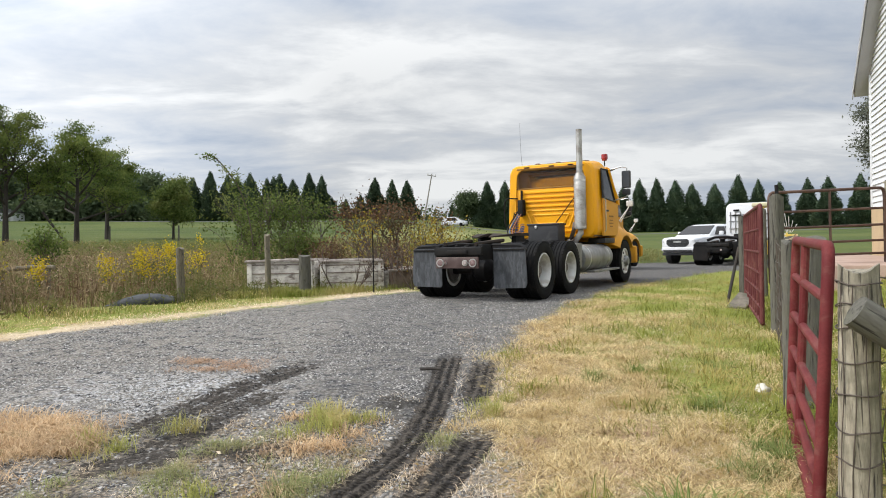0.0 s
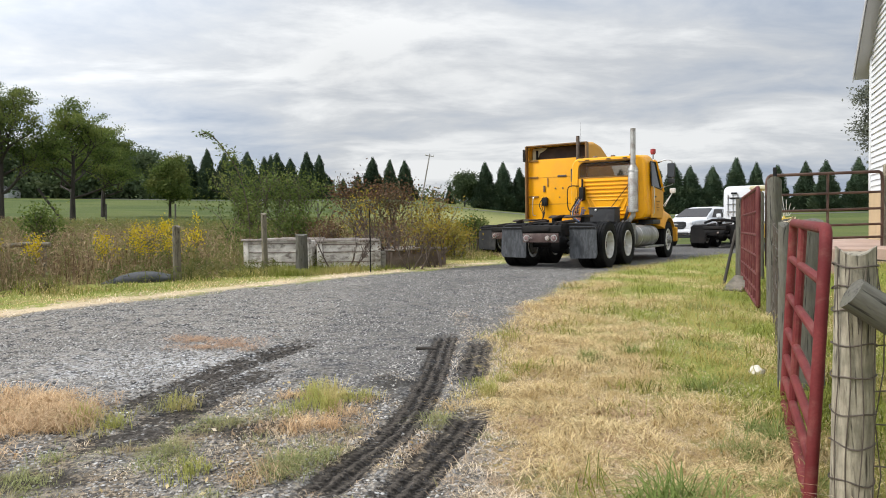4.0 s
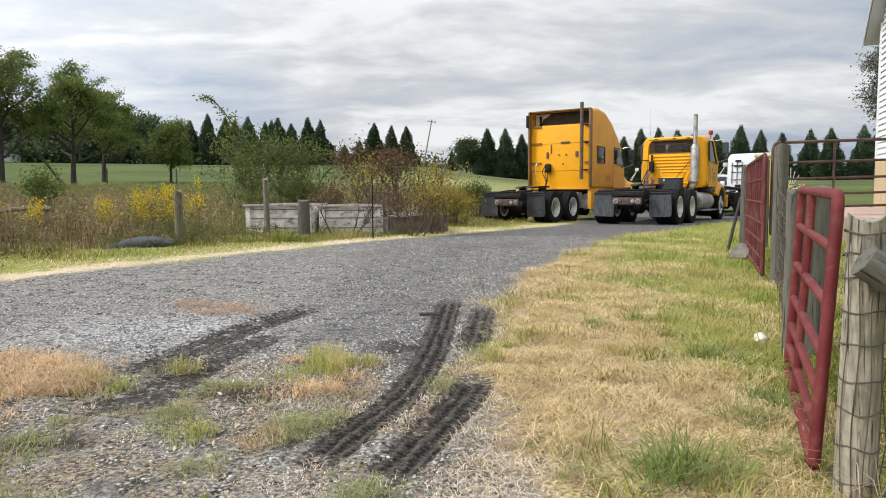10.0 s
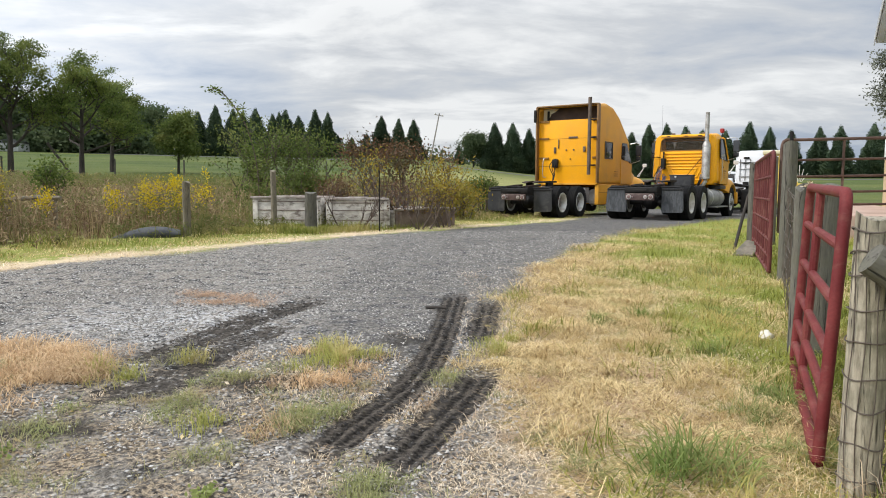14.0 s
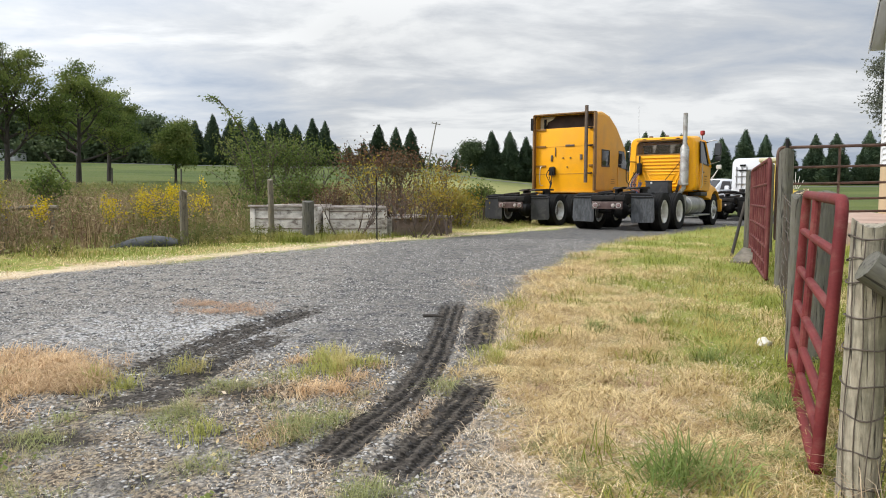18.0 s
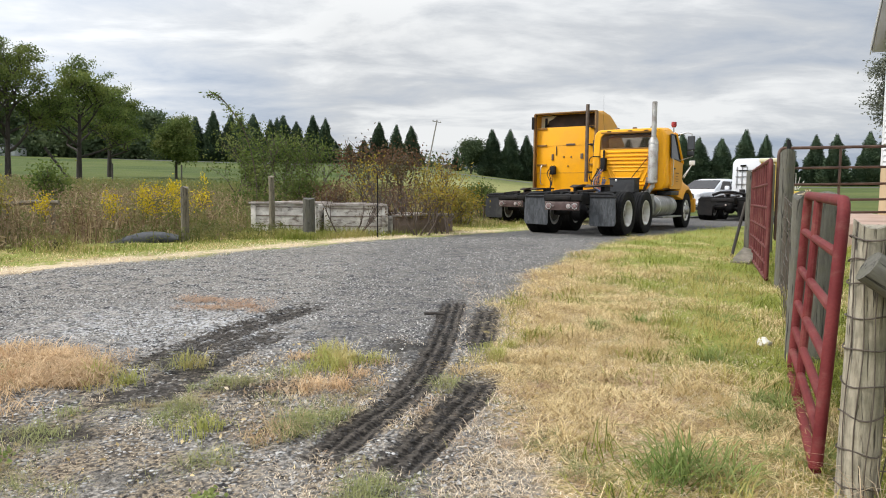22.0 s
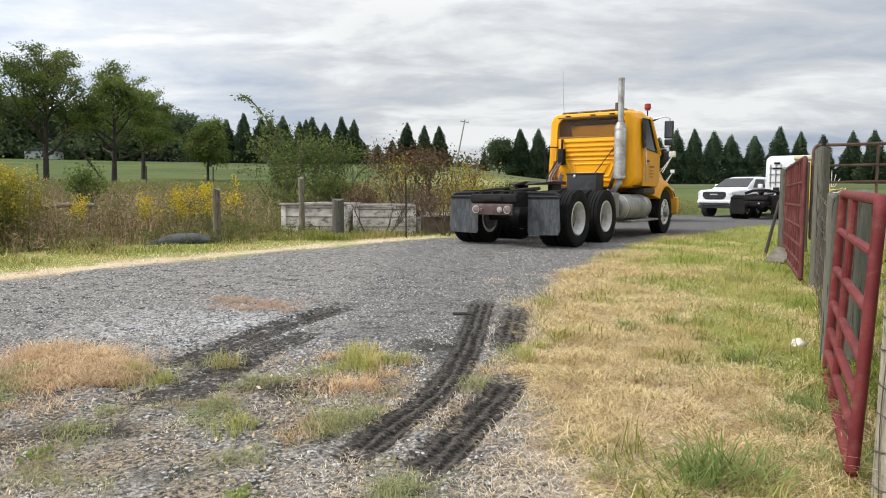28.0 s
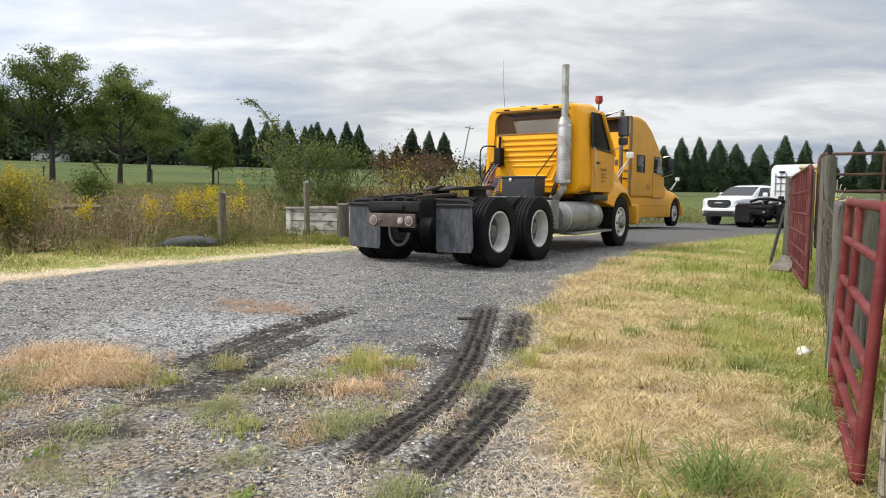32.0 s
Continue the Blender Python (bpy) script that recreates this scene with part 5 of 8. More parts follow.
def build_sleeper():
    root = tagged(empty("sleeper_truck"), "yellow high-roof sleeper semi tractor parked on the gravel", "truck")
    wheels = chassis(root, 7.44, 2.9, tank_y=3.15, flap_mat=PLASTIC)
    cy, w = 2.88, 1.20
    # side walls and roof: a hollow hood over the back wall
    bm = bmesh.new()
    prof = [(cy, 3.86), (cy + 0.7, 3.93), (cy + 1.3, 3.84), (cy + 1.9, 3.55), (cy + 2.45, 3.12), (cy + 2.9, 2.74)]
    rings = [rounded(w, 1.08, z, y, 0.14, 5, 0.02) for y, z in prof]
    inner = [[Vector((p.x * 0.95, p.y, 2.4 + (p.z - 2.4) * 0.955)) for p in r] for r in rings]
    loft(bm, rings + inner[::-1], caps=False)
    vs, n = list(bm.verts), len(rings[0])
    m = len(rings) * 2
    for k in range(n):
        bm.faces.new((vs[k], vs[(k + 1) % n], vs[(m - 1) * n + (k + 1) % n], vs[(m - 1) * n + k]))
    bmesh.ops.recalc_face_normals(bm, faces=bm.faces)
    body = part("sleeper_body", bm, YELLOW_SHADE, root, "yellow sleeper box in the shaded paint tone")
    bm = bmesh.new()
    box(bm, -1.13, 1.13, cy + 0.03, cy + 0.08, 1.12, 3.36, 0.008)
    back = part("back_wall", bm, YELLOW, body, "bright yellow flat back wall")
    # dark brown panels give the open hollow its shade by colour
    bm = bmesh.new()
    box(bm, -1.12, 1.12, cy + 0.35, cy + 0.4, 3.30, 3.82)
    box(bm, -1.12, 1.12, cy + 0.08, cy + 0.4, 3.30, 3.34)
    part("roof_cavity", bm, CAB_INSIDE, body, "dark hollow under the roof fairing")
    bm = bmesh.new()
    for sx in (-1, 1):   # fairing extenders along both rear edges
        box(bm, sx * 1.165 - 0.03, sx * 1.165 + 0.03, cy - 0.16, cy + 0.04, 1.15, 3.84, 0.012)
    box(bm, -1.17, 1.17, cy - 0.14, cy + 0.04, 3.82, 3.87, 0.012)
    part("rear_fairing", bm, FAIRING, body, "weathered fairing edge, coloured brown for shade")
    bm = bmesh.new()   # torn cream liner left in the cavity
    out = [(-1.10, 3.36), (-1.10, 3.80), (-0.5, 3.80), (-0.62, 3.70), (-0.80, 3.62), (-0.86, 3.48), (-0.95, 3.38)]
    panel(bm, out, (cy + 0.28, cy + 0.30))
    part("torn_liner", bm, EQUIP_CREAM, body)
    bm = bmesh.new()
    box(bm, -0.93, -0.85, cy + 0.22, cy + 0.27, 3.36, 3.72, 0.01)
    part("liner_strut", bm, FRAME_BLACK, body)
    for z in (2.72, 2.02, 3.32):   # hinge straps on the back wall
        for a, b in ((-1.12, -0.74), (0.92, 1.12)):
            bm = bmesh.new()
            box(bm, a, b, cy - 0.015, cy + 0.034, z - 0.034, z + 0.034, 0.01)
            part("hinge_strap", bm, GROOVE, back)
    bm = bmesh.new()
    box(bm, 0.02, 0.36, cy + 0.0, cy + 0.034, 2.70, 2.77, 0.012)
    part("rear_lamp_shelf", bm, DARK_STACK, back)
    bm = bmesh.new()
    box(bm, -1.13, 1.13, cy + 0.022, cy + 0.033, 1.73, 1.745, 0.0)
    box(bm, -0.9, 0.95, cy + 0.024, cy + 0.033, 2.70, 2.708, 0.0)
    part("panel_seams", bm, GROOVE, back)
    for x, z, a, b in ((-0.50, 2.30, 0.035, 0.11), (0.62, 2.32, 0.045, 0.09), (-0.06, 2.30, 0.02, 0.025), (0.22, 2.30, 0.02, 0.03), (-0.36, 2.52, 0.012, 0.16), (0.1, 1.98, 0.02, 0.02)):
        bm = bmesh.new()
        box(bm, x - a, x + a, cy - 0.01, cy + 0.034, z - b, z + b, 0.008)
        part("wall_fitting", bm, DARK_STACK, back)
    bm = bmesh.new()
    for k in range(3):
        hose(bm, [(-0.5 + 0.05 * k, cy - 0.02, 2.0), (-0.62 + 0.1 * k, cy - 0.16, 1.72), (-0.45 + 0.03 * k, cy - 0.22, 1.4), (-0.3, cy - 0.6, 1.12)], 0.016)
    part("hose_bundle", bm, FRAME_BLACK, root)
    bm = bmesh.new()
    box(bm, -0.56, -0.34, cy - 0.12, cy + 0.02, 1.68, 1.98, 0.04)
    part("hose_holder", bm, FRAME_BLACK, back)
    bm = bmesh.new()
    hose(bm, [(-0.86, cy + 0.02, 2.02), (-0.92, cy - 0.06, 1.95), (-0.93, cy - 0.06, 1.4), (-0.86, cy + 0.02, 1.34)], 0.014)
    part("grab_rail", bm, STEEL, back)
    bm = bmesh.new()   # dark box and lamp on the upper left edge
    box(bm, -1.26, -1.16, cy - 0.2, cy + 0.02, 3.30, 3.74, 0.02)
    part("intake_grille", bm, FRAME_BLACK, body)
    # side windows, doors
    for sx in (-1, 1):
        bm = bmesh.new()
        box(bm, sx * 1.198 - 0.008, sx * 1.198 + 0.008, cy + 0.50, cy + 1.16, 2.02, 2.56, 0.006)
        sw = part("sleeper_window", bm, GLASS_DARK, body)
        bm = bmesh.new()
        pts = [(sx * 1.2, cy + a, b) for a, b in ((0.48, 2.0), (0.48, 2.58), (1.18, 2.58), (1.18, 2.0), (0.48, 2.0))]
        tube(bm, pts, 0.018, n=6)
        part("window_rubber", bm, PLASTIC, sw)
        bm = bmesh.new()
        out = [(cy + 2.0, 1.12), (cy + 2.0, 2.0), (cy + 3.15, 1.86), (cy + 3.10, 1.12)]
        panel(bm, out, (sx * 1.19, sx * 1.215), "x")
        door = part("door", bm, YELLOW_SHADE, root)
        bm = bmesh.new()
        out = [(cy + 2.08, 2.02), (cy + 2.12, 2.62), (cy + 2.62, 2.62), (cy + 3.1, 1.92)]
        panel(bm, out, (sx * 1.19, sx * 1.206), "x")
        part("side_window", bm, GLASS_DARK, door)
        bm = bmesh.new()
        for zc in (1.55, 1.47, 1.40):
            box(bm, sx * 1.203 - 0.004, sx * 1.203 + 0.004, cy + 1.36, cy + 1.72, zc - 0.012, zc + 0.012)
        part("side_lettering", bm, GROOVE, body, "small brown lettering, unreadable")
        bm = bmesh.new()   # full-length skirt over the tanks
        box(bm, min(sx * 1.02, sx * 1.17), max(sx * 1.02, sx * 1.17), cy + 0.05, 6.55, 0.38, 1.1, 0.04, 3)
        part("side_skirt", bm, YELLOW_SHADE, root)
        bm = bmesh.new()
        box(bm, sx * 1.172 - 0.006, sx * 1.172 + 0.006, cy + 0.1, 6.5, 0.80, 0.815)
        part("skirt_seam", bm, GROOVE, root)
        mirror(root, sx * 1.52, cy + 3.0, 2.0)
        hood_mirror(root, sx * 1.02, cy + 4.5, 1.4)
        bm = bmesh.new()
        box(bm, sx * 0.88 - 0.17, sx * 0.88 + 0.17, 8.0, 8.25, 0.95, 1.18, 0.07, 3)
        part("headlight", bm, WHITE_LENS, root)
    bm = bmesh.new()
    A, B, C, D = (1.08, cy + 2.80, 2.76), (-1.08, cy + 2.80, 2.76), (-1.1, cy + 3.35, 1.9), (1.1, cy + 3.35, 1.9)
    loft(bm, [[Vector(p) for p in (A, B, C, D)], [Vector(p) + Vector((0, -0.03, -0.03)) for p in (A, B, C, D)]])
    part("windscreen", bm, GLASS_DARK, body)
    bm = bmesh.new()
    box(bm, -1.17, 1.17, cy + 2.7, cy + 3.3, 1.1, 1.9, 0.05)
    part("scuttle", bm, YELLOW_SHADE, root)
    bm = bmesh.new()
    loft(bm, hood_rings(cy + 3.25, 8.35, 1.04, 0.82, 0.86, 1.9, 1.36))
    part("hood", bm, YELLOW_SHADE, root)
    fender(root, 7.44, YELLOW_SHADE)
    bm = bmesh.new()
    box(bm, -1.15, 1.15, 8.33, 8.5, 0.40, 0.84, 0.06, 3)
    part("bumper", bm, YELLOW_SHADE, root)
    bm = bmesh.new()
    box(bm, -0.52, 0.52, 8.3, 8.4, 0.86, 1.28, 0.05, 3)
    part("grille", bm, CHROME_DARK, root)
    exhaust(root, 0.90, cy - 0.22, 1.12, 4.06, 0.062, DARK_STACK, elbow=False)
    for z in (1.75, 2.7, 3.3):
        bm = bmesh.new()
        box(bm, 0.88, 1.14, cy - 0.24, cy - 0.20, z - 0.02, z + 0.02, 0.006)
        box(bm, 0.95, 1.0, cy - 0.22, cy + 0.05, z - 0.02, z + 0.02, 0.006)
        part("stack_clamp", bm, FRAME_BLACK, root)
    return stand(root, 2.77, 22.48, 34.9, -0.03)


def build_white_tractor():
    root = tagged(empty("white_truck"), "old white day-cab tractor with black frame, parked", "truck")
    chassis(root, 5.4, 3.4, FRAME_BLACK, flap_mat=FRAME_BLACK, lens=(FRAME_BLACK, TAIL_LENS_PALE))
    cy = 3.35
    bm = bmesh.new()
    cab_shell(bm, [(cy, 1.02, 1.14, 2.70, 0.22, 0.02, 0), (cy + 0.06, 1.09, 1.09, 2.77, 0.24, 0.02, 0), (cy + 0.2, 1.12, 1.06, 2.80, 0.24, 0.02, 0), (cy + 1.3, 1.12, 1.06, 2.80, 0.18, 0.04, 0)])
    cab = part("cab", bm, WHITE_PAINT, root)
    bm = bmesh.new()
    for pts in ([(-0.85, 1.4), (-0.85, 2.4)], [(-0.62, 1.4), (-0.62, 2.4)], [(-0.4, 1.4), (-0.4, 2.4)], [(-0.9, 1.6), (0.9, 1.6)], [(-0.9, 1.95), (0.9, 1.95)], [(-0.9, 2.25), (0.9, 2.25)]):
        tube(bm, [(x, cy - 0.03, z) for x, z in pts], 0.018, n=6)
    part("headache_rack", bm, ALU, cab)
    for x0, x1, z0, z1 in ((-0.7, -0.45, 2.42, 2.5), (-0.75, -0.35, 2.2, 2.26), (-0.35, -0.28, 1.7, 2.2), (0.0, 0.6, 2.0, 2.4), (-0.7, -0.45, 1.2, 1.36)):
        bm = bmesh.new()
        box(bm, x0, x1, cy - 0.06, cy + 0.02, z0, z1, 0.015)
        part("rear_fitting", bm, FRAME_BLACK, cab)
    bm = bmesh.new()
    loft(bm, hood_rings(cy + 1.25, cy + 3.0, 0.95, 0.8, 0.9, 1.8, 1.6))
    part("hood", bm, WHITE_PAINT, root)
    fender(root, 5.4, WHITE_PAINT)
    bm = bmesh.new()
    tube(bm, [(-0.65, -0.3, 1.08), (-0.4, -0.1, 1.2), (0.1, 0.0, 1.22), (0.6, 0.2, 1.12)], 0.06, 0.05, n=8)
    part("rolled_strap", bm, FRAME_BLACK, root)
    return stand(root, 12.36, 29.65, 41.0, 0.0)


HEADLAMP = surf("clear_headlamp", (0.42, 0.43, 0.45), (0.62, 0.63, 0.65), 22, 0.2)


def build_pickup():
    root = tagged(empty("pickup_truck"), "white crew-cab pickup with black grille facing the drive", "pickup truck")
    # origin under the front axle; the truck faces -y
    W = 1.0
    bm = bmesh.new()   # lower body from nose to tail
    st = [(-1.0, 0.70, 0.64, 1.18, 0.10), (-0.93, 0.88, 0.56, 1.25, 0.12), (-0.75, 0.96, 0.52, 1.28, 0.12), (-0.4, W, 0.50, 1.30, 0.10), (0.7, W, 0.46, 1.34, 0.08), (1.1, W, 0.42, 1.34, 0.08), (3.3, W, 0.42, 1.34, 0.08), (3.4, W, 0.46, 1.38, 0.08), (5.1, W * 0.98, 0.50, 1.40, 0.08)]
    loft(bm, [rounded(w, z0, z1, y, r, 4) for y, w, z0, z1, r in st])
    body = part("body", bm, WHITE_PAINT, root, "glossy white bodywork")
    bm = bmesh.new()
    st = [(0.30, 0.93, 1.28, 1.34, 0.03, 0.0), (0.95, 0.93, 1.29, 1.70, 0.10, 0.14), (1.30, 0.93, 1.30, 1.87, 0.14, 0.20), (1.75, 0.93, 1.30, 1.94, 0.17, 0.22), (2.9, 0.93, 1.30, 1.93, 0.17, 0.22), (3.3, 0.93, 1.30, 1.80, 0.14, 0.18), (3.42, 0.93, 1.3, 1.36, 0.03, 0)]
    loft(bm, [rounded(w, z0, z1, y, r, 4, tp) for y, w, z0, z1, r, tp in st])
    part("cabin", bm, WHITE_PAINT, root)
    bm = bmesh.new()
    A = [(-0.84, 0.44, 1.44), (0.84, 0.44, 1.44), (0.70, 1.24, 1.855), (-0.70, 1.24, 1.855)]
    loft(bm, [[Vector(p) + Vector((0, -0.012, 0.012)) for p in A], [Vector(p) + Vector((0, 0.03, -0.03)) for p in A]])
    part("windscreen", bm, GLASS_DARK, root)
    for sx in (-1, 1):
        for y0, y1, top in ((1.20, 2.05, 1.81), (2.15, 2.95, 1.81)):
            bm = bmesh.new()
            out = [(y0 - (0.32 if y0 < 1.5 else 0), 1.40), (y0 + 0.14 if y0 < 1.5 else y0, top), (y1, top), (y1, 1.40)]
            loft(bm, [[Vector((sx * (0.935 - 0.19 * (z - 1.30) / 0.69), y, z)) for y, z in out], [Vector((sx * (0.91 - 0.19 * (z - 1.30) / 0.69), y, z)) for y, z in out]])
            part("side_window", bm, GLASS_DARK, root)
        bm = bmesh.new()
        box(bm, sx * 1.12 - 0.12, sx * 1.12 + 0.10, 1.08, 1.2, 1.36, 1.58, 0.05, 3)
        part("door_mirror", bm, WHITE_PAINT, root)
        bm = bmesh.new()   # headlamp
        loft(bm, [[Vector((sx * x, y, z)) for x, y in ((0.60, -0.99), (0.86, -0.965), (0.985, -0.80), (0.96, -0.78), (0.60, -0.85))] for z in (1.03, 1.16)])
        part("headlight", bm, HEADLAMP, root)
        bm = bmesh.new()
        box(bm, sx * 0.80 - 0.11, sx * 0.80 + 0.11, -1.005, -0.80, 0.70, 0.80, 0.03, 2)
        part("fog_lamp", bm, CHROME_DARK, root)
        for y in (0.0, 3.72):
            bm = bmesh.new()
            lathe(bm, [(sx * 0.98 + 0.012 * sx, 0.47), (sx * 0.7, 0.47)], "x", 28, (0, y, 0.42))
            part("wheel_arch", bm, PLASTIC, root)
            bm = bmesh.new()
            lathe(bm, [(-0.13, 0.22), (-0.14, 0.36), (-0.11, 0.41), (0.11, 0.41), (0.14, 0.36), (0.13, 0.22)], "x", 28)
            wh = part("wheel", bm, RUBBER, root)
            wh.location = (sx * 0.90, y, 0.41)
            bm = bmesh.new()
            lathe(bm, [(sx * 0.10, 0.24), (sx * 0.135, 0.22), (sx * 0.11, 0.10), (sx * 0.14, 0.05)], "x", 20)
            part("rim", bm, ALU, wh)
    bm = bmesh.new()
    out = [(-0.50, 0.88), (-0.60, 1.0), (-0.58, 1.17), (-0.48, 1.21), (0.48, 1.21), (0.58, 1.17), (0.60, 1.0), (0.50, 0.88), (0.4, 0.84), (-0.4, 0.84)]
    panel(bm, out, (-1.025, -0.9))
    gr = part("grille", bm, CHROME_DARK, root, "black grille")
    for z, w in ((0.90, 0.48), (1.02, 0.57), (1.14, 0.55)):
        bm = bmesh.new()
        box(bm, -w, w, -1.045, -1.018, z - 0.016, z + 0.016, 0.006)
        part("grille_bar", bm, CHROME_DARK, gr)
    bm = bmesh.new()
    box(bm, -0.20, 0.20, -1.055, -1.04, 1.04, 1.10, 0.01)
    part("grille_badge", bm, STEEL, gr)
    bm = bmesh.new()
    box(bm, -0.86, 0.86, -1.07, -0.86, 0.64, 0.82, 0.07, 3)
    part("bumper", bm, WHITE_PAINT, root)
    bm = bmesh.new()
    box(bm, -0.74, 0.74, -1.085, -0.9, 0.60, 0.69, 0.02)
    box(bm, -0.86, 0.86, -0.98, -0.8, 0.42, 0.56, 0.04)
    part("air_intake", bm, PLASTIC, root)
    bm = bmesh.new()
    loft(bm, [[Vector(p) for p in ((-0.55, -0.85, 1.262), (0.55, -0.85, 1.262), (0.62, 0.34, 1.33), (-0.62, 0.34, 1.33))], [Vector(p) for p in ((-0.5, -0.80, 1.30), (0.5, -0.80, 1.30), (0.55, 0.28, 1.37), (-0.55, 0.28, 1.37))]])
    part("hood_bulge", bm, WHITE_PAINT, root)
    root.matrix_basis = pose(12.42, 34.15, gz(12.42, 34.15), 0, 0, -50)
    return root


def build_far_car(name, label, tall):
    root = tagged(empty(name), label, "car")
    bm = bmesh.new()
    st = [(-2.3, 0.8, 0.35, 0.75, 0.1), (-1.9, 0.9, 0.25, 0.95, 0.12), (2.0, 0.9, 0.25, 1.0, 0.12), (2.35, 0.82, 0.35, 0.85, 0.1)]
    loft(bm, [rounded(w, z0, z1, y, r, 4) for y, w, z0, z1, r in st])
    part("body", bm, WHITE_PAINT, root)
    h = 1.75 if tall else 1.45
    bm = bmesh.new()
    st = [(-2.1 if tall else -1.6, 0.84, 0.9, 1.0, 0.04, 0.0), (-1.9 if tall else -0.9, 0.84, 0.9, h, 0.1, 0.18), (0.4, 0.84, 0.9, h, 0.1, 0.18), (1.3, 0.84, 0.9, 1.0, 0.04, 0)]
    loft(bm, [rounded(w, z0, z1, y, r, 4, tp) for y, w, z0, z1, r, tp in st])
    part("roof", bm, WHITE_PAINT, root)
    for sx in (-1, 1):
        bm = bmesh.new()
        panel(bm, [(-1.3, 1.02), (-1.1, h - 0.12), (0.3, h - 0.12), (0.95, 1.02)], (sx * 0.845, sx * 0.75), "x")
        part("side_glass", bm, GLASS_DARK, root)
        for y in (-1.4, 1.45):
            bm = bmesh.new()
            lathe(bm, [(-0.1, 0.2), (-0.11, 0.32), (0.11, 0.32), (0.1, 0.2)], "x", 16)
            wh = part("wheel", bm, RUBBER, root)
            wh.location = (sx * 0.82, y, 0.32)
    return root


build_sleeper()
build_white_tractor()
build_pickup()
far_sedan = build_far_car("white_sedan", "white sedan passing on the far road", False)
far_suv = build_far_car("white_suv", "white estate car passing on the far road", True)


# ---- fence line, gates and house ----
def post(name, x, y, h, r, label, mat_=OLD_WOOD, lean=(0, 0), sunk=0.25, square=False, seed=0):
    rnd = random.Random(seed)
    bm = bmesh.new()
    n = 60
    rings = []
    checks = [(rnd.uniform(0, 6.28), rnd.uniform(0.05, 0.12), rnd.uniform(0.03, 0.09), rnd.uniform(0, 6)) for _ in range(3)]   # drying cracks
    for k in range(13):
        f = k / 12
        z = -sunk + (h + sunk) * f
        rr = r * (1.06 - 0.08 * f)
        ring = []
        for a in range(n):
            t = 2 * math.pi * a / n
            wob = 1 + 0.04 * math.sin(3 * t + seed) + 0.02 * math.sin(7 * t + 2 * seed + 2 * f) + 0.014 * rnd.uniform(-1, 1)
            for ca, cw, cd, cp in checks:
                off = (t - ca - 0.12 * math.sin(2 * f + cp) + math.pi) % (2 * math.pi) - math.pi
                wob -= cd * max(0.0, 1 - abs(off) / cw) * (0.5 + 0.5 * math.sin(4 * f + cp))
            ring.append(Vector((rr * wob * math.cos(t) + lean[0] * z, rr * wob * math.sin(t) + lean[1] * z, z + (0.02 * math.sin(2 * t + seed) if k == 12 else 0))))
        rings.append(ring)
    loft(bm, rings)
    ob = part(name, bm, mat_, None, sharp=60)
    ob.location = (x, y, gz(x, y))
    ob.rotation_euler[2] = rnd.uniform(0, 6)
    return tagged(ob, label, "fence post")


def wire_fence(a, b, h, rows, cols, name="wire_fence", sag=0.02):
    """Woven wire between two places; every strand is a part."""
    root = tagged(empty(name, pose(a[0], a[1], gz(*a))), "rusty woven wire stock fence", "fence")
    d = Vector((b[0] - a[0], b[1] - a[1], gz(*b) - gz(*a)))
    rnd = random.Random(4)
    for k in range(rows):
        z = 0.06 + (h - 0.06) * (k / (rows - 1)) ** 1.15
        bm = bmesh.new()
        tube(bm, [d * (i / 8) + Vector((rnd.uniform(-sag, sag), rnd.uniform(-sag, sag), z + rnd.uniform(-sag, sag))) for i in range(9)], 0.0032, n=5)
        part("strand", bm, WIRE, root)
    for k in range(cols):
        p = d * ((k + 0.5) / cols)
        bm = bmesh.new()
        tube(bm, [p + Vector((rnd.uniform(-sag, sag), rnd.uniform(-sag, sag), z)) for z in np.linspace(0.05, h, 6)], 0.0026, n=5)
        part("stay", bm, WIRE, root)
    return root


def tube_gate(name, a, b, za0, za1, zb0, zb1, rails, uprights, r, mat_, label, rr=None, lean=((0, 0), (0, 0))):
    """A tubular gate: bent frame from end a to end b (x, y), bars at the given fractions."""
    rr = rr or r * 0.85
    root = tagged(empty(name, pose(a[0], a[1], 0)), label, "gate")
    B = Vector((b[0] - a[0], b[1] - a[1], 0))

    def at(f, g):
        lx, ly = lean[0][0] * (1 - f) + lean[1][0] * f, lean[0][1] * (1 - f) + lean[1][1] * f
        return Vector((B.x * f + lx * g, B.y * f + ly * g, (za0 + (za1 - za0) * g) * (1 - f) + (zb0 + (zb1 - zb0) * g) * f))
    c = 0.09
    bm = bmesh.new()
    ring = [at(0.0, 0.0), at(0.0, 1 - c)]
    ring += [at(c * 0.35 * (1 - math.cos(t)), 1 - c + c * math.sin(t)) for t in (0.5, 1.0, 1.57)]
    ring += [at(1 - c * 0.35 * (1 - math.cos(t)), 1 - c + c * math.sin(t)) for t in (1.57, 1.0, 0.5)]
    ring += [at(1.0, 1 - c), at(1.0, 0.0), at(0.0, 0.0)]
    tube(bm, ring, r, n=12)
    part("frame", bm, mat_, root)
    for g in rails:
        bm = bmesh.new()
        tube(bm, [at(0.0, g), at(1.0, g)], rr, n=10)
        part("rail", bm, mat_, root)
    for f in uprights:
        bm = bmesh.new()
        tube(bm, [at(f, 0.0), at(f, 1.0)], rr, n=10)
        part("upright", bm, mat_, root)
    return root


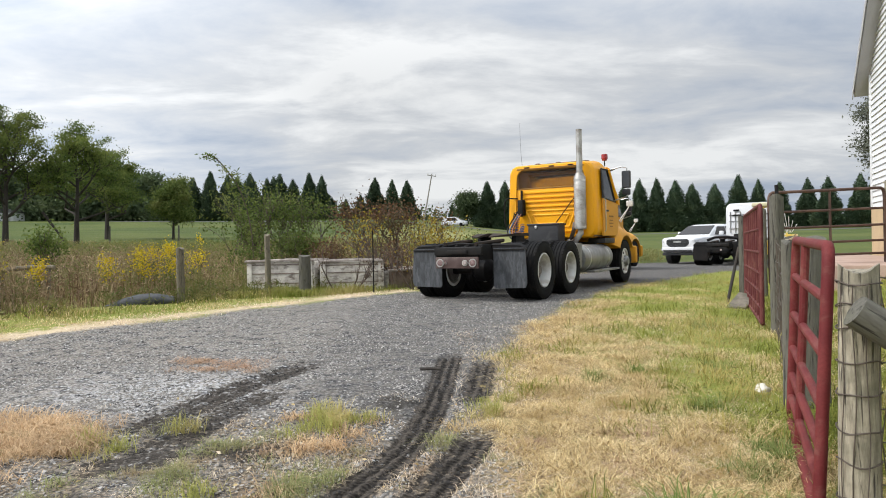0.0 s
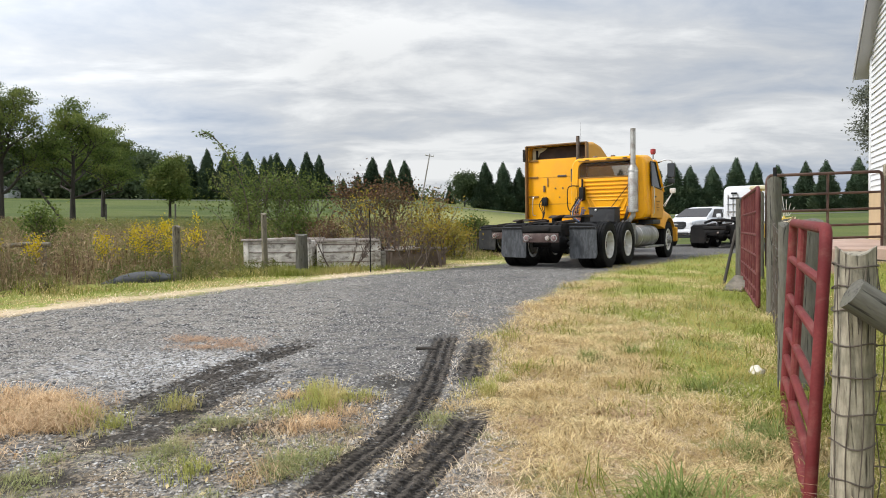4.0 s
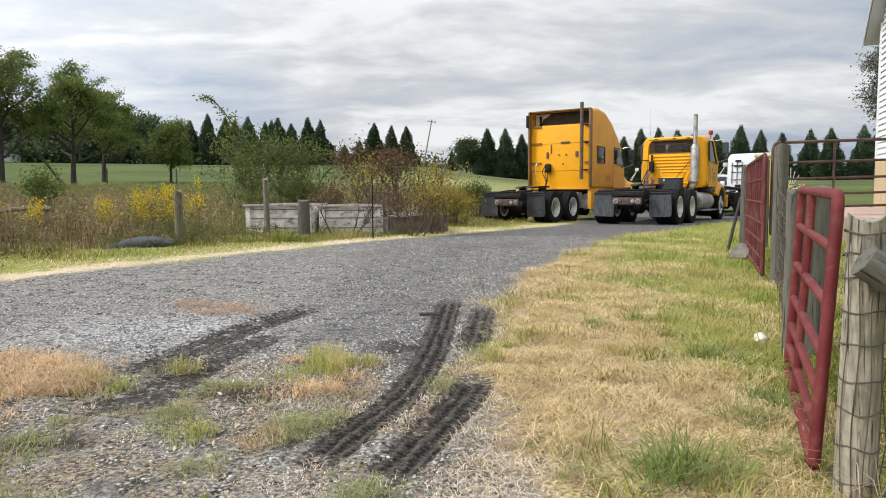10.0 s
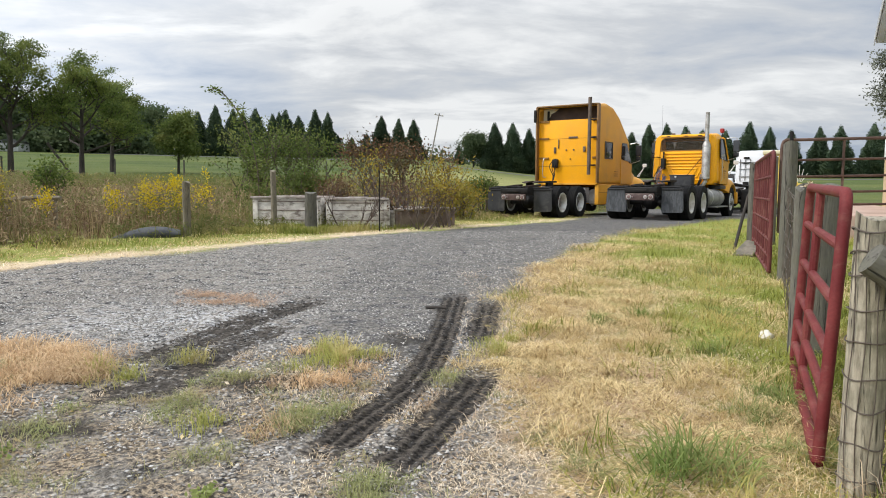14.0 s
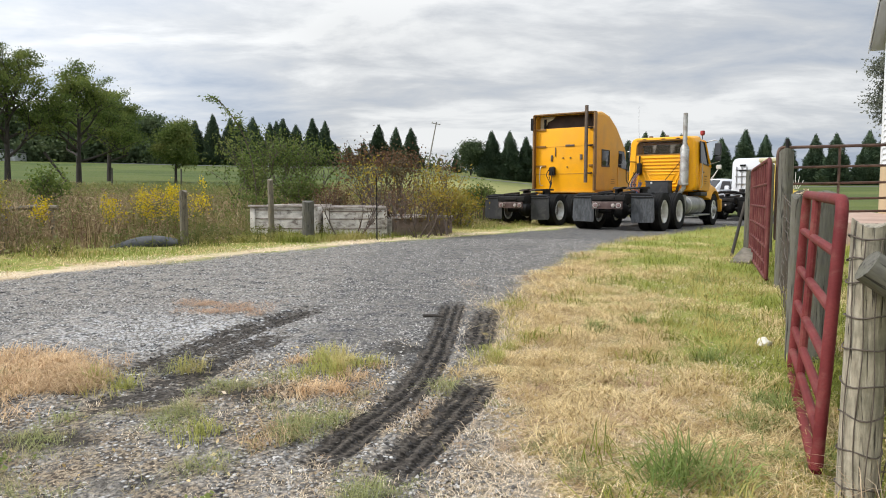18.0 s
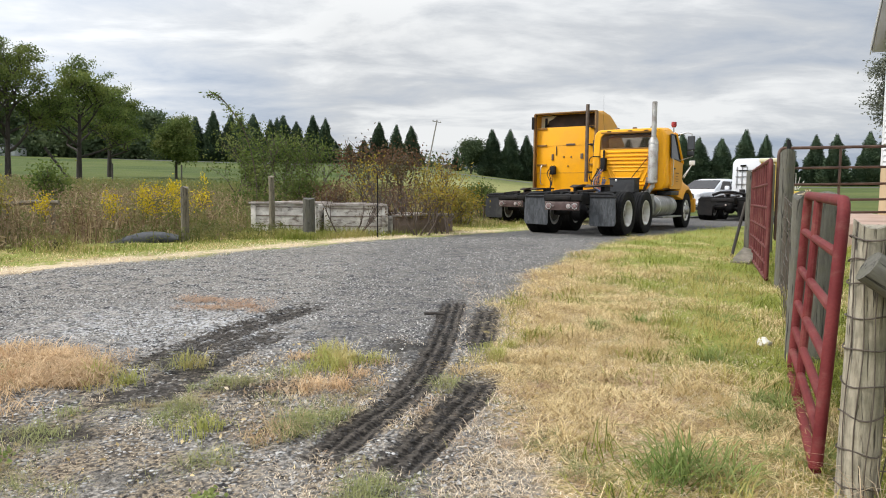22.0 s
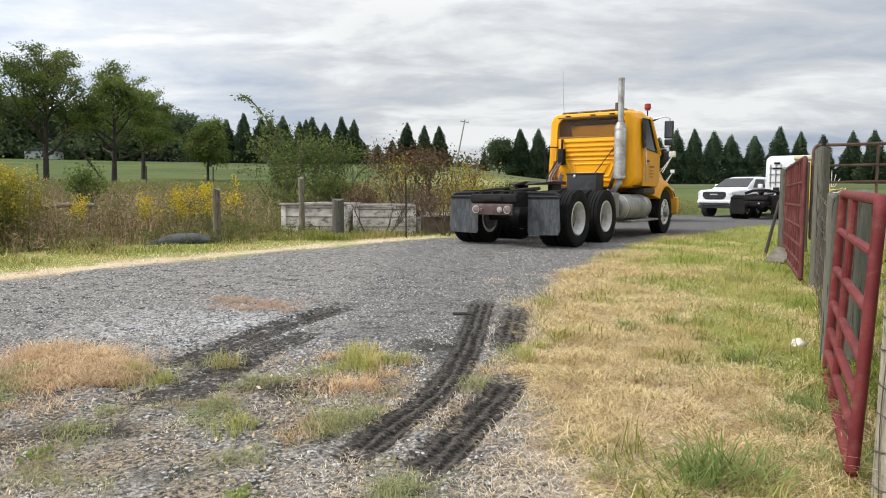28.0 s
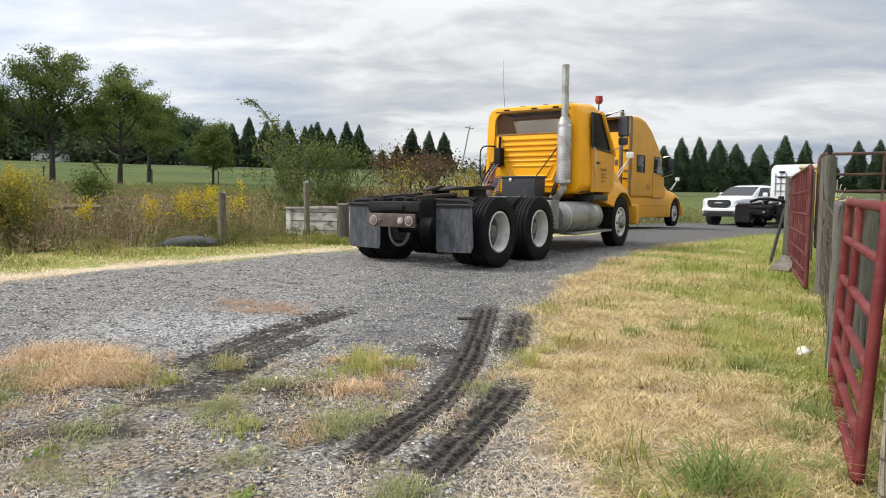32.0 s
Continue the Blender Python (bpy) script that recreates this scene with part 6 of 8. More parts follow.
def build_fence():
    post("gate_post", 1.735, 2.80, 1.19, 0.076, "round weathered grey wooden post wrapped with fence wire", seed=3, lean=(0.012, 0.0))
    root = tagged(empty("post_wire", pose(1.735, 2.80, gz(1.735, 2.80))), "rusty wire wound round a wooden post", "wire")
    for k, z in enumerate((0.10, 0.25, 0.40, 0.53, 0.68, 0.81, 0.95, 1.04, 1.13)):
        bm = bmesh.new()
        n = 20
        tube(bm, [(0.083 * math.cos(2 * math.pi * i / n) + 0.012 * z, 0.083 * math.sin(2 * math.pi * i / n), z + 0.006 * math.sin(4 * math.pi * i / n + k) + 0.006 * math.sin(k * 2.3 + 6 * math.pi * i / n)) for i in range(n + 1)], 0.0034, n=5)
        part("wire_loop", bm, WIRE, root)
    for a in (196, 228, 261, 300):
        bm = bmesh.new()
        tube(bm, [(0.085 * math.cos(radians(a + 5 * math.sin(9 * z + a))) + 0.012 * z, 0.085 * math.sin(radians(a + 5 * math.sin(9 * z + a))), z) for z in np.linspace(0.06, 1.12, 12)], 0.0024, n=5)
        part("wire_strand", bm, WIRE, root)
    # brace log leaning away from the post
    bm = bmesh.new()
    rnd = random.Random(12)
    rings = []
    for k in range(9):
        z = 1.55 * k / 8
        rings.append([Vector(((0.066 + 0.008 * k / 8) * (1 + 0.05 * math.sin(2 * t + k) + 0.03 * rnd.uniform(-1, 1)) * math.cos(t), (0.066 + 0.008 * k / 8) * (1 + 0.05 * math.sin(3 * t + 0.4 * k)) * math.sin(t), z)) for t in (2 * math.pi * q / 26 for q in range(26))])
    loft(bm, rings)
    log = part("brace_log", bm, DARK_WOOD, None, sharp=50)
    log.matrix_basis = Matrix.Translation((1.655, 2.67, 1.15)) @ Vector((1.245, -0.33, -0.87)).to_track_quat("Z", "Y").to_matrix().to_4x4()
    tagged(log, "weathered grey round log braced against the gate post", "log")
    wire_fence((1.74, 2.78), (4.3, 2.1), 1.15, 8, 16)
    post("hinge_post", 2.73, 5.06, 1.22, 0.145, "thick weathered grey wooden post behind the red gate", DARK_WOOD, seed=5)
    post("fence_post", 2.55, 4.97, 1.2, 0.036, "thin split grey wooden fence post", DARK_WOOD, seed=9)
    post("tall_post", 3.99, 8.05, 1.60, 0.078, "tall weathered grey wooden post between the gates", DARK_WOOD, seed=6)
    post("far_gate_post", 5.0, 11.15, 1.36, 0.10, "weathered grey post at the maroon gate", DARK_WOOD, seed=8)
    bm = bmesh.new()
    tube(bm, [(4.0, 8.05, 1.9), (4.0, 8.06, 2.06)], 0.022, n=8)
    tagged(part("gate_pin", bm, FRAME_BLACK), "black steel gate pin on a wooden post", "pin")
    # near red gate, standing open, its free end nearest
    tube_gate("farm_gate", (1.675, 3.0), (2.42, 4.70), 0.20, 1.395, 0.196, 1.42, (0.125, 0.25, 0.40, 0.59, 0.80), (0.62,), 0.028, GATE_RED,
              "chalky red tubular steel farm gate standing ajar", 0.024, ((0.125, 0.1), (0.06, 0.0)))
    # tall maroon gate seen almost edge on
    tube_gate("maroon_gate", (3.90, 8.25), (4.93, 11.0), 0.42, 1.84, 0.46, 1.80, (0.12, 0.26, 0.42, 0.6, 0.8), (0.1, 0.22, 0.34, 0.46, 0.58, 0.7, 0.82, 0.92), 0.026, GATE_MAROON,
              "tall faded maroon steel stock gate with upright bars", 0.018)
    bm = bmesh.new()
    tube(bm, [(4.62, 11.0, gz(4.62, 11.0) - 0.05), (4.98, 11.35, 1.30)], 0.026, n=8)
    tagged(part("prop_pole", bm, BARK), "dark wooden pole leaning against the maroon gate", "pole")
    # brown pipe corral gate by the house
    z0 = gz(6.8, 12.0)
    tube_gate("pipe_gate", (5.75, 11.9), (7.98, 12.25), z0 + 0.10, 2.22, z0 + 0.10, 2.30, (0.15, 0.29, 0.43, 0.60, 0.78), (0.52,), 0.027, RUST_PIPE,
              "rusty brown pipe gate in front of the house", 0.022)
    post("corral_post", 8.12, 12.3, 1.62, 0.09, "weathered grey post holding the pipe gate", OLD_WOOD, seed=12)
    post("corral_post", 5.62, 11.88, 1.5, 0.07, "weathered grey post holding the pipe gate", DARK_WOOD, seed=13)
    # baling twine knotted over the hinge post
    bm = bmesh.new()
    rnd = random.Random(4)
    top = Vector((2.60, 4.98, gz(2.6, 5.0) + 1.2))
    for k in range(5):
        pts = [top + Vector((rnd.uniform(-0.05, 0.05), rnd.uniform(-0.05, 0.05), rnd.uniform(0.0, 0.06))) for _ in range(4)]
        hose(bm, pts, 0.0028)
    tagged(part("baling_twine", bm, STRAW_PALE), "pale baling twine knotted round the hinge post", "twine")
    wire_fence((2.66, 5.22), (3.95, 8.0), 1.1, 8, 18)


def rock(name, x, y, size, mat_, label, seed):
    rnd = random.Random(seed)
    bm = bmesh.new()
    bmesh.ops.create_icosphere(bm, subdivisions=3, radius=1)
    o = Vector((rnd.uniform(0, 50), rnd.uniform(0, 50), 0))
    for v in bm.verts:
        n = noise.noise(v.co * 1.2 + o) * 0.35 + noise.noise(v.co * 3.1 + o) * 0.12
        v.co = Vector((v.co.x * size[0], v.co.y * size[1], max(v.co.z, -0.5) * size[2])) * (1 + n)
    ob = part(name, bm, mat_, None, sharp=40)
    ob.location = (x, y, gz(x, y) + size[2] * 0.12)
    ob.rotation_euler[2] = rnd.uniform(0, 3)
    return tagged(ob, label, "stone")


def build_house():
    """A gabled house; its end wall runs from the far corner towards the viewer."""
    cx, cy, ang = 10.75, 17.0, 22.0
    zb = 0.85
    root = tagged(empty("house", pose(cx, cy, 0, 0, 0, -ang)), "white-sided house with grey soffit and a tan block base", "house")
    # local: -y runs along the gable wall towards the viewer, +x into the house
    depth, eave, half = 9.0, 5.4, 4.5
    slope = 0.95
    bm = bmesh.new()
    prof = [(0, eave), (0, 2.12), (-depth, 2.12), (-depth, eave), (-half, eave + half * slope)]
    panel(bm, prof, (0.03, 8.0), "x")
    part("wall", bm, SIDING, root)
    bm = bmesh.new()
    box(bm, -0.02, 8.0, -depth, 0.0, zb - 0.6, 2.12)
    part("foundation", bm, TAN_WALL, root, "tan block base wall")
    # clapboards, each its own strip
    for i in range(42):
        z = 2.12 + i * 0.14
        ya = 0.0 if z < eave else -(z - eave) / slope
        yb = -depth if z < eave else -depth + (z - eave) / slope
        if ya - yb < 0.3:
            break
        bm = bmesh.new()
        loft(bm, [[Vector((0.03, ya, z)), Vector((0.03, yb, z)), Vector((-0.012, yb, z)), Vector((-0.012, ya, z))],
                  [Vector((0.03, ya, z + 0.148)), Vector((0.03, yb, z + 0.148)), Vector((0.022, yb, z + 0.148)), Vector((0.022, ya, z + 0.148))]])
        part("clapboard", bm, SIDING, root)
    bm = bmesh.new()
    box(bm, -0.03, 0.09, -0.10, 0.03, 2.1, eave, 0.01)
    part("corner_board", bm, SIDING, root)
    # roof with an overhang past the gable, soffit beneath
    for sgn, y0, y1 in ((1, 0.45, -half), (-1, -depth - 0.45, -half)):
        za = eave - 0.45 * slope
        zt = eave + half * slope
        bm = bmesh.new()
        panel(bm, [(y0, za + 0.10), (y1, zt + 0.10), (y1, zt + 0.16), (y0, za + 0.16)], (-0.30, 8.4), "x")
        part("roof", bm, SHINGLE, root)
        bm = bmesh.new()
        panel(bm, [(y0, za), (y1, zt), (y1, zt + 0.098), (y0, za + 0.098)], (-0.28, 8.38), "x")
        part("soffit", bm, SOFFIT, root)
        bm = bmesh.new()
        panel(bm, [(y0, za - 0.06), (y1, zt - 0.06), (y1, zt + 0.15), (y0, za + 0.15)], (-0.32, -0.302), "x")
        part("fascia", bm, SOFFIT, root)
    bm = bmesh.new()
    box(bm, -1.8, 0.0, -7.0, 1.5, 0.3, 0.98, 0.03)
    slab = part("concrete_pad", bm, SLAB)
    slab.matrix_world = root.matrix_basis.copy()
    tagged(slab, "pinkish concrete pad beside the house", "concrete pad")


def build_machine():
    """Yellow and cream machine behind the tall post."""
    root = tagged(empty("yellow_machine", pose(13.2, 27.0, gz(13.2, 27.0), 0, 0, -27) @ Matrix.Scale((2.86 - gz(13.2, 27.0)) / 2.92, 4)), "yellow and cream machine with open frame bars", "machine")
    bm = bmesh.new()
    box(bm, -0.95, -0.16, -0.1, 2.0, 2.74, 2.92, 0.06)
    part("roof_plate", bm, EQUIP_CREAM, root)
    for x in (-0.85, -0.65, -0.45, -0.25):
        bm = bmesh.new()
        tube(bm, [(x, 0, 0.6), (x, 0, 2.8)], 0.03, n=8)
        part("frame_bar", bm, EQUIP_YELLOW, root)
    bm = bmesh.new()
    box(bm, -0.95, 0.4, 0.1, 2.4, 0.5, 1.15, 0.08)
    part("body", bm, EQUIP_YELLOW, root)
    for x, z in ((-0.75, 0.5), (0.6, 0.5)):
        bm = bmesh.new()
        lathe(bm, [(-0.2, 0.3), (-0.22, 0.45), (-0.15, 0.5), (0.15, 0.5), (0.22, 0.45), (0.2, 0.3)], "x", 24, (x, 1.2, 0.5))
        part("wheel", bm, RUBBER, root)
    for k in range(5):
        bm = bmesh.new()
        tube(bm, [(0.5 + 0.05 * k, 0.2, 1.5), (0.25 + 0.17 * k, 0.1, 2.6 - 0.18 * k)], 0.015, n=6)
        part("reel_tine", bm, WHITE_LENS, root)
    bm = bmesh.new()
    box(bm, 0.45, 0.55, 0.0, 0.12, 0.9, 1.5, 0.03)
    box(bm, 0.8, 0.9, 0.0, 0.12, 0.9, 1.4, 0.03)
    box(bm, 0.4, 0.95, 0.0, 0.1, 1.32, 1.42, 0.03)
    part("side_frame", bm, EQUIP_YELLOW, root)


build_fence()
bm = bmesh.new()
tube(bm, [(-0.10, 0, 0.012), (0.0, 0.01, 0.02), (0.10, -0.005, 0.014)], 0.016, 0.011, n=7)
stick = part("broken_stick", bm, BARK)
stick.matrix_basis = pose(-0.06, 6.42, gz(-0.06, 6.42) + 0.005, 0, 0, -12)
tagged(stick, "short black broken stick lying on the gravel", "stick")
rock("white_stone", 2.58, 5.45, (0.075, 0.055, 0.05), WHITE_STONE, "small pale stone lying in the grass", 3)
bm = bmesh.new()
box(bm, -0.32, 0.32, -0.14, 0.14, -0.05, 0.05, 0.03, 3)
for v in bm.verts:
    v.co += Vector((noise.noise(v.co * 5), noise.noise(v.co * 5 + Vector((9, 0, 0))), noise.noise(v.co * 6 + Vector((0, 7, 0))))) * 0.045
slab_stone = part("field_stone", bm, STONE, None, sharp=40)
slab_stone.matrix_basis = pose(4.62, 10.45, gz(4.62, 10.45) + 0.06, 5, -16, 48)
tagged(slab_stone, "flat grey stone slab tilted at the foot of the gate", "stone")
rock("field_stone", 4.8, 10.75, (0.18, 0.16, 0.11), STONE, "flat grey stone at the foot of the gate", 8)
build_house()
build_machine()


# ---- old fence and trough beyond the drive ----
post("old_post", -3.71, 15.3, 1.27, 0.062, "grey round fence post in the weeds by the trough", MID_WOOD, seed=21, lean=(-0.01, 0))
post("old_post", -4.75, 12.9, 1.02, 0.07, "grey round fence post among goldenrod", MID_WOOD, seed=22, lean=(0.01, 0))
post("stump_post", -2.84, 15.0, 0.80, 0.125, "short dark weathered stump post in front of the trough", DARK_WOOD, seed=23)
post("thin_stake", -1.33, 14.6, 1.30, 0.013, "thin dark metal stake in the brush", FRAME_BLACK, seed=24)


def build_trough(x0, y0, x1, y1, z0, z1, wide, side=TROUGH):
    d = Vector((x1 - x0, y1 - y0, 0))
    ln = d.length
    ang = math.degrees(math.atan2(d.y, d.x))
    root = tagged(empty("feed_trough", pose(x0, y0, 0, 0, 0, ang)), "weathered whitish feed trough with rotted brown rim boards", "trough")
    bm = bmesh.new()
    box(bm, 0, ln, 0, 0.08, z0, z1, 0.012)
    part("front_wall", bm, side, root)
    bm = bmesh.new()
    box(bm, 0, ln, wide - 0.08, wide, z0, z1, 0.012)
    part("back_wall", bm, TROUGH, root)
    for x in (0.0, ln - 0.08):
        bm = bmesh.new()
        box(bm, x + 0.002, x + 0.078, 0.082, wide - 0.082, z0, z1, 0.01)
        part("end_wall", bm, TROUGH, root)
    bm = bmesh.new()
    box(bm, 0.02, ln - 0.02, 0.05, wide - 0.05, z0, z0 + 0.1)
    part("bottom", bm, TROUGH, root)
    for y, a in ((-0.05, 0.14), (wide - 0.10, 0.14)):
        for k in range(3):
            bm = bmesh.new()
            box(bm, ln * k / 3 - 0.03, ln * (k + 1) / 3 - 0.02, y, y + a, z1 + 0.003 + 0.012 * (k % 2), z1 + 0.05 + 0.012 * (k % 2), 0.008)
            part("rim_board", bm, RIM_BOARD, root)
    for z in (z0 + 0.24, z0 + 0.46, z1 - 0.07):   # gaps between the level boards
        bm = bmesh.new()
        box(bm, 0.02, ln - 0.02, -0.012, -0.003, z, z + 0.018, 0.003)
        part("seam_strip", bm, TROUGH_RIM, root)
    for x in (0.05, ln - 0.13):
        bm = bmesh.new()
        box(bm, x, x + 0.08, -0.03, -0.014, z0 + 0.02, z1 - 0.02, 0.006)
        part("corner_batten", bm, side, root)


build_trough(-4.33, 15.85, -2.75, 15.7, 0.40, 1.13, 1.3)
build_trough(-2.62, 15.6, -1.20, 15.75, 0.40, 1.10, 1.5)
build_trough(-1.05, 15.9, 0.3, 17.2, 0.40, 0.86, 1.2, TROUGH_RIM)
bm = bmesh.new()
rings = []
for q in range(11):   # a bowed shell, thicker at one end
    f = q / 10
    h, w = 0.02 + 0.15 * math.sin(math.pi * (0.12 + 0.80 * f)) * (0.5 + 0.6 * f), 0.10 + 0.07 * f
    rings.append([Vector((-0.6 + 1.25 * f, w * math.cos(a), -0.06 + h * math.sin(a) + 0.05 * math.sin(math.pi * f))) for a in np.linspace(-0.5, math.pi + 0.5, 12)])
loft(bm, rings)
plank = part("old_mudguard", bm, surf("charcoal_shell", (0.028, 0.03, 0.034), (0.075, 0.077, 0.08), 5, 0.7, 0, 0.4, 30))
plank.matrix_basis = pose(-5.5, 12.75, gz(-5.5, 12.75) + 0.06, 4, -6, 18)
tagged(plank, "charcoal grey curved mudguard lying on the grass verge", "mudguard")
bm = bmesh.new()
tube(bm, [(-8.6, 13.6, 1.12), (-7.9, 13.6, 1.17), (-7.45, 13.6, 1.16)], 0.045, n=8)
for x in (-8.5, -7.6):
    box(bm, x - 0.05, x + 0.05, 13.57, 13.65, 0.1, 1.15, 0.01)
tagged(part("fence_rail", bm, MID_WOOD), "grey weathered fence rail on short posts in weeds", "fence")


# ---- plants and loose stone ----
RNG = np.random.default_rng(11)


def quads(centres, size, aspect=0.45, up=0.0, rng=RNG):
    """Small leaves: one bent-free quad each, turned at random; up > 0 makes them lie flatter, below 0 hang."""
    n = len(centres)
    d = rng.normal(size=(n, 3))
    d[:, 2] = d[:, 2] * (1 - abs(up)) + (up if up < 0 else 0)
    d /= np.linalg.norm(d, axis=1)[:, None]
    e = np.cross(d, rng.normal(size=(n, 3)))
    e /= np.linalg.norm(e, axis=1)[:, None] + 1e-9
    s = size * rng.uniform(0.6, 1.3, (n, 1))
    a, b = d * s * 0.5, e * s * aspect * 0.5
    v = np.stack([centres - a, centres + b - a * 0.1, centres + a, centres - b - a * 0.1], 1).reshape(-1, 3)
    return v, np.arange(4 * n).reshape(n, 4)


def blades(x, y, h, w, lean, rng=RNG, z=None):
    """Grass blades as three-triangle tapering strips."""
    n = len(x)
    z = ground_z(x, y) if z is None else z
    t = rng.uniform(0, 2 * math.pi, n)
    dx, dy = np.cos(t), np.sin(t)
    h = h * rng.uniform(0.55, 1.25, n)
    ln = lean * rng.uniform(0.3, 1.4, n)
    s = t + rng.uniform(1.0, 2.1, n)
    wx, wy = np.cos(s) * w * 0.5, np.sin(s) * w * 0.5
    base = np.stack([x, y, z - 0.01], 1)
    mid = base + np.stack([dx * h * ln * 0.4, dy * h * ln * 0.4, h * 0.62 + 0.01], 1)
    tip = base + np.stack([dx * h * ln, dy * h * ln, h * (1 - 0.25 * np.minimum(ln, 2.5))], 1)
    tip[:, 2] = np.maximum(tip[:, 2], z + 0.006)
    o = np.stack([wx, wy, wx * 0], 1)
    v = np.stack([base - o, base + o, mid + o * 0.8, mid - o * 0.8, tip], 1).reshape(-1, 3)
    k = np.arange(n)[:, None] * 5
    f = np.concatenate([k + [0, 1, 2], k + [0, 2, 3], k + [3, 2, 4]])
    return v, f


def scatter(n, x0, x1, y0, y1, keep, rng=RNG, near=None):
    """Random places in a box, thinned by keep(x, y); near: thins with distance beyond it."""
    x, y = rng.uniform(x0, x1, n), rng.uniform(y0, y1, n)
    p = keep(x, y)
    if near:
        p = p * np.minimum(1, (near / np.maximum(np.hypot(x, y), 0.5)) ** 1.6)
    m = rng.uniform(0, 1, n) < p
    return x[m], y[m]


def patchy(x, y, scale, seed):
    return np.array([noise.noise(Vector((a * scale, b * scale, seed))) for a, b in zip(x, y)]) * 0.5 + 0.5


def stuff(name, vf, material, label, category):
    return tagged(soup(name, vf[0], vf[1], material), label, category, kind="stuff")


def join(parts_):
    v, f, o = [], [], 0
    for a, b in parts_:
        v.append(a)
        f.append(b + o)
        o += len(a)
    return np.concatenate(v), np.concatenate(f)


def left_of_drive(x, y):
    """Metres beyond the left edge of the drive."""
    return -(x + 5.5 - 0.8 * (y - 8.57)) * 0.78


def fence_side(x, y):
    """Metres to the right of the fence line."""
    return x - np.interp(y, [0, 2.8, 5, 8, 11, 14, 20], [3.5, 1.75, 2.5, 4.0, 5.0, 6.2, 9.0])


def build_stones():
    g = Graph("crushed_limestone")
    isl = g.island()
    col = g.mix(g.math("POWER", isl, 1.5), (0.045, 0.041, 0.037), (0.52, 0.495, 0.45))
    col = g.mix(g.math("MULTIPLY", g.noise(g.position(), 60, 3), 0.5), col, (0.22, 0.21, 0.2))
    g.set(Base_Color=col, Roughness=0.85)
    x, y = scatter(420000, -9, 3.5, 2.4, 15, lambda x, y: smooth(road_inside(x, y), -0.25, 0.4) * (0.6 + 0.4 * smooth(y, 4.0, 5.5)) * (1 - 0.8 * smooth(damp_spots(x, y), 0.3, 0.8)) * (1 - 0.995 * (rut_fields(x, y)[0] > 0.12)) , near=5.2)
    n = len(x)
    s = 0.005 + 0.009 * RNG.random(n) ** 3.0
    c = np.stack([x, y, ground_z(x, y) + s * 0.25], 1)
    oct_ = np.array([(1, 0, 0), (0, 1, 0), (-1, 0, 0), (0, -1, 0), (0, 0, 0.75), (0, 0, -0.75)], float)
    v = oct_[None] * s[:, None, None] * RNG.uniform(0.55, 1.35, (n, 6, 1)) + RNG.normal(size=(n, 6, 3)) * (s * 0.16)[:, None, None]
    t = RNG.uniform(0, 6.28, n)
    R = np.stack([np.stack([np.cos(t), -np.sin(t)], -1), np.stack([np.sin(t), np.cos(t)], -1)], 1)
    v[:, :, :2] = np.einsum("nij,nkj->nki", R, v[:, :, :2])
    v = (v + c[:, None]).reshape(-1, 3)
    tri = np.array([(0, 1, 4), (1, 2, 4), (2, 3, 4), (3, 0, 4)])
    f = (np.arange(n)[:, None, None] * 6 + tri[None]).reshape(-1, 3)
    stuff("gravel_stones", (v, f), g.m, "loose crushed grey limestone on the drive", "gravel")


def lumps(x, y, s, lift=0.25):
    """Small angular lumps lying on the ground."""
    n = len(x)
    c = np.stack([x, y, ground_z(x, y) + s * lift], 1)
    oct_ = np.array([(1, 0, 0), (0, 1, 0), (-1, 0, 0), (0, -1, 0), (0, 0, 0.8), (0, 0, -0.8)], float)
    v = oct_[None] * s[:, None, None] * RNG.uniform(0.5, 1.4, (n, 6, 1)) + RNG.normal(size=(n, 6, 3)) * (s * 0.2)[:, None, None]
    v = (v + c[:, None]).reshape(-1, 3)
    tri = np.array([(0, 1, 4), (1, 2, 4), (2, 3, 4), (3, 0, 4)])
    return v, (np.arange(n)[:, None, None] * 6 + tri[None]).reshape(-1, 3)


def build_clods():
    x, y = scatter(120000, -2.6, 0.8, 3.0, 7.2, lambda x, y: smooth(rut_fields(x, y)[0], 0.1, 0.5) * 0.10 * (patchy(x, y, 6.0, 2.0) > 0.45))
    v, f = lumps(x, y, 0.004 + 0.013 * RNG.random(len(x)) ** 3, -0.9)
    stuff("soil_clods", (v, f), SOIL_CLOD, "crumbs of black earth in the wheel marks", "soil")


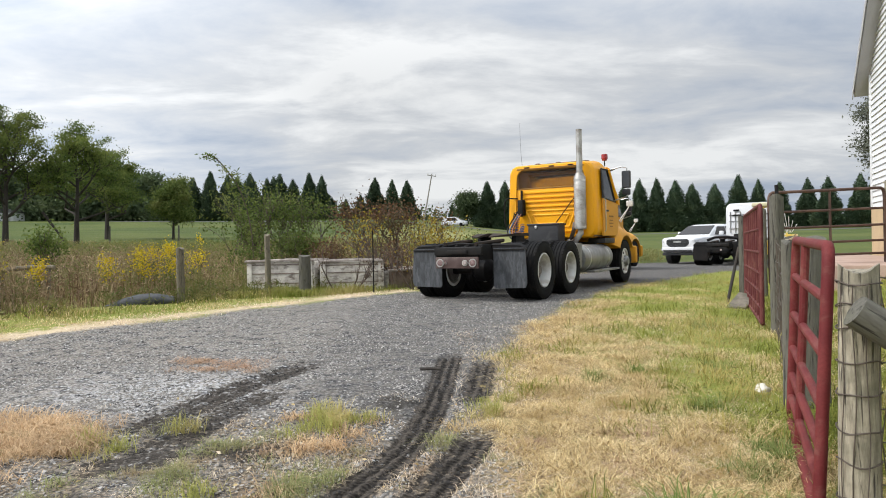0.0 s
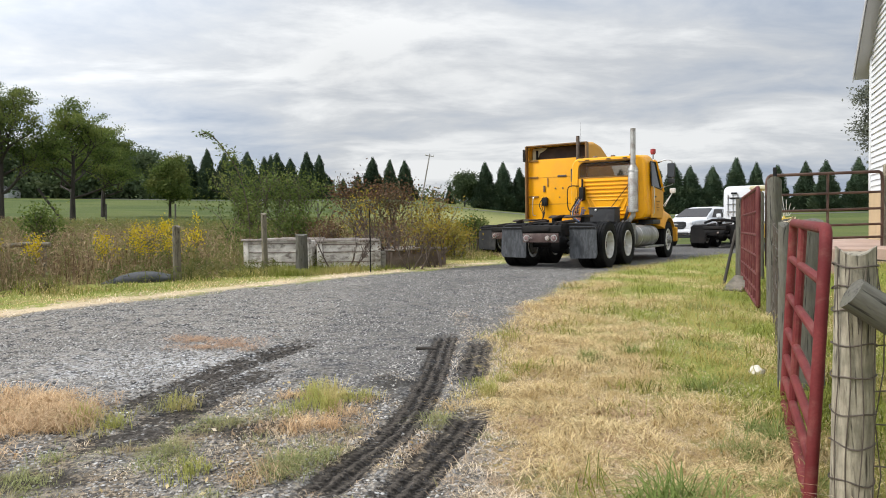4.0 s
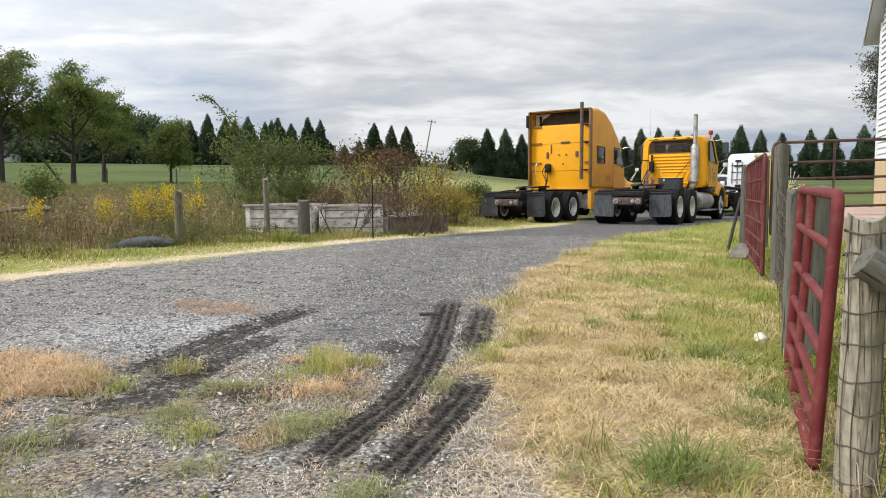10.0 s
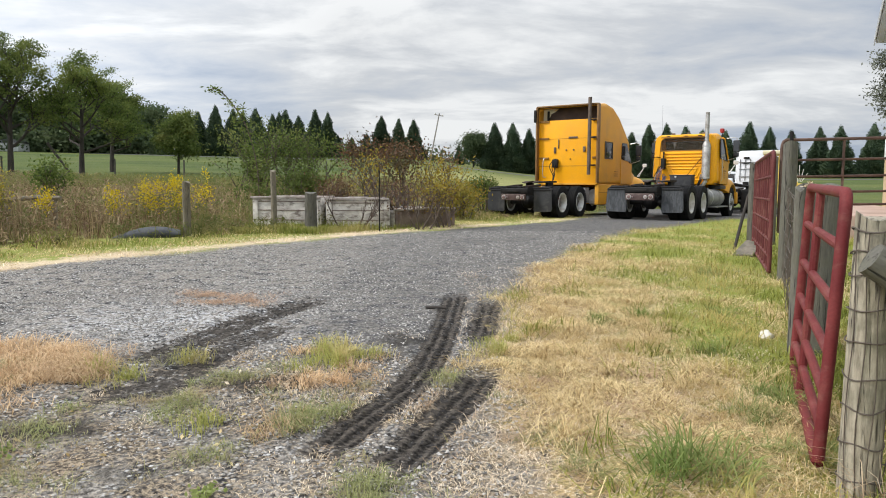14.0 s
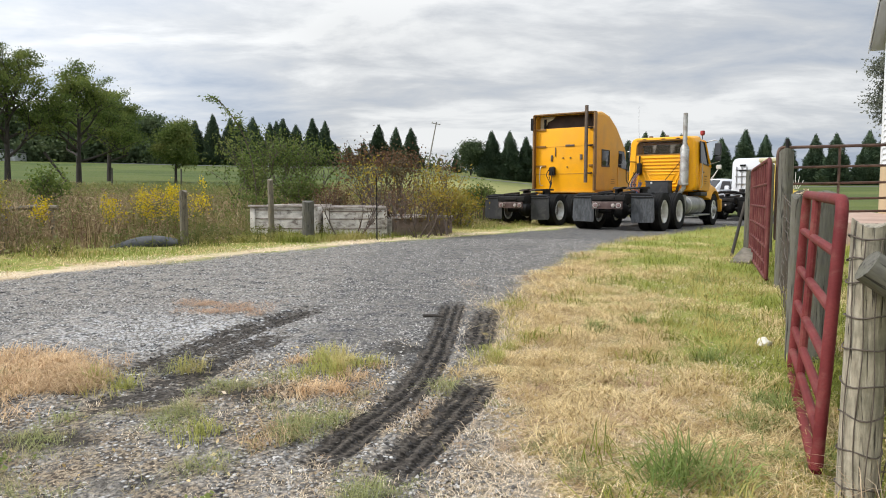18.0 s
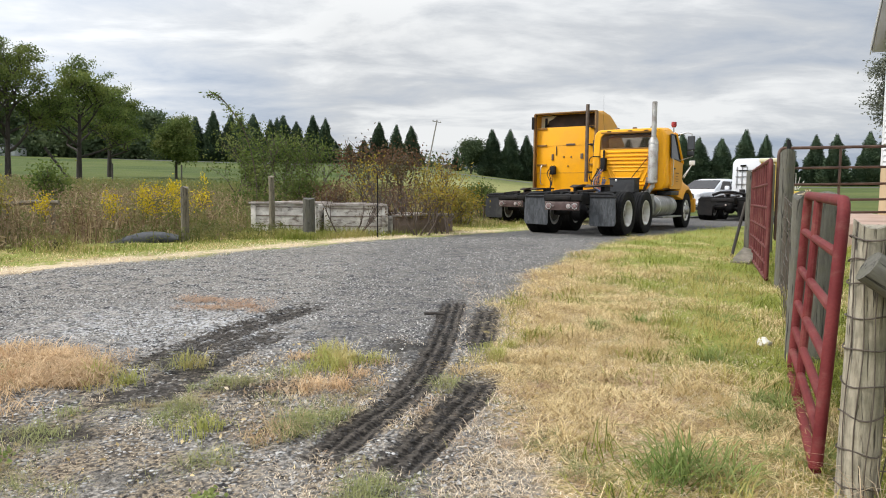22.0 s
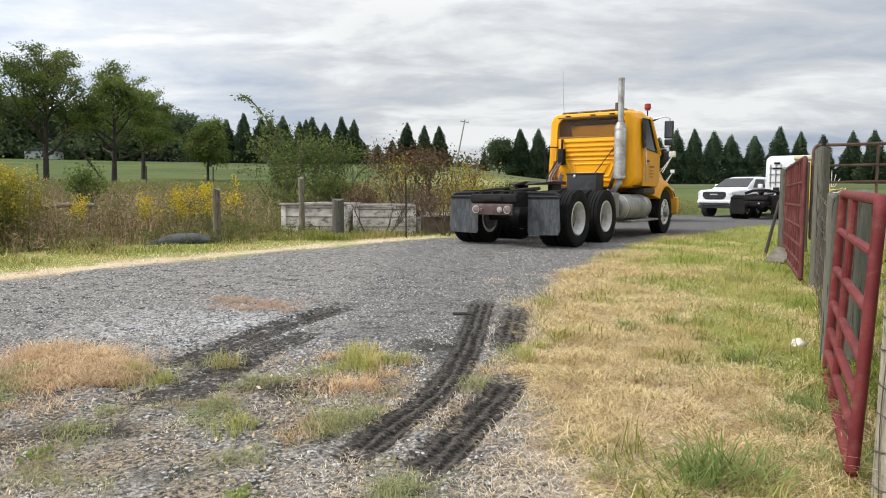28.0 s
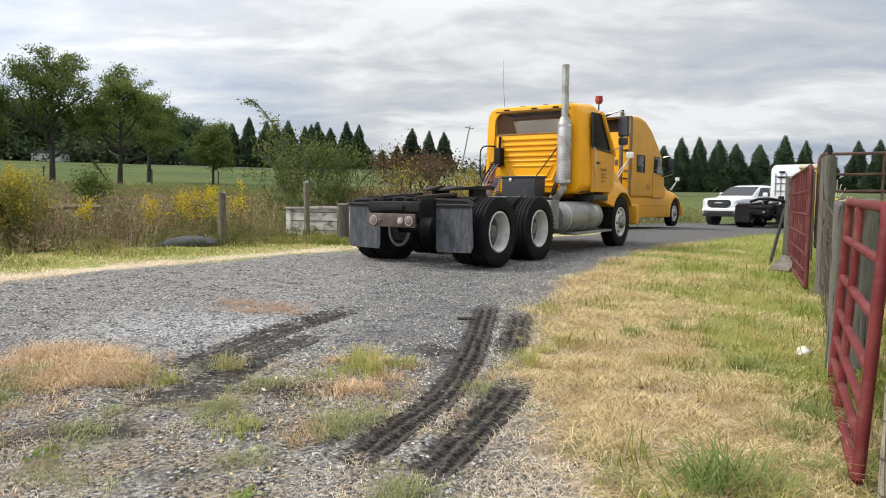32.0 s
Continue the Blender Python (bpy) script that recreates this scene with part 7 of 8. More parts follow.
def build_grass():
    def ragged(x, y, s):   # high in clumps, low between
        return 0.3 + 1.5 * smooth(patchy(x, y, 4.5, s), 0.35, 0.7) * (0.5 + patchy(x, y, 1.3, s + 3))

    off = lambda x, y: 1 - smooth(road_inside(x, y) + 0.7 * (patchy(x, y, 1.0, 5.0) - 0.5), -0.05, 0.25)
    right = lambda x, y: (x > -1.0) * (rut_fields(x, y)[0] < 0.15) * off(x, y) * (left_of_drive(x, y) < 0)
    # straw-coloured mown grass, then green
    x, y = scatter(430000, -0.4, 5.2, 2.3, 17, lambda x, y: right(x, y) * smooth(dryness(x, y) + 1.5 * (patchy(x, y, 0.9, 8.0) - 0.5), 0.1, 0.7), near=6.0)
    stuff("dry_grass", blades(x, y, 0.052 * ragged(x, y, 2.0), 0.0042, 3.2), GRASS_DRY, "short straw-coloured dry grass beside the drive", "grass")
    x, y = scatter(80000, -0.9, 4.2, 2.3, 9, lambda x, y: (1 - smooth(road_inside(x, y) + 1.1 * (patchy(x, y, 1.7, 5.0) - 0.5), 0.0, 0.6)) * (rut_fields(x, y)[0] < 0.2) * smooth(dryness(x, y) + 1.4 * (patchy(x, y, 1.6, 31.0) - 0.5), 0.15, 0.7), near=4.5)
    stuff("loose_straw", blades(x, y, 0.030, 0.0032, 4.5), STRAW_PALE, "long pale straws lying loose on the verge", "straw")
    x, y = scatter(230000, 0.0, 9.0, 2.3, 24, lambda x, y: right(x, y) * smooth(1 - dryness(x, y) - 1.5 * (patchy(x, y, 0.9, 8.0) - 0.5) + 0.9 * (patchy(x, y, 2.4, 3.0) - 0.5), 0.3, 0.95), near=7)
    stuff("green_grass", blades(x, y, 0.085 * ragged(x, y, 6.0), 0.006, 1.6), GRASS_GREEN, "short green grass along the fence", "grass")
    x, y = scatter(75000, 1.3, 9, 1.8, 14, lambda x, y: smooth(fence_side(x, y), -0.25, 0.2), near=5)
    stuff("paddock_grass", blades(x, y, 0.11, 0.007, 0.8), GRASS_GREEN, "longer green grass behind the fence", "grass")
    # verge on the left of the drive
    x, y = scatter(260000, -12, 6, 3, 23, lambda x, y: smooth(left_of_drive(x, y) + 1.0 * (patchy(x, y, 1.4, 12.0) - 0.5), 0.15, 0.9) * (1 - smooth(left_of_drive(x, y), 2.3, 3.2)), near=11)
    m = RNG.random(len(x)) < 0.12 + 0.6 * smooth(left_of_drive(x, y) + 2.2 * (patchy(x, y, 0.55, 17.0) - 0.5), 0.3, 1.5)
    h = 0.03 + 0.26 * smooth(left_of_drive(x, y), 0.5, 2.6) * smooth(patchy(x, y, 1.1, 19.0), 0.3, 0.75)
    stuff("verge_grass", blades(x[m], y[m], h[m], 0.008, 0.8), GRASS_VERGE, "green verge grass along the drive", "grass")
    stuff("verge_straw", blades(x[~m], y[~m], h[~m] * 0.8, 0.007, 1.6), GRASS_DRY, "dry straw in the verge along the drive", "grass")
    x, y = scatter(60000, -9, 4, 5.5, 20, lambda x, y: smooth(left_of_drive(x, y) + 0.9 * (patchy(x, y, 2.0, 61.0) - 0.5), -0.25, 0.1) * (1 - smooth(left_of_drive(x, y), 0.5, 1.1)) * smooth(patchy(x, y, 1.2, 63.0), 0.3, 0.6), near=10)
    stuff("edge_straw", blades(x, y, 0.05, 0.008, 3.0), STRAW_PALE, "pale straw fringe at the gravel's edge", "straw")
    x, y = scatter(16000, -5.0, 1.6, 13.6, 16.6, lambda x, y: smooth(left_of_drive(x, y), 0.4, 1.2) * (1 - smooth(left_of_drive(x, y), 3.0, 3.8)) * (y < 15.45 + 0.8 * np.maximum(x + 1.2, 0)))
    stuff("trough_grass", blades(x, y, 0.19 * (0.4 + patchy(x, y, 2.0, 71.0)), 0.009, 0.7), GRASS_VERGE, "fresh green grass in front of the trough", "grass")
    # tufts that have come up through the gravel
    spots = (("straw_tuft", GRASS_RUST, "dry ruddy straw tuft growing in the gravel", 0.115, 1.5, ((-2.72, 4.72, 0.3, 3200), (-2.45, 4.5, 0.2, 2600), (-2.3, 4.35, 0.12, 700), (-3.1, 4.9, 0.36, 1800), (-2.75, 4.35, 0.26, 1600))),
             ("green_tuft", GRASS_TUFT, "yellow-green grass tuft growing in the gravel", 0.14, 0.8, ((-0.68, 4.88, 0.12, 700), (-0.85, 5.0, 0.10, 260), (-0.78, 4.6, 0.18, 420), (-0.45, 4.85, 0.12, 150), (-2.1, 4.35, 0.2, 420), (-1.72, 4.75, 0.10, 200), (-1.3, 3.6, 0.2, 260), (0.35, 4.95, 0.16, 300), (0.5, 5.3, 0.14, 200))),
             ("straw_tuft", GRASS_RUST, "flattened brown grass in the gravel", 0.08, 1.8, ((-0.72, 4.38, 0.2, 700), (-0.55, 4.6, 0.18, 300), (-0.95, 4.95, 0.12, 240), (-0.85, 3.55, 0.2, 300), (-2.6, 4.0, 0.3, 300))),
             ("rust_litter", LITTER_RUST, "rust-brown dead grass lying matted on the ground", 0.045, 3.2, ((-2.5, 7.05, 0.3, 620), (-2.15, 6.85, 0.34, 700), (-1.9, 6.65, 0.22, 300), (-2.3, 6.75, 0.3, 260), (1.25, 8.7, 0.2, 420), (1.75, 9.6, 0.22, 420), (2.5, 10.8, 0.25, 300), (0.9, 7.4, 0.2, 300), (1.1, 3.9, 0.3, 900), (0.75, 3.4, 0.26, 600), (1.35, 4.5, 0.25, 400), (0.6, 4.3, 0.22, 300))),
             ("lush_tuft", GRASS_LUSH, "dark green grass tuft in the dry verge", 0.13, 1.2, ((1.95, 5.0, 0.25, 500), (1.7, 3.7, 0.16, 500), (1.85, 3.2, 0.16, 600), (1.95, 4.1, 0.13, 260), (1.35, 5.9, 0.2, 260), (1.75, 6.1, 0.15, 160), (2.6, 6.4, 0.16, 200), (3.4, 8.6, 0.2, 220))))
    for name, mt, label, h, lean, places in spots:
        for cx, cy, r, n in places:
            n = int(n * 0.7)
            k = max(3, n // 28)   # several small crowns, uneven in height
            hx, hy, hh = RNG.normal(cx, r * 0.55, k), RNG.normal(cy, r * 0.45, k), RNG.uniform(0.35, 1.15, k)
            pick = np.minimum((RNG.random(n) ** 1.3 * k).astype(int), k - 1)
            x, y = hx[pick] + RNG.normal(0, r * 0.16 + 0.012, n), hy[pick] + RNG.normal(0, r * 0.14 + 0.012, n)
            stuff(name, blades(x, y, h * hh[pick], 0.0042, lean * 1.3), mt, label, "grass")
    # coarse long-bladed tufts in the verge, bleached stalks at the gate post
    for cx, cy, r, n, h in ((1.14, 3.06, 0.17, 190, 0.25), (1.98, 3.92, 0.08, 110, 0.15), (1.0, 2.98, 0.12, 50, 0.21), (1.30, 2.98, 0.10, 60, 0.18), (1.62, 3.3, 0.12, 70, 0.10)):
        x, y = RNG.normal(cx, r * 0.7, n), RNG.normal(cy, r * 0.55, n)
        stuff("coarse_tuft", blades(x, y, h * np.exp(-((x - cx) ** 2 + (y - cy) ** 2) / (2.2 * r * r)), 0.0075, 1.7), GRASS_LUSH, "coarse tuft of long dark green grass in the dry verge", "grass")
    x, y = RNG.normal(1.80, 0.10, 70), RNG.normal(2.58, 0.06, 70)
    stuff("dead_stalks", blades(x, y, 0.30, 0.0045, 1.1), STRAW_PALE, "long bleached grass stalks at the gate post", "grass")
    # sparse weeds and litter over the near gravel
    x, y = scatter(90000, -3.9, 1.2, 2.3, 4.7, lambda x, y: smooth(patchy(x, y, 2.2, 14.0) + 0.25 * patchy(x, y, 7.0, 24.0), 0.62, 0.88) * (road_inside(x, y) > -0.2) * (rut_fields(x, y)[0] < 0.3))
    stuff("gravel_weeds", blades(x, y, 0.05 * ragged(x, y, 4.0), 0.0032, 1.8), WEED_OLIVE, "low sparse weeds in the gravel", "weeds")
    x, y = scatter(70000, -4.0, 1.4, 2.3, 5.6, lambda x, y: smooth(patchy(x, y, 1.6, 4.0) + 0.3 * patchy(x, y, 6.0, 14.0) + 0.12 * (4.2 - y), 0.55, 0.95) * (rut_fields(x, y)[0] < 0.5))
    stuff("straw_litter", blades(x, y, 0.014, 0.0034, 4.0), STRAW_PALE, "dead straw scattered on the gravel", "litter")
    x, y = scatter(520, -2.2, 0.2, 3.0, 5.6, lambda x, y: (rut_fields(x, y)[0] < 0.1) * smooth(patchy(x, y, 1.4, 21.0), 0.4, 0.65))
    v, f = quads(np.stack([x, y, ground_z(x, y) + 0.012], 1), 0.03, 0.5, 0.0)
    v[:, 2] = np.minimum(v[:, 2], np.repeat(ground_z(x, y), 4) + 0.022)
    stuff("leaf_litter", (v, f), GRASS_DRY, "pale fallen leaves on the gravel", "litter")
    x, y = RNG.normal(-1.0, 0.15, 90), RNG.normal(4.27, 0.16, 90)
    v, f = quads(np.stack([x, y, ground_z(x, y) + 0.014], 1), 0.042, 0.42, 0.0)
    v[:, 2] = np.minimum(v[:, 2], np.repeat(ground_z(x, y), 4) + 0.026)
    stuff("fallen_leaves", (v, f), STRAW_PALE, "pale narrow fallen leaves on black earth", "litter")
    for cx, cy, r in ((-1.0, 2.8, 0.04), (-2.1, 3.2, 0.05)):
        n = 60
        c = np.stack([RNG.normal(cx, r, n), RNG.normal(cy, r, n), gz(cx, cy) + RNG.uniform(0.005, 0.035, n)], 1)
        stuff("broadleaf_weed", quads(c, 0.032, 0.6), GRASS_LUSH, "small bright green broadleaf weed in the gravel", "weed")


def stalks(x, y, h, leaf, nleaf, rng=RNG, head=0.0):
    """Upright weeds: a thin bent stem, leaves along it."""
    n = len(x)
    z = ground_z(x, y)
    stem = blades(x, y, h, 0.014, 0.4, rng, z)
    t = rng.uniform(0.15, 1.0, (n, nleaf))
    a = rng.uniform(0, 6.28, (n, nleaf))
    r = rng.uniform(0.0, 0.13, (n, nleaf)) * (1.2 - 0.6 * t)
    hh = np.broadcast_to(np.asarray(h), (n,))[:, None]
    c = np.stack([x[:, None] + r * np.cos(a), y[:, None] + r * np.sin(a), z[:, None] + t * hh * 0.95], -1).reshape(-1, 3)
    v, f = quads(c, leaf, 0.2)
    ft = np.concatenate([f[:, [0, 1, 2]], f[:, [0, 2, 3]]])
    return join([stem, (v, ft)])


def build_weeds():
    def tall(x, y):
        d = left_of_drive(x, y)
        h = 0.2 + 0.75 * smooth(d, 2.3, 4.6)
        # lower in front of the trough and along the drive's far end
        h = h * (1 - 0.62 * smooth(x, -5.0, -3.6) * (1 - smooth(d, 4.2, 5.6)))
        return h * (0.45 + 1.1 * patchy(x, y, 0.7, 3.0))
    inside = lambda x, y: smooth(left_of_drive(x, y) + 1.6 * (patchy(x, y, 0.8, 13.0) - 0.5), 1.9, 3.0) * (1 - np.exp(-((x + 5.55) / 0.6) ** 2 - ((y - 12.6) / 0.6) ** 2))
    box_ = lambda x, y: ~((x > -4.45) & (x < 0.4) & (y > 15.5 + 0.6 * np.maximum(x + 1.2, 0)) & (y < 17.3 + 0.6 * np.maximum(x + 1.2, 0)))
    x, y = scatter(26000, -19, 3, 8.5, 27, lambda x, y: inside(x, y) * box_(x, y) * (0.35 + 0.65 * smooth(patchy(x, y, 0.35, 1.0), 0.35, 0.6)), near=15)
    stuff("brown_weeds", stalks(x, y, tall(x, y), 0.10, 5), WEED_BROWN, "tall dry brown weeds beyond the drive", "weeds")
    x, y = scatter(22000, -19, 5, 8.5, 27, lambda x, y: inside(x, y) * box_(x, y) * smooth(patchy(x, y, 0.35, 1.0), 0.62, 0.4), near=15)
    stuff("green_weeds", stalks(x, y, tall(x, y) * 0.85, 0.12, 6), WEED_GREEN, "tall green weeds beyond the drive", "weeds")
    x, y = scatter(9000, -19, 3, 9.5, 27, lambda x, y: inside(x, y) * box_(x, y) * smooth(patchy(x, y, 0.45, 41.0), 0.52, 0.7), near=15)
    stuff("dark_weeds", stalks(x, y, tall(x, y) * 0.8, 0.13, 9), WEED_DARK, "leafy weeds beyond the drive, darkened as if in shade", "weeds")
    x, y = scatter(2600, -10, -1, 11, 16, lambda x, y: smooth(left_of_drive(x, y), 1.2, 2.2) * (1 - smooth(left_of_drive(x, y), 2.6, 4.0)) * smooth(patchy(x, y, 0.9, 51.0), 0.45, 0.6))
    stuff("verge_weeds", stalks(x, y, 0.32 * (0.5 + patchy(x, y, 1.0, 53.0)), 0.09, 8), WEED_GREEN, "leafy green weeds at the verge", "weeds")
    x, y = scatter(30000, -40, 16, 22, 46, lambda x, y: (left_of_drive(x, y) > 4) * smooth(patchy(x, y, 0.12, 6.0) + 0.25 * (x < -3), 0.4, 0.6) * (np.hypot(x, y) < 44))
    stuff("far_weeds", stalks(x, y, 0.55 + 0.3 * patchy(x, y, 0.3, 7.0), 0.16, 5), WEED_GREEN, "rough green and tan growth at the field edge", "weeds")
    x, y = scatter(12000, -34, 10, 20, 40, lambda x, y: (left_of_drive(x, y) > 4) * smooth(patchy(x, y, 0.12, 9.0), 0.45, 0.6))
    stuff("far_brown_weeds", stalks(x, y, 0.7, 0.14, 5), WEED_BROWN, "dry brown growth at the field edge", "weeds")


def goldenrod(x, y, h, n, r, low=0.72):
    root = tagged(empty("goldenrod", pose(x, y, gz(x, y))), "goldenrod clump with bright yellow flower plumes", "goldenrod")
    gx, gy = RNG.normal(0, r, n), RNG.normal(0, r, n)
    st = blades(gx, gy, h, 0.012, 0.25, z=np.zeros(n))
    c = np.repeat(np.stack([gx, gy, np.zeros(n)], 1), 14, 0)
    c[:, 2] = RNG.uniform(0.15, 0.9, len(c)) * h
    c[:, :2] += RNG.normal(0, 0.05, (len(c), 2))
    v, f = quads(c, 0.09, 0.2)
    ob = soup("foliage", *join([st, (v, np.concatenate([f[:, [0, 1, 2]], f[:, [0, 2, 3]]]))]), WEED_GREEN, root)
    top = h * RNG.uniform(low, 1.08, n)
    c = np.repeat(np.stack([gx, gy, top], 1), 54, 0)
    c += RNG.normal(0, 1, c.shape) * (0.06, 0.06, 0.085)
    v, f = quads(c, 0.038, 0.8)
    tagged(soup("flower_plume", v, f, GOLD_DULL if low < 0.5 else GOLD, root), kind="stuff")
    tagged(ob, kind="stuff")
    return root


def branchy(bm, p, d, length, r, depth, tips, rnd, spread=0.6, lift=0.25, mids=None):
    """Tapered limbs that fork; collects the ends."""
    pts = [p]
    q, dd = p.copy(), d.normalized()
    for k in range(4):
        dd = (dd + Vector((rnd.uniform(-1, 1), rnd.uniform(-1, 1), rnd.uniform(-0.6, 1))) * 0.13).normalized()
        q = q + dd * length / 4
        pts.append(q.copy())
    tube(bm, pts, r, r * 0.62, n=6 if depth > 1 else 4, caps=False)
    if mids is not None and depth <= 2:
        mids.append(pts[2])
    if depth == 0:
        tips.append(q)
        return
    for k in range(rnd.choice((2, 3, 3))):
        side = Vector((rnd.uniform(-1, 1), rnd.uniform(-1, 1), rnd.uniform(-0.3, 0.6))).normalized()
        nd = (dd * (1 - spread) + side * spread + Vector((0, 0, lift * 0.4))).normalized()
        start = pts[-1] if k else pts[-2]
        branchy(bm, start, nd, length * rnd.uniform(0.62, 0.82), r * 0.58, depth - 1, tips, rnd, spread, lift, mids)


def tree(name, x, y, height, trunk_r, crown_mat, label, seed, leaf=0.16, per=60, puff=0.55, spread=0.62, trunk=0.3, depth=4, bark=BARK, z=None, first=0.27, flat=1.0, limbs=9):
    rnd, rng = random.Random(seed), np.random.default_rng(seed)
    root = tagged(empty(name, pose(x, y, gz(x, y) if z is None else z)), label, "tree" if height > 3 else "shrub")
    bm = bmesh.new()
    tips, mids = [], []
    th = height * trunk
    tube(bm, [(0, 0, -0.3), (0.02, 0.01, th * 0.5), (0.05, 0, th)], trunk_r, trunk_r * 0.75, n=9, caps=False)
    tube(bm, [(0.05, 0, th), (0.12, 0.05, height * 0.5), (0.05, 0.1, height * 0.72)], trunk_r * 0.72, trunk_r * 0.3, n=7, caps=False)
    for k in range(limbs):
        a = k * 2.4 + rnd.uniform(-0.5, 0.5)
        f = k / (limbs - 1)
        z0 = th + (height * 0.70 - th) * f
        rise = 0.45 + 0.75 * f
        branchy(bm, Vector((0.06, 0.03, z0)), Vector((math.cos(a), math.sin(a), rise)), height * first * (0.78 + 0.3 * math.sin(math.pi * min(1.0, 0.25 + f))), trunk_r * (0.5 - 0.25 * f), depth - 2, tips, rnd, spread, mids=mids)
    top = max(t.z for t in tips)
    k = (height - puff * 0.8) / top
    bmesh.ops.scale(bm, vec=(1, 1, k), verts=bm.verts)
    part("trunk", bm, bark, root)
    t = np.array([(v.x, v.y, v.z * k) for v in tips + mids])
    c = np.repeat(t, per, 0) + rng.normal(size=(len(t) * per, 3)) * (puff * 0.5, puff * 0.5, puff * 0.36 * flat)
    v, f = quads(c, leaf, 0.5, 0.0, rng)
    soup("crown", v, f, crown_mat, root)
    return root


def cedar_meshes(seed, height):
    """Trunk and crown meshes of one narrow cone-shaped evergreen."""
    rng = np.random.default_rng(seed)
    n = 9000
    f = 1 - rng.random(n) ** 0.62
    z = 0.01 + f * 0.99
    rad = (1 - f) ** 0.78 * 0.255 * smooth(f, -0.25, 0.08) + 0.008
    lob = 1 + 0.22 * np.sin(rng.integers(0, 40, n) * 1.7) * rng.random(n)
    a = rng.uniform(0, 6.28, n)
    rr = rad * rng.uniform(0.55, 1.0, n) ** 0.5 * lob * (1 + 0.16 * np.sin(3 * a + 9 * z + seed) + 0.1 * np.sin(23 * z + seed))
    c = np.stack([rr * np.cos(a), rr * np.sin(a), z], 1) * height
    d = np.stack([np.cos(a), np.sin(a), np.full(n, 0.55)], 1)
    d += rng.normal(0, 0.3, d.shape)
    d /= np.linalg.norm(d, axis=1)[:, None]
    e = np.cross(d, rng.normal(size=(n, 3)))
    e /= np.linalg.norm(e, axis=1)[:, None]
    s = height * rng.uniform(0.022, 0.075, (n, 1)) * (1.15 - 0.88 * f[:, None])
    v = np.stack([c - d * s * 0.5, c + e * s * 0.22, c + d * s * 0.6, c - e * s * 0.22], 1).reshape(-1, 3)
    # dense ragged inner cone, so that no light comes through
    nr, na = 22, 20
    fz, ang = np.meshgrid(np.linspace(0.0, 0.97, nr), np.linspace(0, 2 * math.pi, na, endpoint=False), indexing="ij")
    core = ((1 - fz) ** 0.78 * 0.255 * smooth(fz, -0.25, 0.08)) * (0.74 + 0.16 * np.sin(3 * ang + 9 * fz + seed) + 0.12 * rng.uniform(-1, 1, fz.shape))
    cv = np.stack([core * np.cos(ang), core * np.sin(ang), 0.02 + fz * 0.98], -1).reshape(-1, 3) * height
    idx = np.arange(nr * na).reshape(nr, na)
    nxt = np.roll(idx, -1, 1)
    cf = np.stack([idx[:-1], nxt[:-1], nxt[1:], idx[1:]], -1).reshape(-1, 4)
    return join([(v, np.arange(4 * n).reshape(n, 4)), (cv, cf)])


def build_cedars():
    kinds = []
    for k, lab in enumerate(("dark green cone-shaped evergreen at the field edge", "dark green narrow evergreen at the field edge", "dark green ragged evergreen at the field edge")):
        root = tagged(empty("evergreen_tree"), lab, "evergreen", "row of evergreens")
        bm = bmesh.new()
        tube(bm, [(0, 0, -0.4), (0, 0, 5.5)], 0.13, 0.03, n=7)
        part("trunk", bm, BARK, root)
        v, f = cedar_meshes(40 + k, 6.6)
        soup("crown", v, f, LEAF_CEDAR, root)
        kinds.append(root)
    rnd = random.Random(3)
    used = set()

    def put(angle, dist, scale):
        x, y = dist * math.sin(radians(angle)), dist * math.cos(radians(angle))
        k = rnd.randrange(3)
        m = pose(x, y, gz(x, y) - 0.1, 0, 0, rnd.uniform(0, 360))
        s = Matrix.Diagonal((scale * rnd.uniform(0.9, 1.3), scale * rnd.uniform(0.9, 1.3), scale, 1))
        if k not in used:
            used.add(k)
            kinds[k].matrix_basis = m @ s
            return
        ob = copy_thing(kinds[k], m)
        ob.matrix_basis = m @ s
    # right-hand row: bearings in degrees
    for a in (4.28, 5.55, 7.0, 15.2, 16.4, 17.55, 18.9, 20.25, 21.75, 23.5, 24.9, 26.3, 28.2, 29.5, 31.4, 32.6, 34.0, 35.4, 37.0):
        put(a + rnd.uniform(-0.15, 0.15), 150 + rnd.uniform(-3, 3), rnd.uniform(0.9, 1.1) * (1.6 if a < 8 else 1.58))
    # left-hand group behind the brush
    for a, s in ((-19.2, 1.0), (-17.9, 1.15), (-15.9, 1.02), (-14.9, 1.1), (-13.6, 1.0), (-12.6, 1.1), (-11.6, 0.98), (-10.3, 1.12), (-9.3, 1.08), (-5.0, 1.02), (-3.6, 0.95), (-2.4, 0.98), (-13.1, 1.05), (-16.6, 1.1), (-8.5, 0.55), (-6.2, 0.6), (1.3, 0.5), (-7.4, 0.5)):
        put(a, 164 + rnd.uniform(-4, 4), s * 1.5)


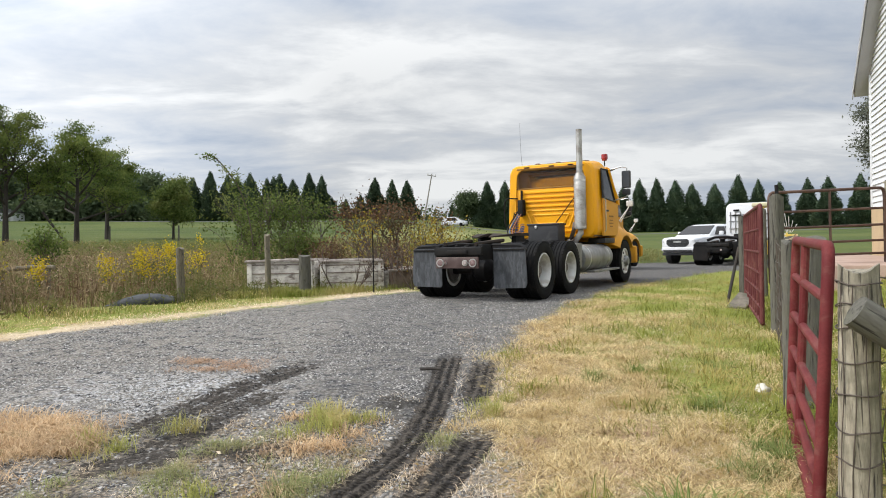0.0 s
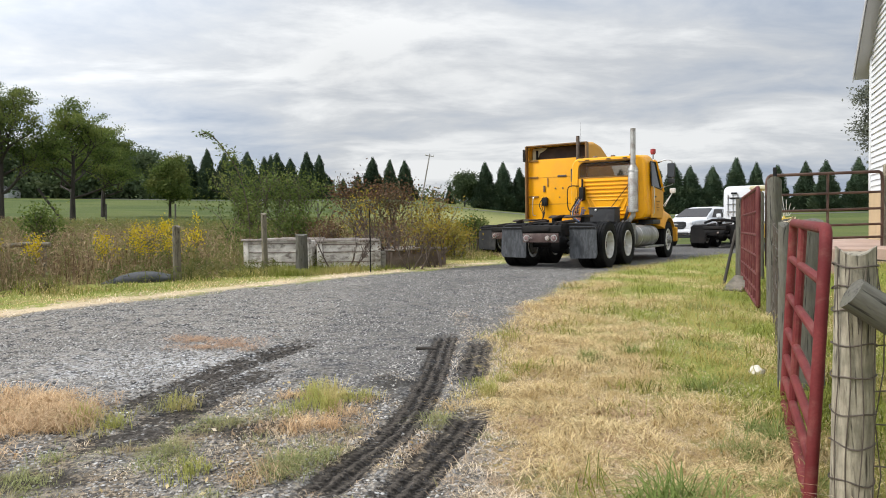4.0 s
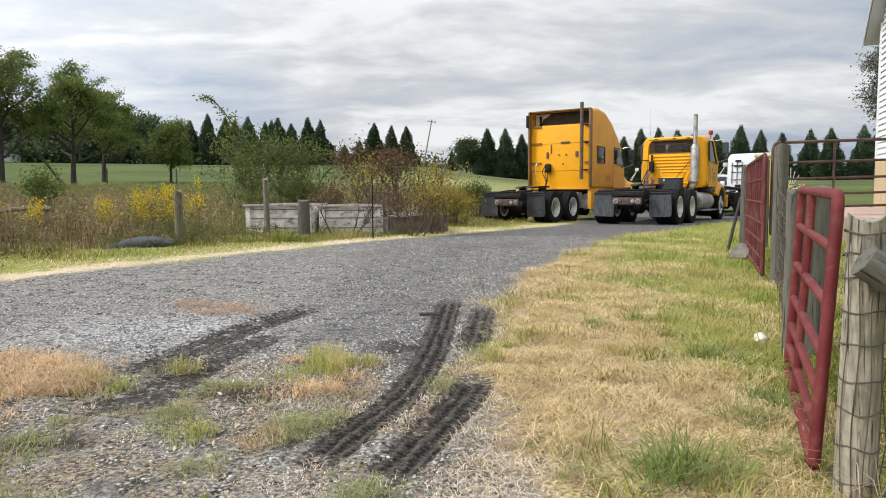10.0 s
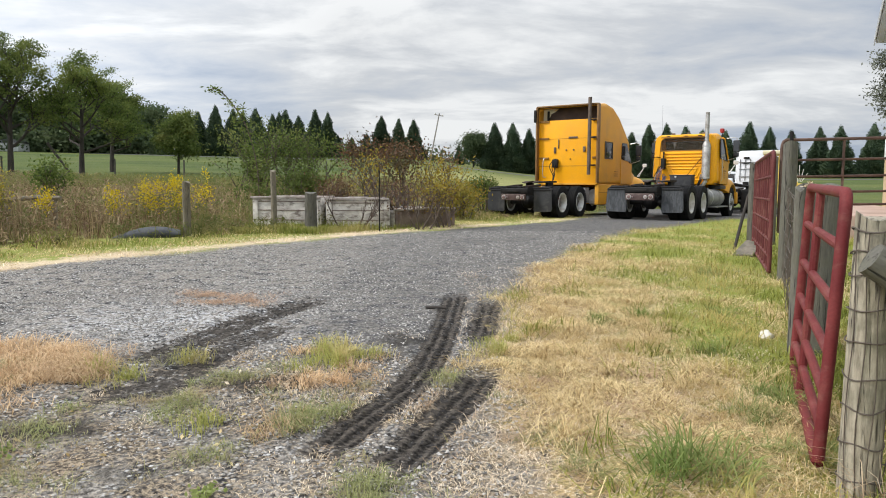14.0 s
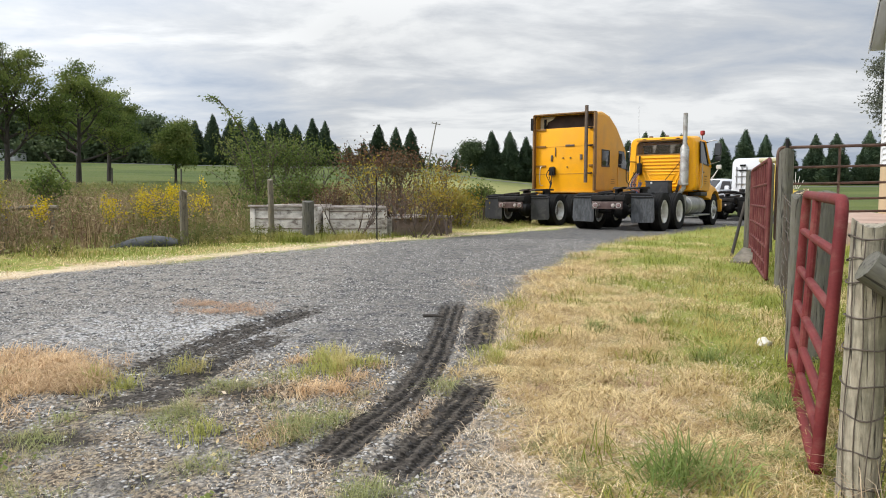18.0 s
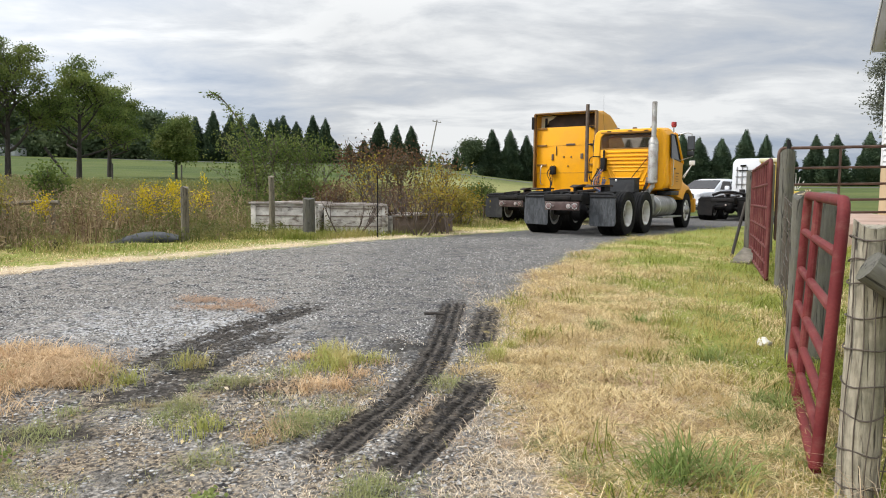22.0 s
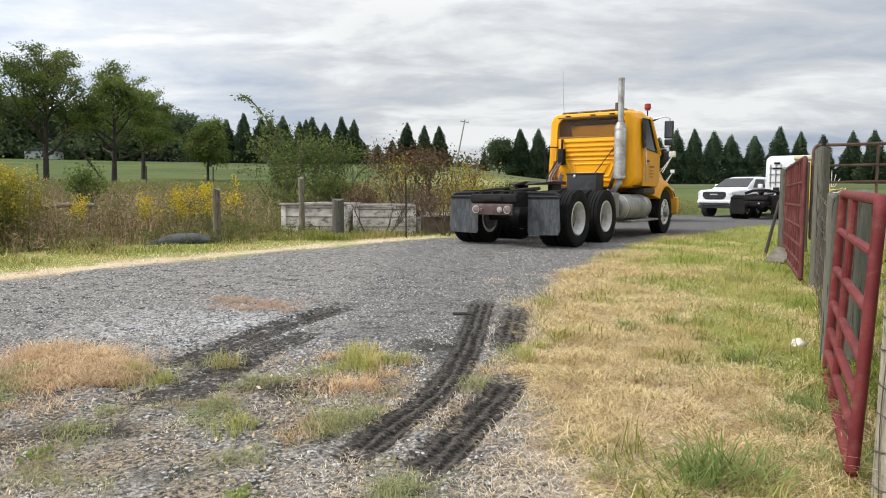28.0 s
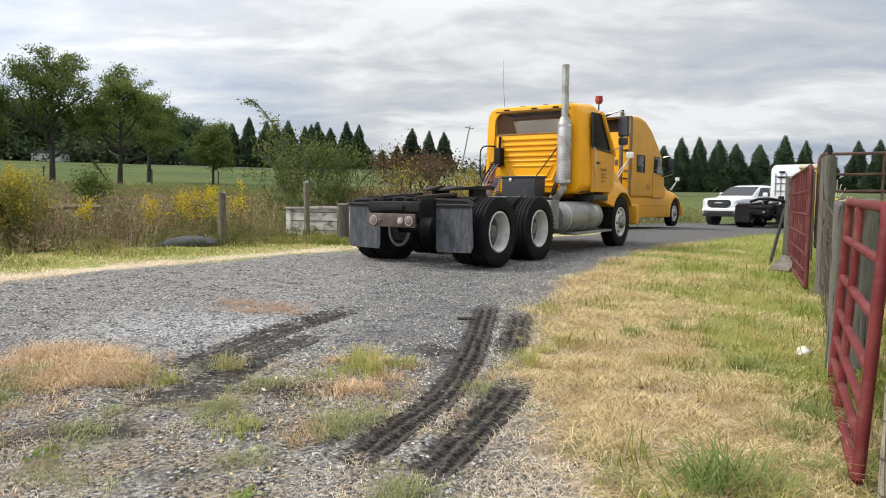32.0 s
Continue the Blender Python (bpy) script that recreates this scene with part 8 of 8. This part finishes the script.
def build_trees():
    # open-grown trees in the meadow
    def at(angle, dist):
        return dist * math.sin(radians(angle)), dist * math.cos(radians(angle))
    for ang, dist, h, seed, kw in ((-27.3, 52, 8.5, 2, {}), (-31.7, 50, 8.8, 9, {}), (-25.3, 62, 7.7, 5, {}), (-37.5, 52, 9.0, 14, {})):
        x, y = at(ang, dist)
        tree("locust_tree", x, y, h, 0.20, LEAF_LOCUST, "airy green deciduous tree with dark trunk in the meadow", seed, leaf=0.15, per=36, puff=0.5, trunk=0.22, depth=5, first=0.20, spread=0.55, flat=0.6, limbs=12)
    x, y = at(-20.7, 60)
    tree("small_tree", x, y, 5.2, 0.12, LEAF_BUSH, "small rounded green tree in the meadow", 7, leaf=0.19, per=80, puff=0.65, trunk=0.24, first=0.17)
    for ang, dist, h, seed in ((-43, 60, 9, 31),):
        x, y = at(ang, dist)
        tree("locust_tree", x, y, h, 0.2, LEAF_LOCUST, "airy green deciduous tree with dark trunk in the meadow", seed, leaf=0.26, per=60, puff=1.0, first=0.18)
    # wood behind the meadow
    rnd = random.Random(8)
    first = []
    for k in range(3):
        first.append(tree("wood_tree", -70 - 8 * k, 100, 9.5, 0.25, LEAF_DARK, "dark leafy tree in the wood behind the meadow", 60 + k, leaf=0.55, per=60, puff=2.0, trunk=0.07, first=0.27))
        first[-1]["group"] = "wood"
    ang = -46.0
    while ang < -19.6:
        d = 178 + rnd.uniform(-6, 14)
        x, y = at(ang, d)
        ob = copy_thing(first[rnd.randrange(3)], pose(x, y, gz(x, y) - 0.3, 0, 0, rnd.uniform(0, 360)))
        s = rnd.uniform(0.78, 1.08) * (1.5 if ang < -22 else 1.1)
        ob.matrix_basis = ob.matrix_basis @ Matrix.Diagonal((s * 1.1, s * 1.1, s, 1))
        ang += rnd.uniform(0.8, 1.5)
    for k, a in enumerate((-44.5, -38.0, -33.5)):
        x, y = at(a, 180)
        first[k].matrix_basis = pose(x, y, gz(x, y) - 0.3)
    x, y = at(2.5, 152)
    tree("round_tree", x, y, 7.8, 0.2, LEAF_DARK, "round dark green tree in the hedge line", 77, leaf=0.4, per=80, puff=1.3, trunk=0.14, first=0.24)
    # far hedge that closes the view
    c = []
    for ang in np.arange(-48, 44, 0.16):
        d = 182 + RNG.uniform(-4, 10)
        x, y = at(ang, d)
        c.append((x, y, gz(x, y) + RNG.uniform(0.2, 1)))
    c = np.repeat(np.array(c), 22, 0)
    c += RNG.normal(size=c.shape) * (1.4, 1.4, 1.3)
    low = []
    for ang in np.arange(-50, -18.5, 0.12):
        d = 168 + RNG.uniform(-3, 8)
        x, y = at(ang, d)
        low.append((x, y, gz(x, y) + RNG.uniform(0.2, 3.6)))
    low = np.repeat(np.array(low), 30, 0)
    low += RNG.normal(size=low.shape) * (1.2, 1.2, 1.2)
    stuff("wood_undergrowth", quads(low, 0.9, 0.6), LEAF_DARK, "dark undergrowth at the edge of the wood", "undergrowth")
    stuff("far_hedge", quads(c, 1.0, 0.6), LEAF_DARK, "dark hedge along the far road", "hedge")
    # silvery tree at the house corner
    tree("olive_tree", 16.35, 24.4, 6.7, 0.14, leafy("silver_leaves", (0.14, 0.15, 0.12), (0.2, 0.21, 0.17), (0.1, 0.11, 0.08)), "silvery grey-green tree behind the house corner", 15, leaf=0.11, per=190, puff=0.45, trunk=0.4, first=0.17)


def shrub(name, x, y, h, wide, leaf_mat, label, seed, per=16, leaf=0.07, stems=9, up=0.8, bark=TWIG, puff=0.16, depth=3, lean=(0, 0)):
    """Many stems from one foot, forking into twigs with sparse leaves."""
    rnd, rng = random.Random(seed), np.random.default_rng(seed)
    root = tagged(empty(name, pose(x, y, gz(x, y))), label, "shrub")
    bm = bmesh.new()
    tips, mids = [], []
    for k in range(stems):
        a = rnd.uniform(0, 6.28)
        s = rnd.uniform(0.05, wide * 0.35)
        d = Vector((math.cos(a) * wide * 0.5 + lean[0], math.sin(a) * wide * 0.5 + lean[1], h * up))
        branchy(bm, Vector((math.cos(a) * s, math.sin(a) * s, -0.05)), d, h * 0.42, 0.017 + 0.006 * h, depth - 1, tips, rnd, 0.45, 0.4, mids)
    top = max(t.z for t in tips)
    k = h / top
    bmesh.ops.scale(bm, vec=(1, 1, k), verts=bm.verts)
    tagged(part("woody_frame", bm, bark, root), kind="stuff")
    if per:
        t = np.array([(v.x, v.y, v.z * k) for v in tips + mids])
        c = np.repeat(t, per, 0) + rng.normal(size=(len(t) * per, 3)) * puff
        v, f = quads(c, leaf, 0.5, 0.0, rng)
        soup("leaves", v, f, leaf_mat, root)
    return root


def arching_cane(x, y, seed):
    """A tall cane that bends over at its leafy tip."""
    root = tagged(empty("arching_sapling", pose(x, y, gz(x, y))), "tall green sapling with an arching leafy tip", "sapling")
    rng = np.random.default_rng(seed)
    pts = [Vector((0.75, 0, 0)), Vector((0.72, 0, 1.5)), Vector((0.45, 0, 2.7)), Vector((0.05, 0, 3.4)), Vector((-0.38, 0, 3.85)), Vector((-0.66, 0, 3.82))]
    bm = bmesh.new()
    hose(bm, pts, 0.018)
    part("stem", bm, TWIG, root)
    c = []
    for i in range(len(pts) - 1):
        for k in range(16):
            f = k / 16
            p = pts[i].lerp(pts[i + 1], f)
            n = 14 if i < 3 else 4
            c += [(p.x + rng.normal(0, 0.17 if i < 3 else 0.05), p.y + rng.normal(0, 0.16), p.z + rng.normal(0, 0.11 if i < 3 else 0.055)) for _ in range(n)]
    v, f = quads(np.array(c), 0.12, 0.35, -0.3, rng)
    soup("leaves", v, f, LEAF_BUSH, root)
    return root


def build_brush():
    # leafy green thicket, left of the trough
    for k, (x, y, h, w, n) in enumerate(((-6.35, 22, 2.2, 0.4, 3), (-5.75, 22.6, 3.1, 0.3, 3), (-5.2, 23.4, 3.0, 0.25, 3), (-4.55, 23.2, 2.9, 0.3, 3), (-4.0, 24, 2.9, 0.2, 2), (-5.9, 20.8, 0.9, 0.7, 4), (-4.9, 20.8, 0.8, 0.8, 4), (-4.2, 22.2, 1.6, 0.5, 4))):
        shrub("green_thicket", x, y, h, w, LEAF_BUSH, "loose green leafy saplings beyond the weeds", 100 + k, per=9, leaf=0.095, stems=n, puff=0.16, depth=4)
    arching_cane(-6.15, 20.5, 5)
    # autumn brush round the trough
    shrub("autumn_shrub", -1.85, 20.6, 2.6, 0.9, LEAF_RUSSET, "twiggy shrub with russet autumn leaves", 121, per=6, leaf=0.10, stems=5, depth=4)
    shrub("autumn_shrub", -0.85, 20.2, 2.4, 0.9, LEAF_RUSSET, "twiggy shrub with russet autumn leaves", 122, per=6, leaf=0.09, stems=6, depth=4)
    shrub("autumn_shrub", -3.0, 18.4, 1.15, 0.8, LEAF_RUSSET, "low dark russet shrub behind the trough", 123, per=10, leaf=0.07, stems=9)
    shrub("yellow_shrub", -0.15, 19.6, 1.7, 0.7, LEAF_YELLOW, "shrub with yellow autumn leaves", 124, per=7, leaf=0.08, stems=8, puff=0.2)
    shrub("yellow_shrub", -1.95, 18.6, 1.9, 0.7, LEAF_YELLOW, "sparse yellow-green sapling by the trough", 125, per=5, leaf=0.08, stems=5, puff=0.2)
    shrub("bare_brush", -0.8, 16.9, 1.15, 0.9, LEAF_RUSSET, "tangle of bare brown twigs over the trough end", 126, per=2, leaf=0.05, stems=10, depth=4)
    shrub("bare_brush", -2.0, 15.1, 0.85, 0.9, LEAF_RUSSET, "bare reddish twigs in front of the trough", 127, per=1, leaf=0.05, stems=4, depth=3)
    shrub("bare_brush", -0.5, 15.5, 1.0, 0.9, LEAF_RUSSET, "tangle of bare brown twigs over the trough end", 141, per=2, leaf=0.06, stems=4, depth=4)
    shrub("bare_brush", 0.15, 16.2, 1.1, 0.9, LEAF_YELLOW, "twiggy brush with a few yellow leaves by the trough", 142, per=4, leaf=0.08, stems=6, depth=4)
    shrub("green_thicket", 1.35, 23.4, 1.35, 0.35, LEAF_BUSH, "small upright green bush beside the drive", 128, per=14, leaf=0.08, stems=8, puff=0.11)
    shrub("yellow_shrub", 0.5, 20.2, 0.9, 1.0, LEAF_YELLOW, "low yellow shrub at the drive's edge", 129, per=16, leaf=0.08, stems=10)
    shrub("green_thicket", -11.7, 21, 1.8, 0.04, LEAF_LOCUST, "dark green sapling at the meadow's edge", 130, per=26, leaf=0.10, stems=3, puff=0.15, up=1.6)
    for x, y, h, n, r in ((-5.75, 13.7, 0.96, 14, 0.15), (-5.3, 14.0, 1.02, 13, 0.16), (-6.35, 13.5, 0.86, 7, 0.1), (-4.95, 14.6, 1.15, 5, 0.1), (-7.6, 13.3, 0.85, 8, 0.08),
                          (-8.15, 11.95, 1.3, 100, 0.24), (-8.75, 11.85, 1.4, 110, 0.28)):
        goldenrod(x, y, h, n, r, 0.4 if x < -8 else 0.6)
    # dark fallen bough under the big meadow tree
    bm = bmesh.new()
    tube(bm, [(-24.8, 44, gz(-24.8, 44) + 2.2), (-23.4, 44, gz(-23.4, 44) + 0.3)], 0.09, 0.06, n=7)
    tagged(part("broken_bough", bm, BARK), "dark broken bough leaning to the ground", "branch")


def build_distance():
    # leaning power pole with cross-arm, and its wires
    root = tagged(empty("power_pole", pose(-2.0, 95, gz(-2.0, 95), 0, 0, 0)), "leaning grey wooden power pole with a cross-arm", "power pole")
    lean = Vector((1.5, 0, 7.4))
    bm = bmesh.new()
    tube(bm, [(0, 0, -0.5), lean], 0.11, 0.075, n=8)
    part("pole", bm, POLE_WOOD, root)
    bm = bmesh.new()
    tube(bm, [lean * 0.965 + Vector((-0.6, 0, 0.1)), lean * 0.965 + Vector((0.6, 0, -0.13))], 0.055, n=6)
    part("cross_arm", bm, POLE_WOOD, root)
    for k in (-0.5, 0.5):
        bm = bmesh.new()
        lathe(bm, [(0, 0.05), (0.1, 0.07), (0.18, 0.04)], "z", 8, tuple(lean * 0.97 + Vector((k, 0, -0.15 * k))))
        part("insulator", bm, WHITE_LENS, root)
    # meadow fence posts and a white marker
    for k, (x, y) in enumerate(((-22.5, 48), (-18.5, 50), (-13.5, 52), (-29, 46), (-9, 54))):
        bm = bmesh.new()
        tube(bm, [(0, 0, -0.2), (0.02, 0, 1.25)], 0.06, n=7)
        ob = tagged(part("meadow_post", bm, DARK_WOOD), "thin dark fence post in the meadow", "fence post", "meadow fence")
        ob.location = (x, y, gz(x, y))
    bm = bmesh.new()
    tube(bm, [(0, 0, 0), (0, 0, 1.3)], 0.12, n=7)
    ob = tagged(part("marker_post", bm, WHITE_PAINT), "small white marker post by the far road", "post")
    ob.location = (-26.5, 108, gz(-26.5, 108))
    # pale farm building far behind the trees
    root = tagged(empty("far_building", pose(-35, 205, gz(-35, 205) - 0.5)), "pale grey farm building with silos far behind the trees", "building")
    bm = bmesh.new()
    box(bm, -3, 3, 0, 6, 0, 5, 0.1)
    part("wall", bm, SIDING, root)
    for x in (-4.6, 4.4):
        bm = bmesh.new()
        lathe(bm, [(0, 1.2), (5.2, 1.2), (5.8, 0.3)], "z", 14, (x, 2, 0))
        part("silo", bm, ALU, root)
    # shed-shaped white block, a stand-in for parked cars under the left-hand trees
    root = tagged(empty("far_shed", pose(-89, 142, gz(-89, 142))), "low white roofed block standing for cars parked under the trees", "shed")
    bm = bmesh.new()
    box(bm, -3, 3, 0, 4, 0, 1.7, 0.05)
    part("wall", bm, SIDING, root)
    bm = bmesh.new()
    loft(bm, [[Vector((x, -0.2, 1.7)), Vector((x, 4.2, 1.7)), Vector((x, 2, 2.5))] for x in (-3.2, 3.2)])
    part("roof", bm, SHINGLE, root)
    # the far road itself
    v = []
    s = np.linspace(-120, 330, 60)
    cx, cy = -74 + s * 0.97, 150 - 0.25 * s
    for o in (-3.2, 3.2):
        v.append(np.stack([cx + o * 0.25, cy + o * 0.97, ground_z(cx + o * 0.25, cy + o * 0.97) + 0.03], 1))
    n = len(s)
    f = np.array([(k, k + 1, n + k + 1, n + k) for k in range(n - 1)])
    tagged(soup("road", np.concatenate(v), f, surf("far_asphalt", (0.06, 0.06, 0.062), (0.08, 0.08, 0.08), 0.5, 0.85)), "grey asphalt road far across the field", "road", kind="structure")


build_stones()
build_clods()
build_grass()
build_weeds()
build_trees()
build_cedars()
build_brush()
build_distance()


# ---- what moves ----
# seconds, x, y, heading to the right in degrees, metres rolled
TRUCK_ROWS = [
    (0.0, 0.884, 12.828, 31.02, 0.000),
    (0.5, 1.125, 13.196, 31.27, 0.475),
    (1.0, 1.361, 13.559, 31.50, 0.948),
    (1.5, 1.596, 13.921, 31.77, 1.424),
    (2.0, 1.842, 14.295, 32.06, 1.918),
    (2.5, 2.096, 14.684, 32.33, 2.427),
    (3.0, 2.357, 15.088, 32.54, 2.946),
    (3.5, 2.618, 15.502, 32.69, 3.462),
    (4.0, 2.881, 15.920, 32.83, 3.967),
    (4.5, 3.140, 16.322, 32.98, 4.456),
    (5.0, 3.400, 16.717, 33.16, 4.940),
    (5.5, 3.660, 17.118, 33.42, 5.428),
    (6.0, 3.922, 17.524, 33.73, 5.922),
    (6.5, 4.189, 17.933, 34.08, 6.421),
    (7.0, 4.465, 18.344, 34.46, 6.928),
    (7.5, 4.739, 18.746, 34.82, 7.426),
    (8.0, 5.009, 19.134, 35.07, 7.909),
    (8.5, 5.265, 19.498, 35.17, 8.364),
    (9.0, 5.507, 19.844, 35.16, 8.795),
    (9.5, 5.746, 20.173, 35.02, 9.211),
    (10.0, 5.967, 20.467, 34.71, 9.587),
    (10.5, 6.109, 20.692, 34.33, 9.859),
    (11.0, 6.213, 20.854, 34.07, 10.056),
    (11.5, 6.277, 20.960, 33.93, 10.181),
    (12.0, 6.317, 21.023, 34.03, 10.258),
    (12.5, 6.344, 21.054, 34.22, 10.301),
    (13.0, 6.353, 21.052, 34.41, 10.304),
    (13.5, 6.316, 21.014, 34.47, 10.250),
    (14.0, 6.251, 20.926, 34.61, 10.139),
    (14.5, 6.140, 20.775, 34.80, 9.947),
    (15.0, 6.014, 20.598, 34.97, 9.724),
    (15.5, 5.862, 20.382, 35.09, 9.455),
    (16.0, 5.696, 20.148, 35.19, 9.161),
    (16.5, 5.525, 19.912, 35.28, 8.863),
    (17.0, 5.353, 19.682, 35.37, 8.569),
    (17.5, 5.178, 19.441, 35.46, 8.265),
    (18.0, 4.994, 19.188, 35.47, 7.945),
    (18.5, 4.807, 18.924, 35.32, 7.615),
    (19.0, 4.609, 18.646, 35.00, 7.265),
    (19.5, 4.409, 18.355, 34.62, 6.905),
    (20.0, 4.205, 18.052, 34.32, 6.531),
    (20.5, 3.982, 17.719, 34.20, 6.122),
    (21.0, 3.762, 17.383, 34.16, 5.711),
    (21.5, 3.548, 17.052, 34.12, 5.308),
    (22.0, 3.336, 16.723, 34.07, 4.907),
    (22.5, 3.121, 16.393, 33.96, 4.506),
    (23.0, 2.910, 16.070, 33.77, 4.110),
    (23.5, 2.706, 15.757, 33.52, 3.728),
    (24.0, 2.504, 15.446, 33.22, 3.347),
    (24.5, 2.303, 15.144, 32.87, 2.966),
    (25.0, 2.112, 14.856, 32.57, 2.595),
    (25.5, 1.924, 14.575, 32.43, 2.227),
    (26.0, 1.732, 14.294, 32.37, 1.855),
    (26.5, 1.537, 14.013, 32.43, 1.478),
    (27.0, 1.340, 13.733, 32.53, 1.102),
    (27.5, 1.145, 13.457, 32.60, 0.731),
    (28.0, 0.953, 13.181, 32.62, 0.366),
    (28.5, 0.761, 12.906, 32.62, 0.005),
    (29.0, 0.566, 12.626, 32.57, -0.358),
    (29.5, 0.358, 12.329, 32.45, -0.738),
    (30.0, 0.150, 12.023, 32.27, -1.120),
    (30.5, -0.052, 11.716, 32.09, -1.492),
    (31.0, -0.253, 11.404, 31.94, -1.864),
    (31.5, -0.453, 11.095, 31.80, -2.232),
    (32.0, -0.646, 10.792, 31.74, -2.591),
]


def motions():
    rows, turns = [], []
    for t, x, y, heading, rolled in TRUCK_ROWS:
        m = pose(x, y, 0, 0, 0, -heading)
        f = m @ Vector((0, 5.16, 0))
        z0, z1 = gz(x, y), gz(f.x, f.y)
        rows.append((t, pose(x, y, z0, 0, 0, -heading) @ pose(0, 0, 0, math.degrees(math.atan2(z1 - z0, 5.16)), 0, 0)))
        turns.append((t, -math.degrees(rolled / 0.51)))
    walk(day_cab, rows)
    for wheel, (x, y, z) in day_wheels:
        walk(wheel, [(t, pose(x, y, z, a, 0, 0)) for t, a in turns])
    for car, s0, v in ((far_sedan, -18.4 * 13, 18.4), (far_suv, 79.7, 17.0)):
        line = []
        leave = 2.0 if car is far_suv else 19.0   # then it follows the bend behind the evergreens
        for t in [k for k in range(0, 20, 4) if k < leave - 1] + [leave]:
            s = s0 + v * t + (4.0 if t > 15 else 0.0)
            x, y = -74 + s * 0.97, 150 - 0.25 * s
            line.append((t, pose(x, y, gz(x, y), 0, 0, -104.4)))
        for t, x, y, turn in ((leave + 1.5, x + 26, y + 24, -60.0), (leave + 4.0, 84.0, 205.0, -40.0), (32.0, 125.0, 330.0, -30.0)):
            line.append((t, pose(x, y, gz(x, y), 0, 0, turn)))
        walk(car, line)


motions()
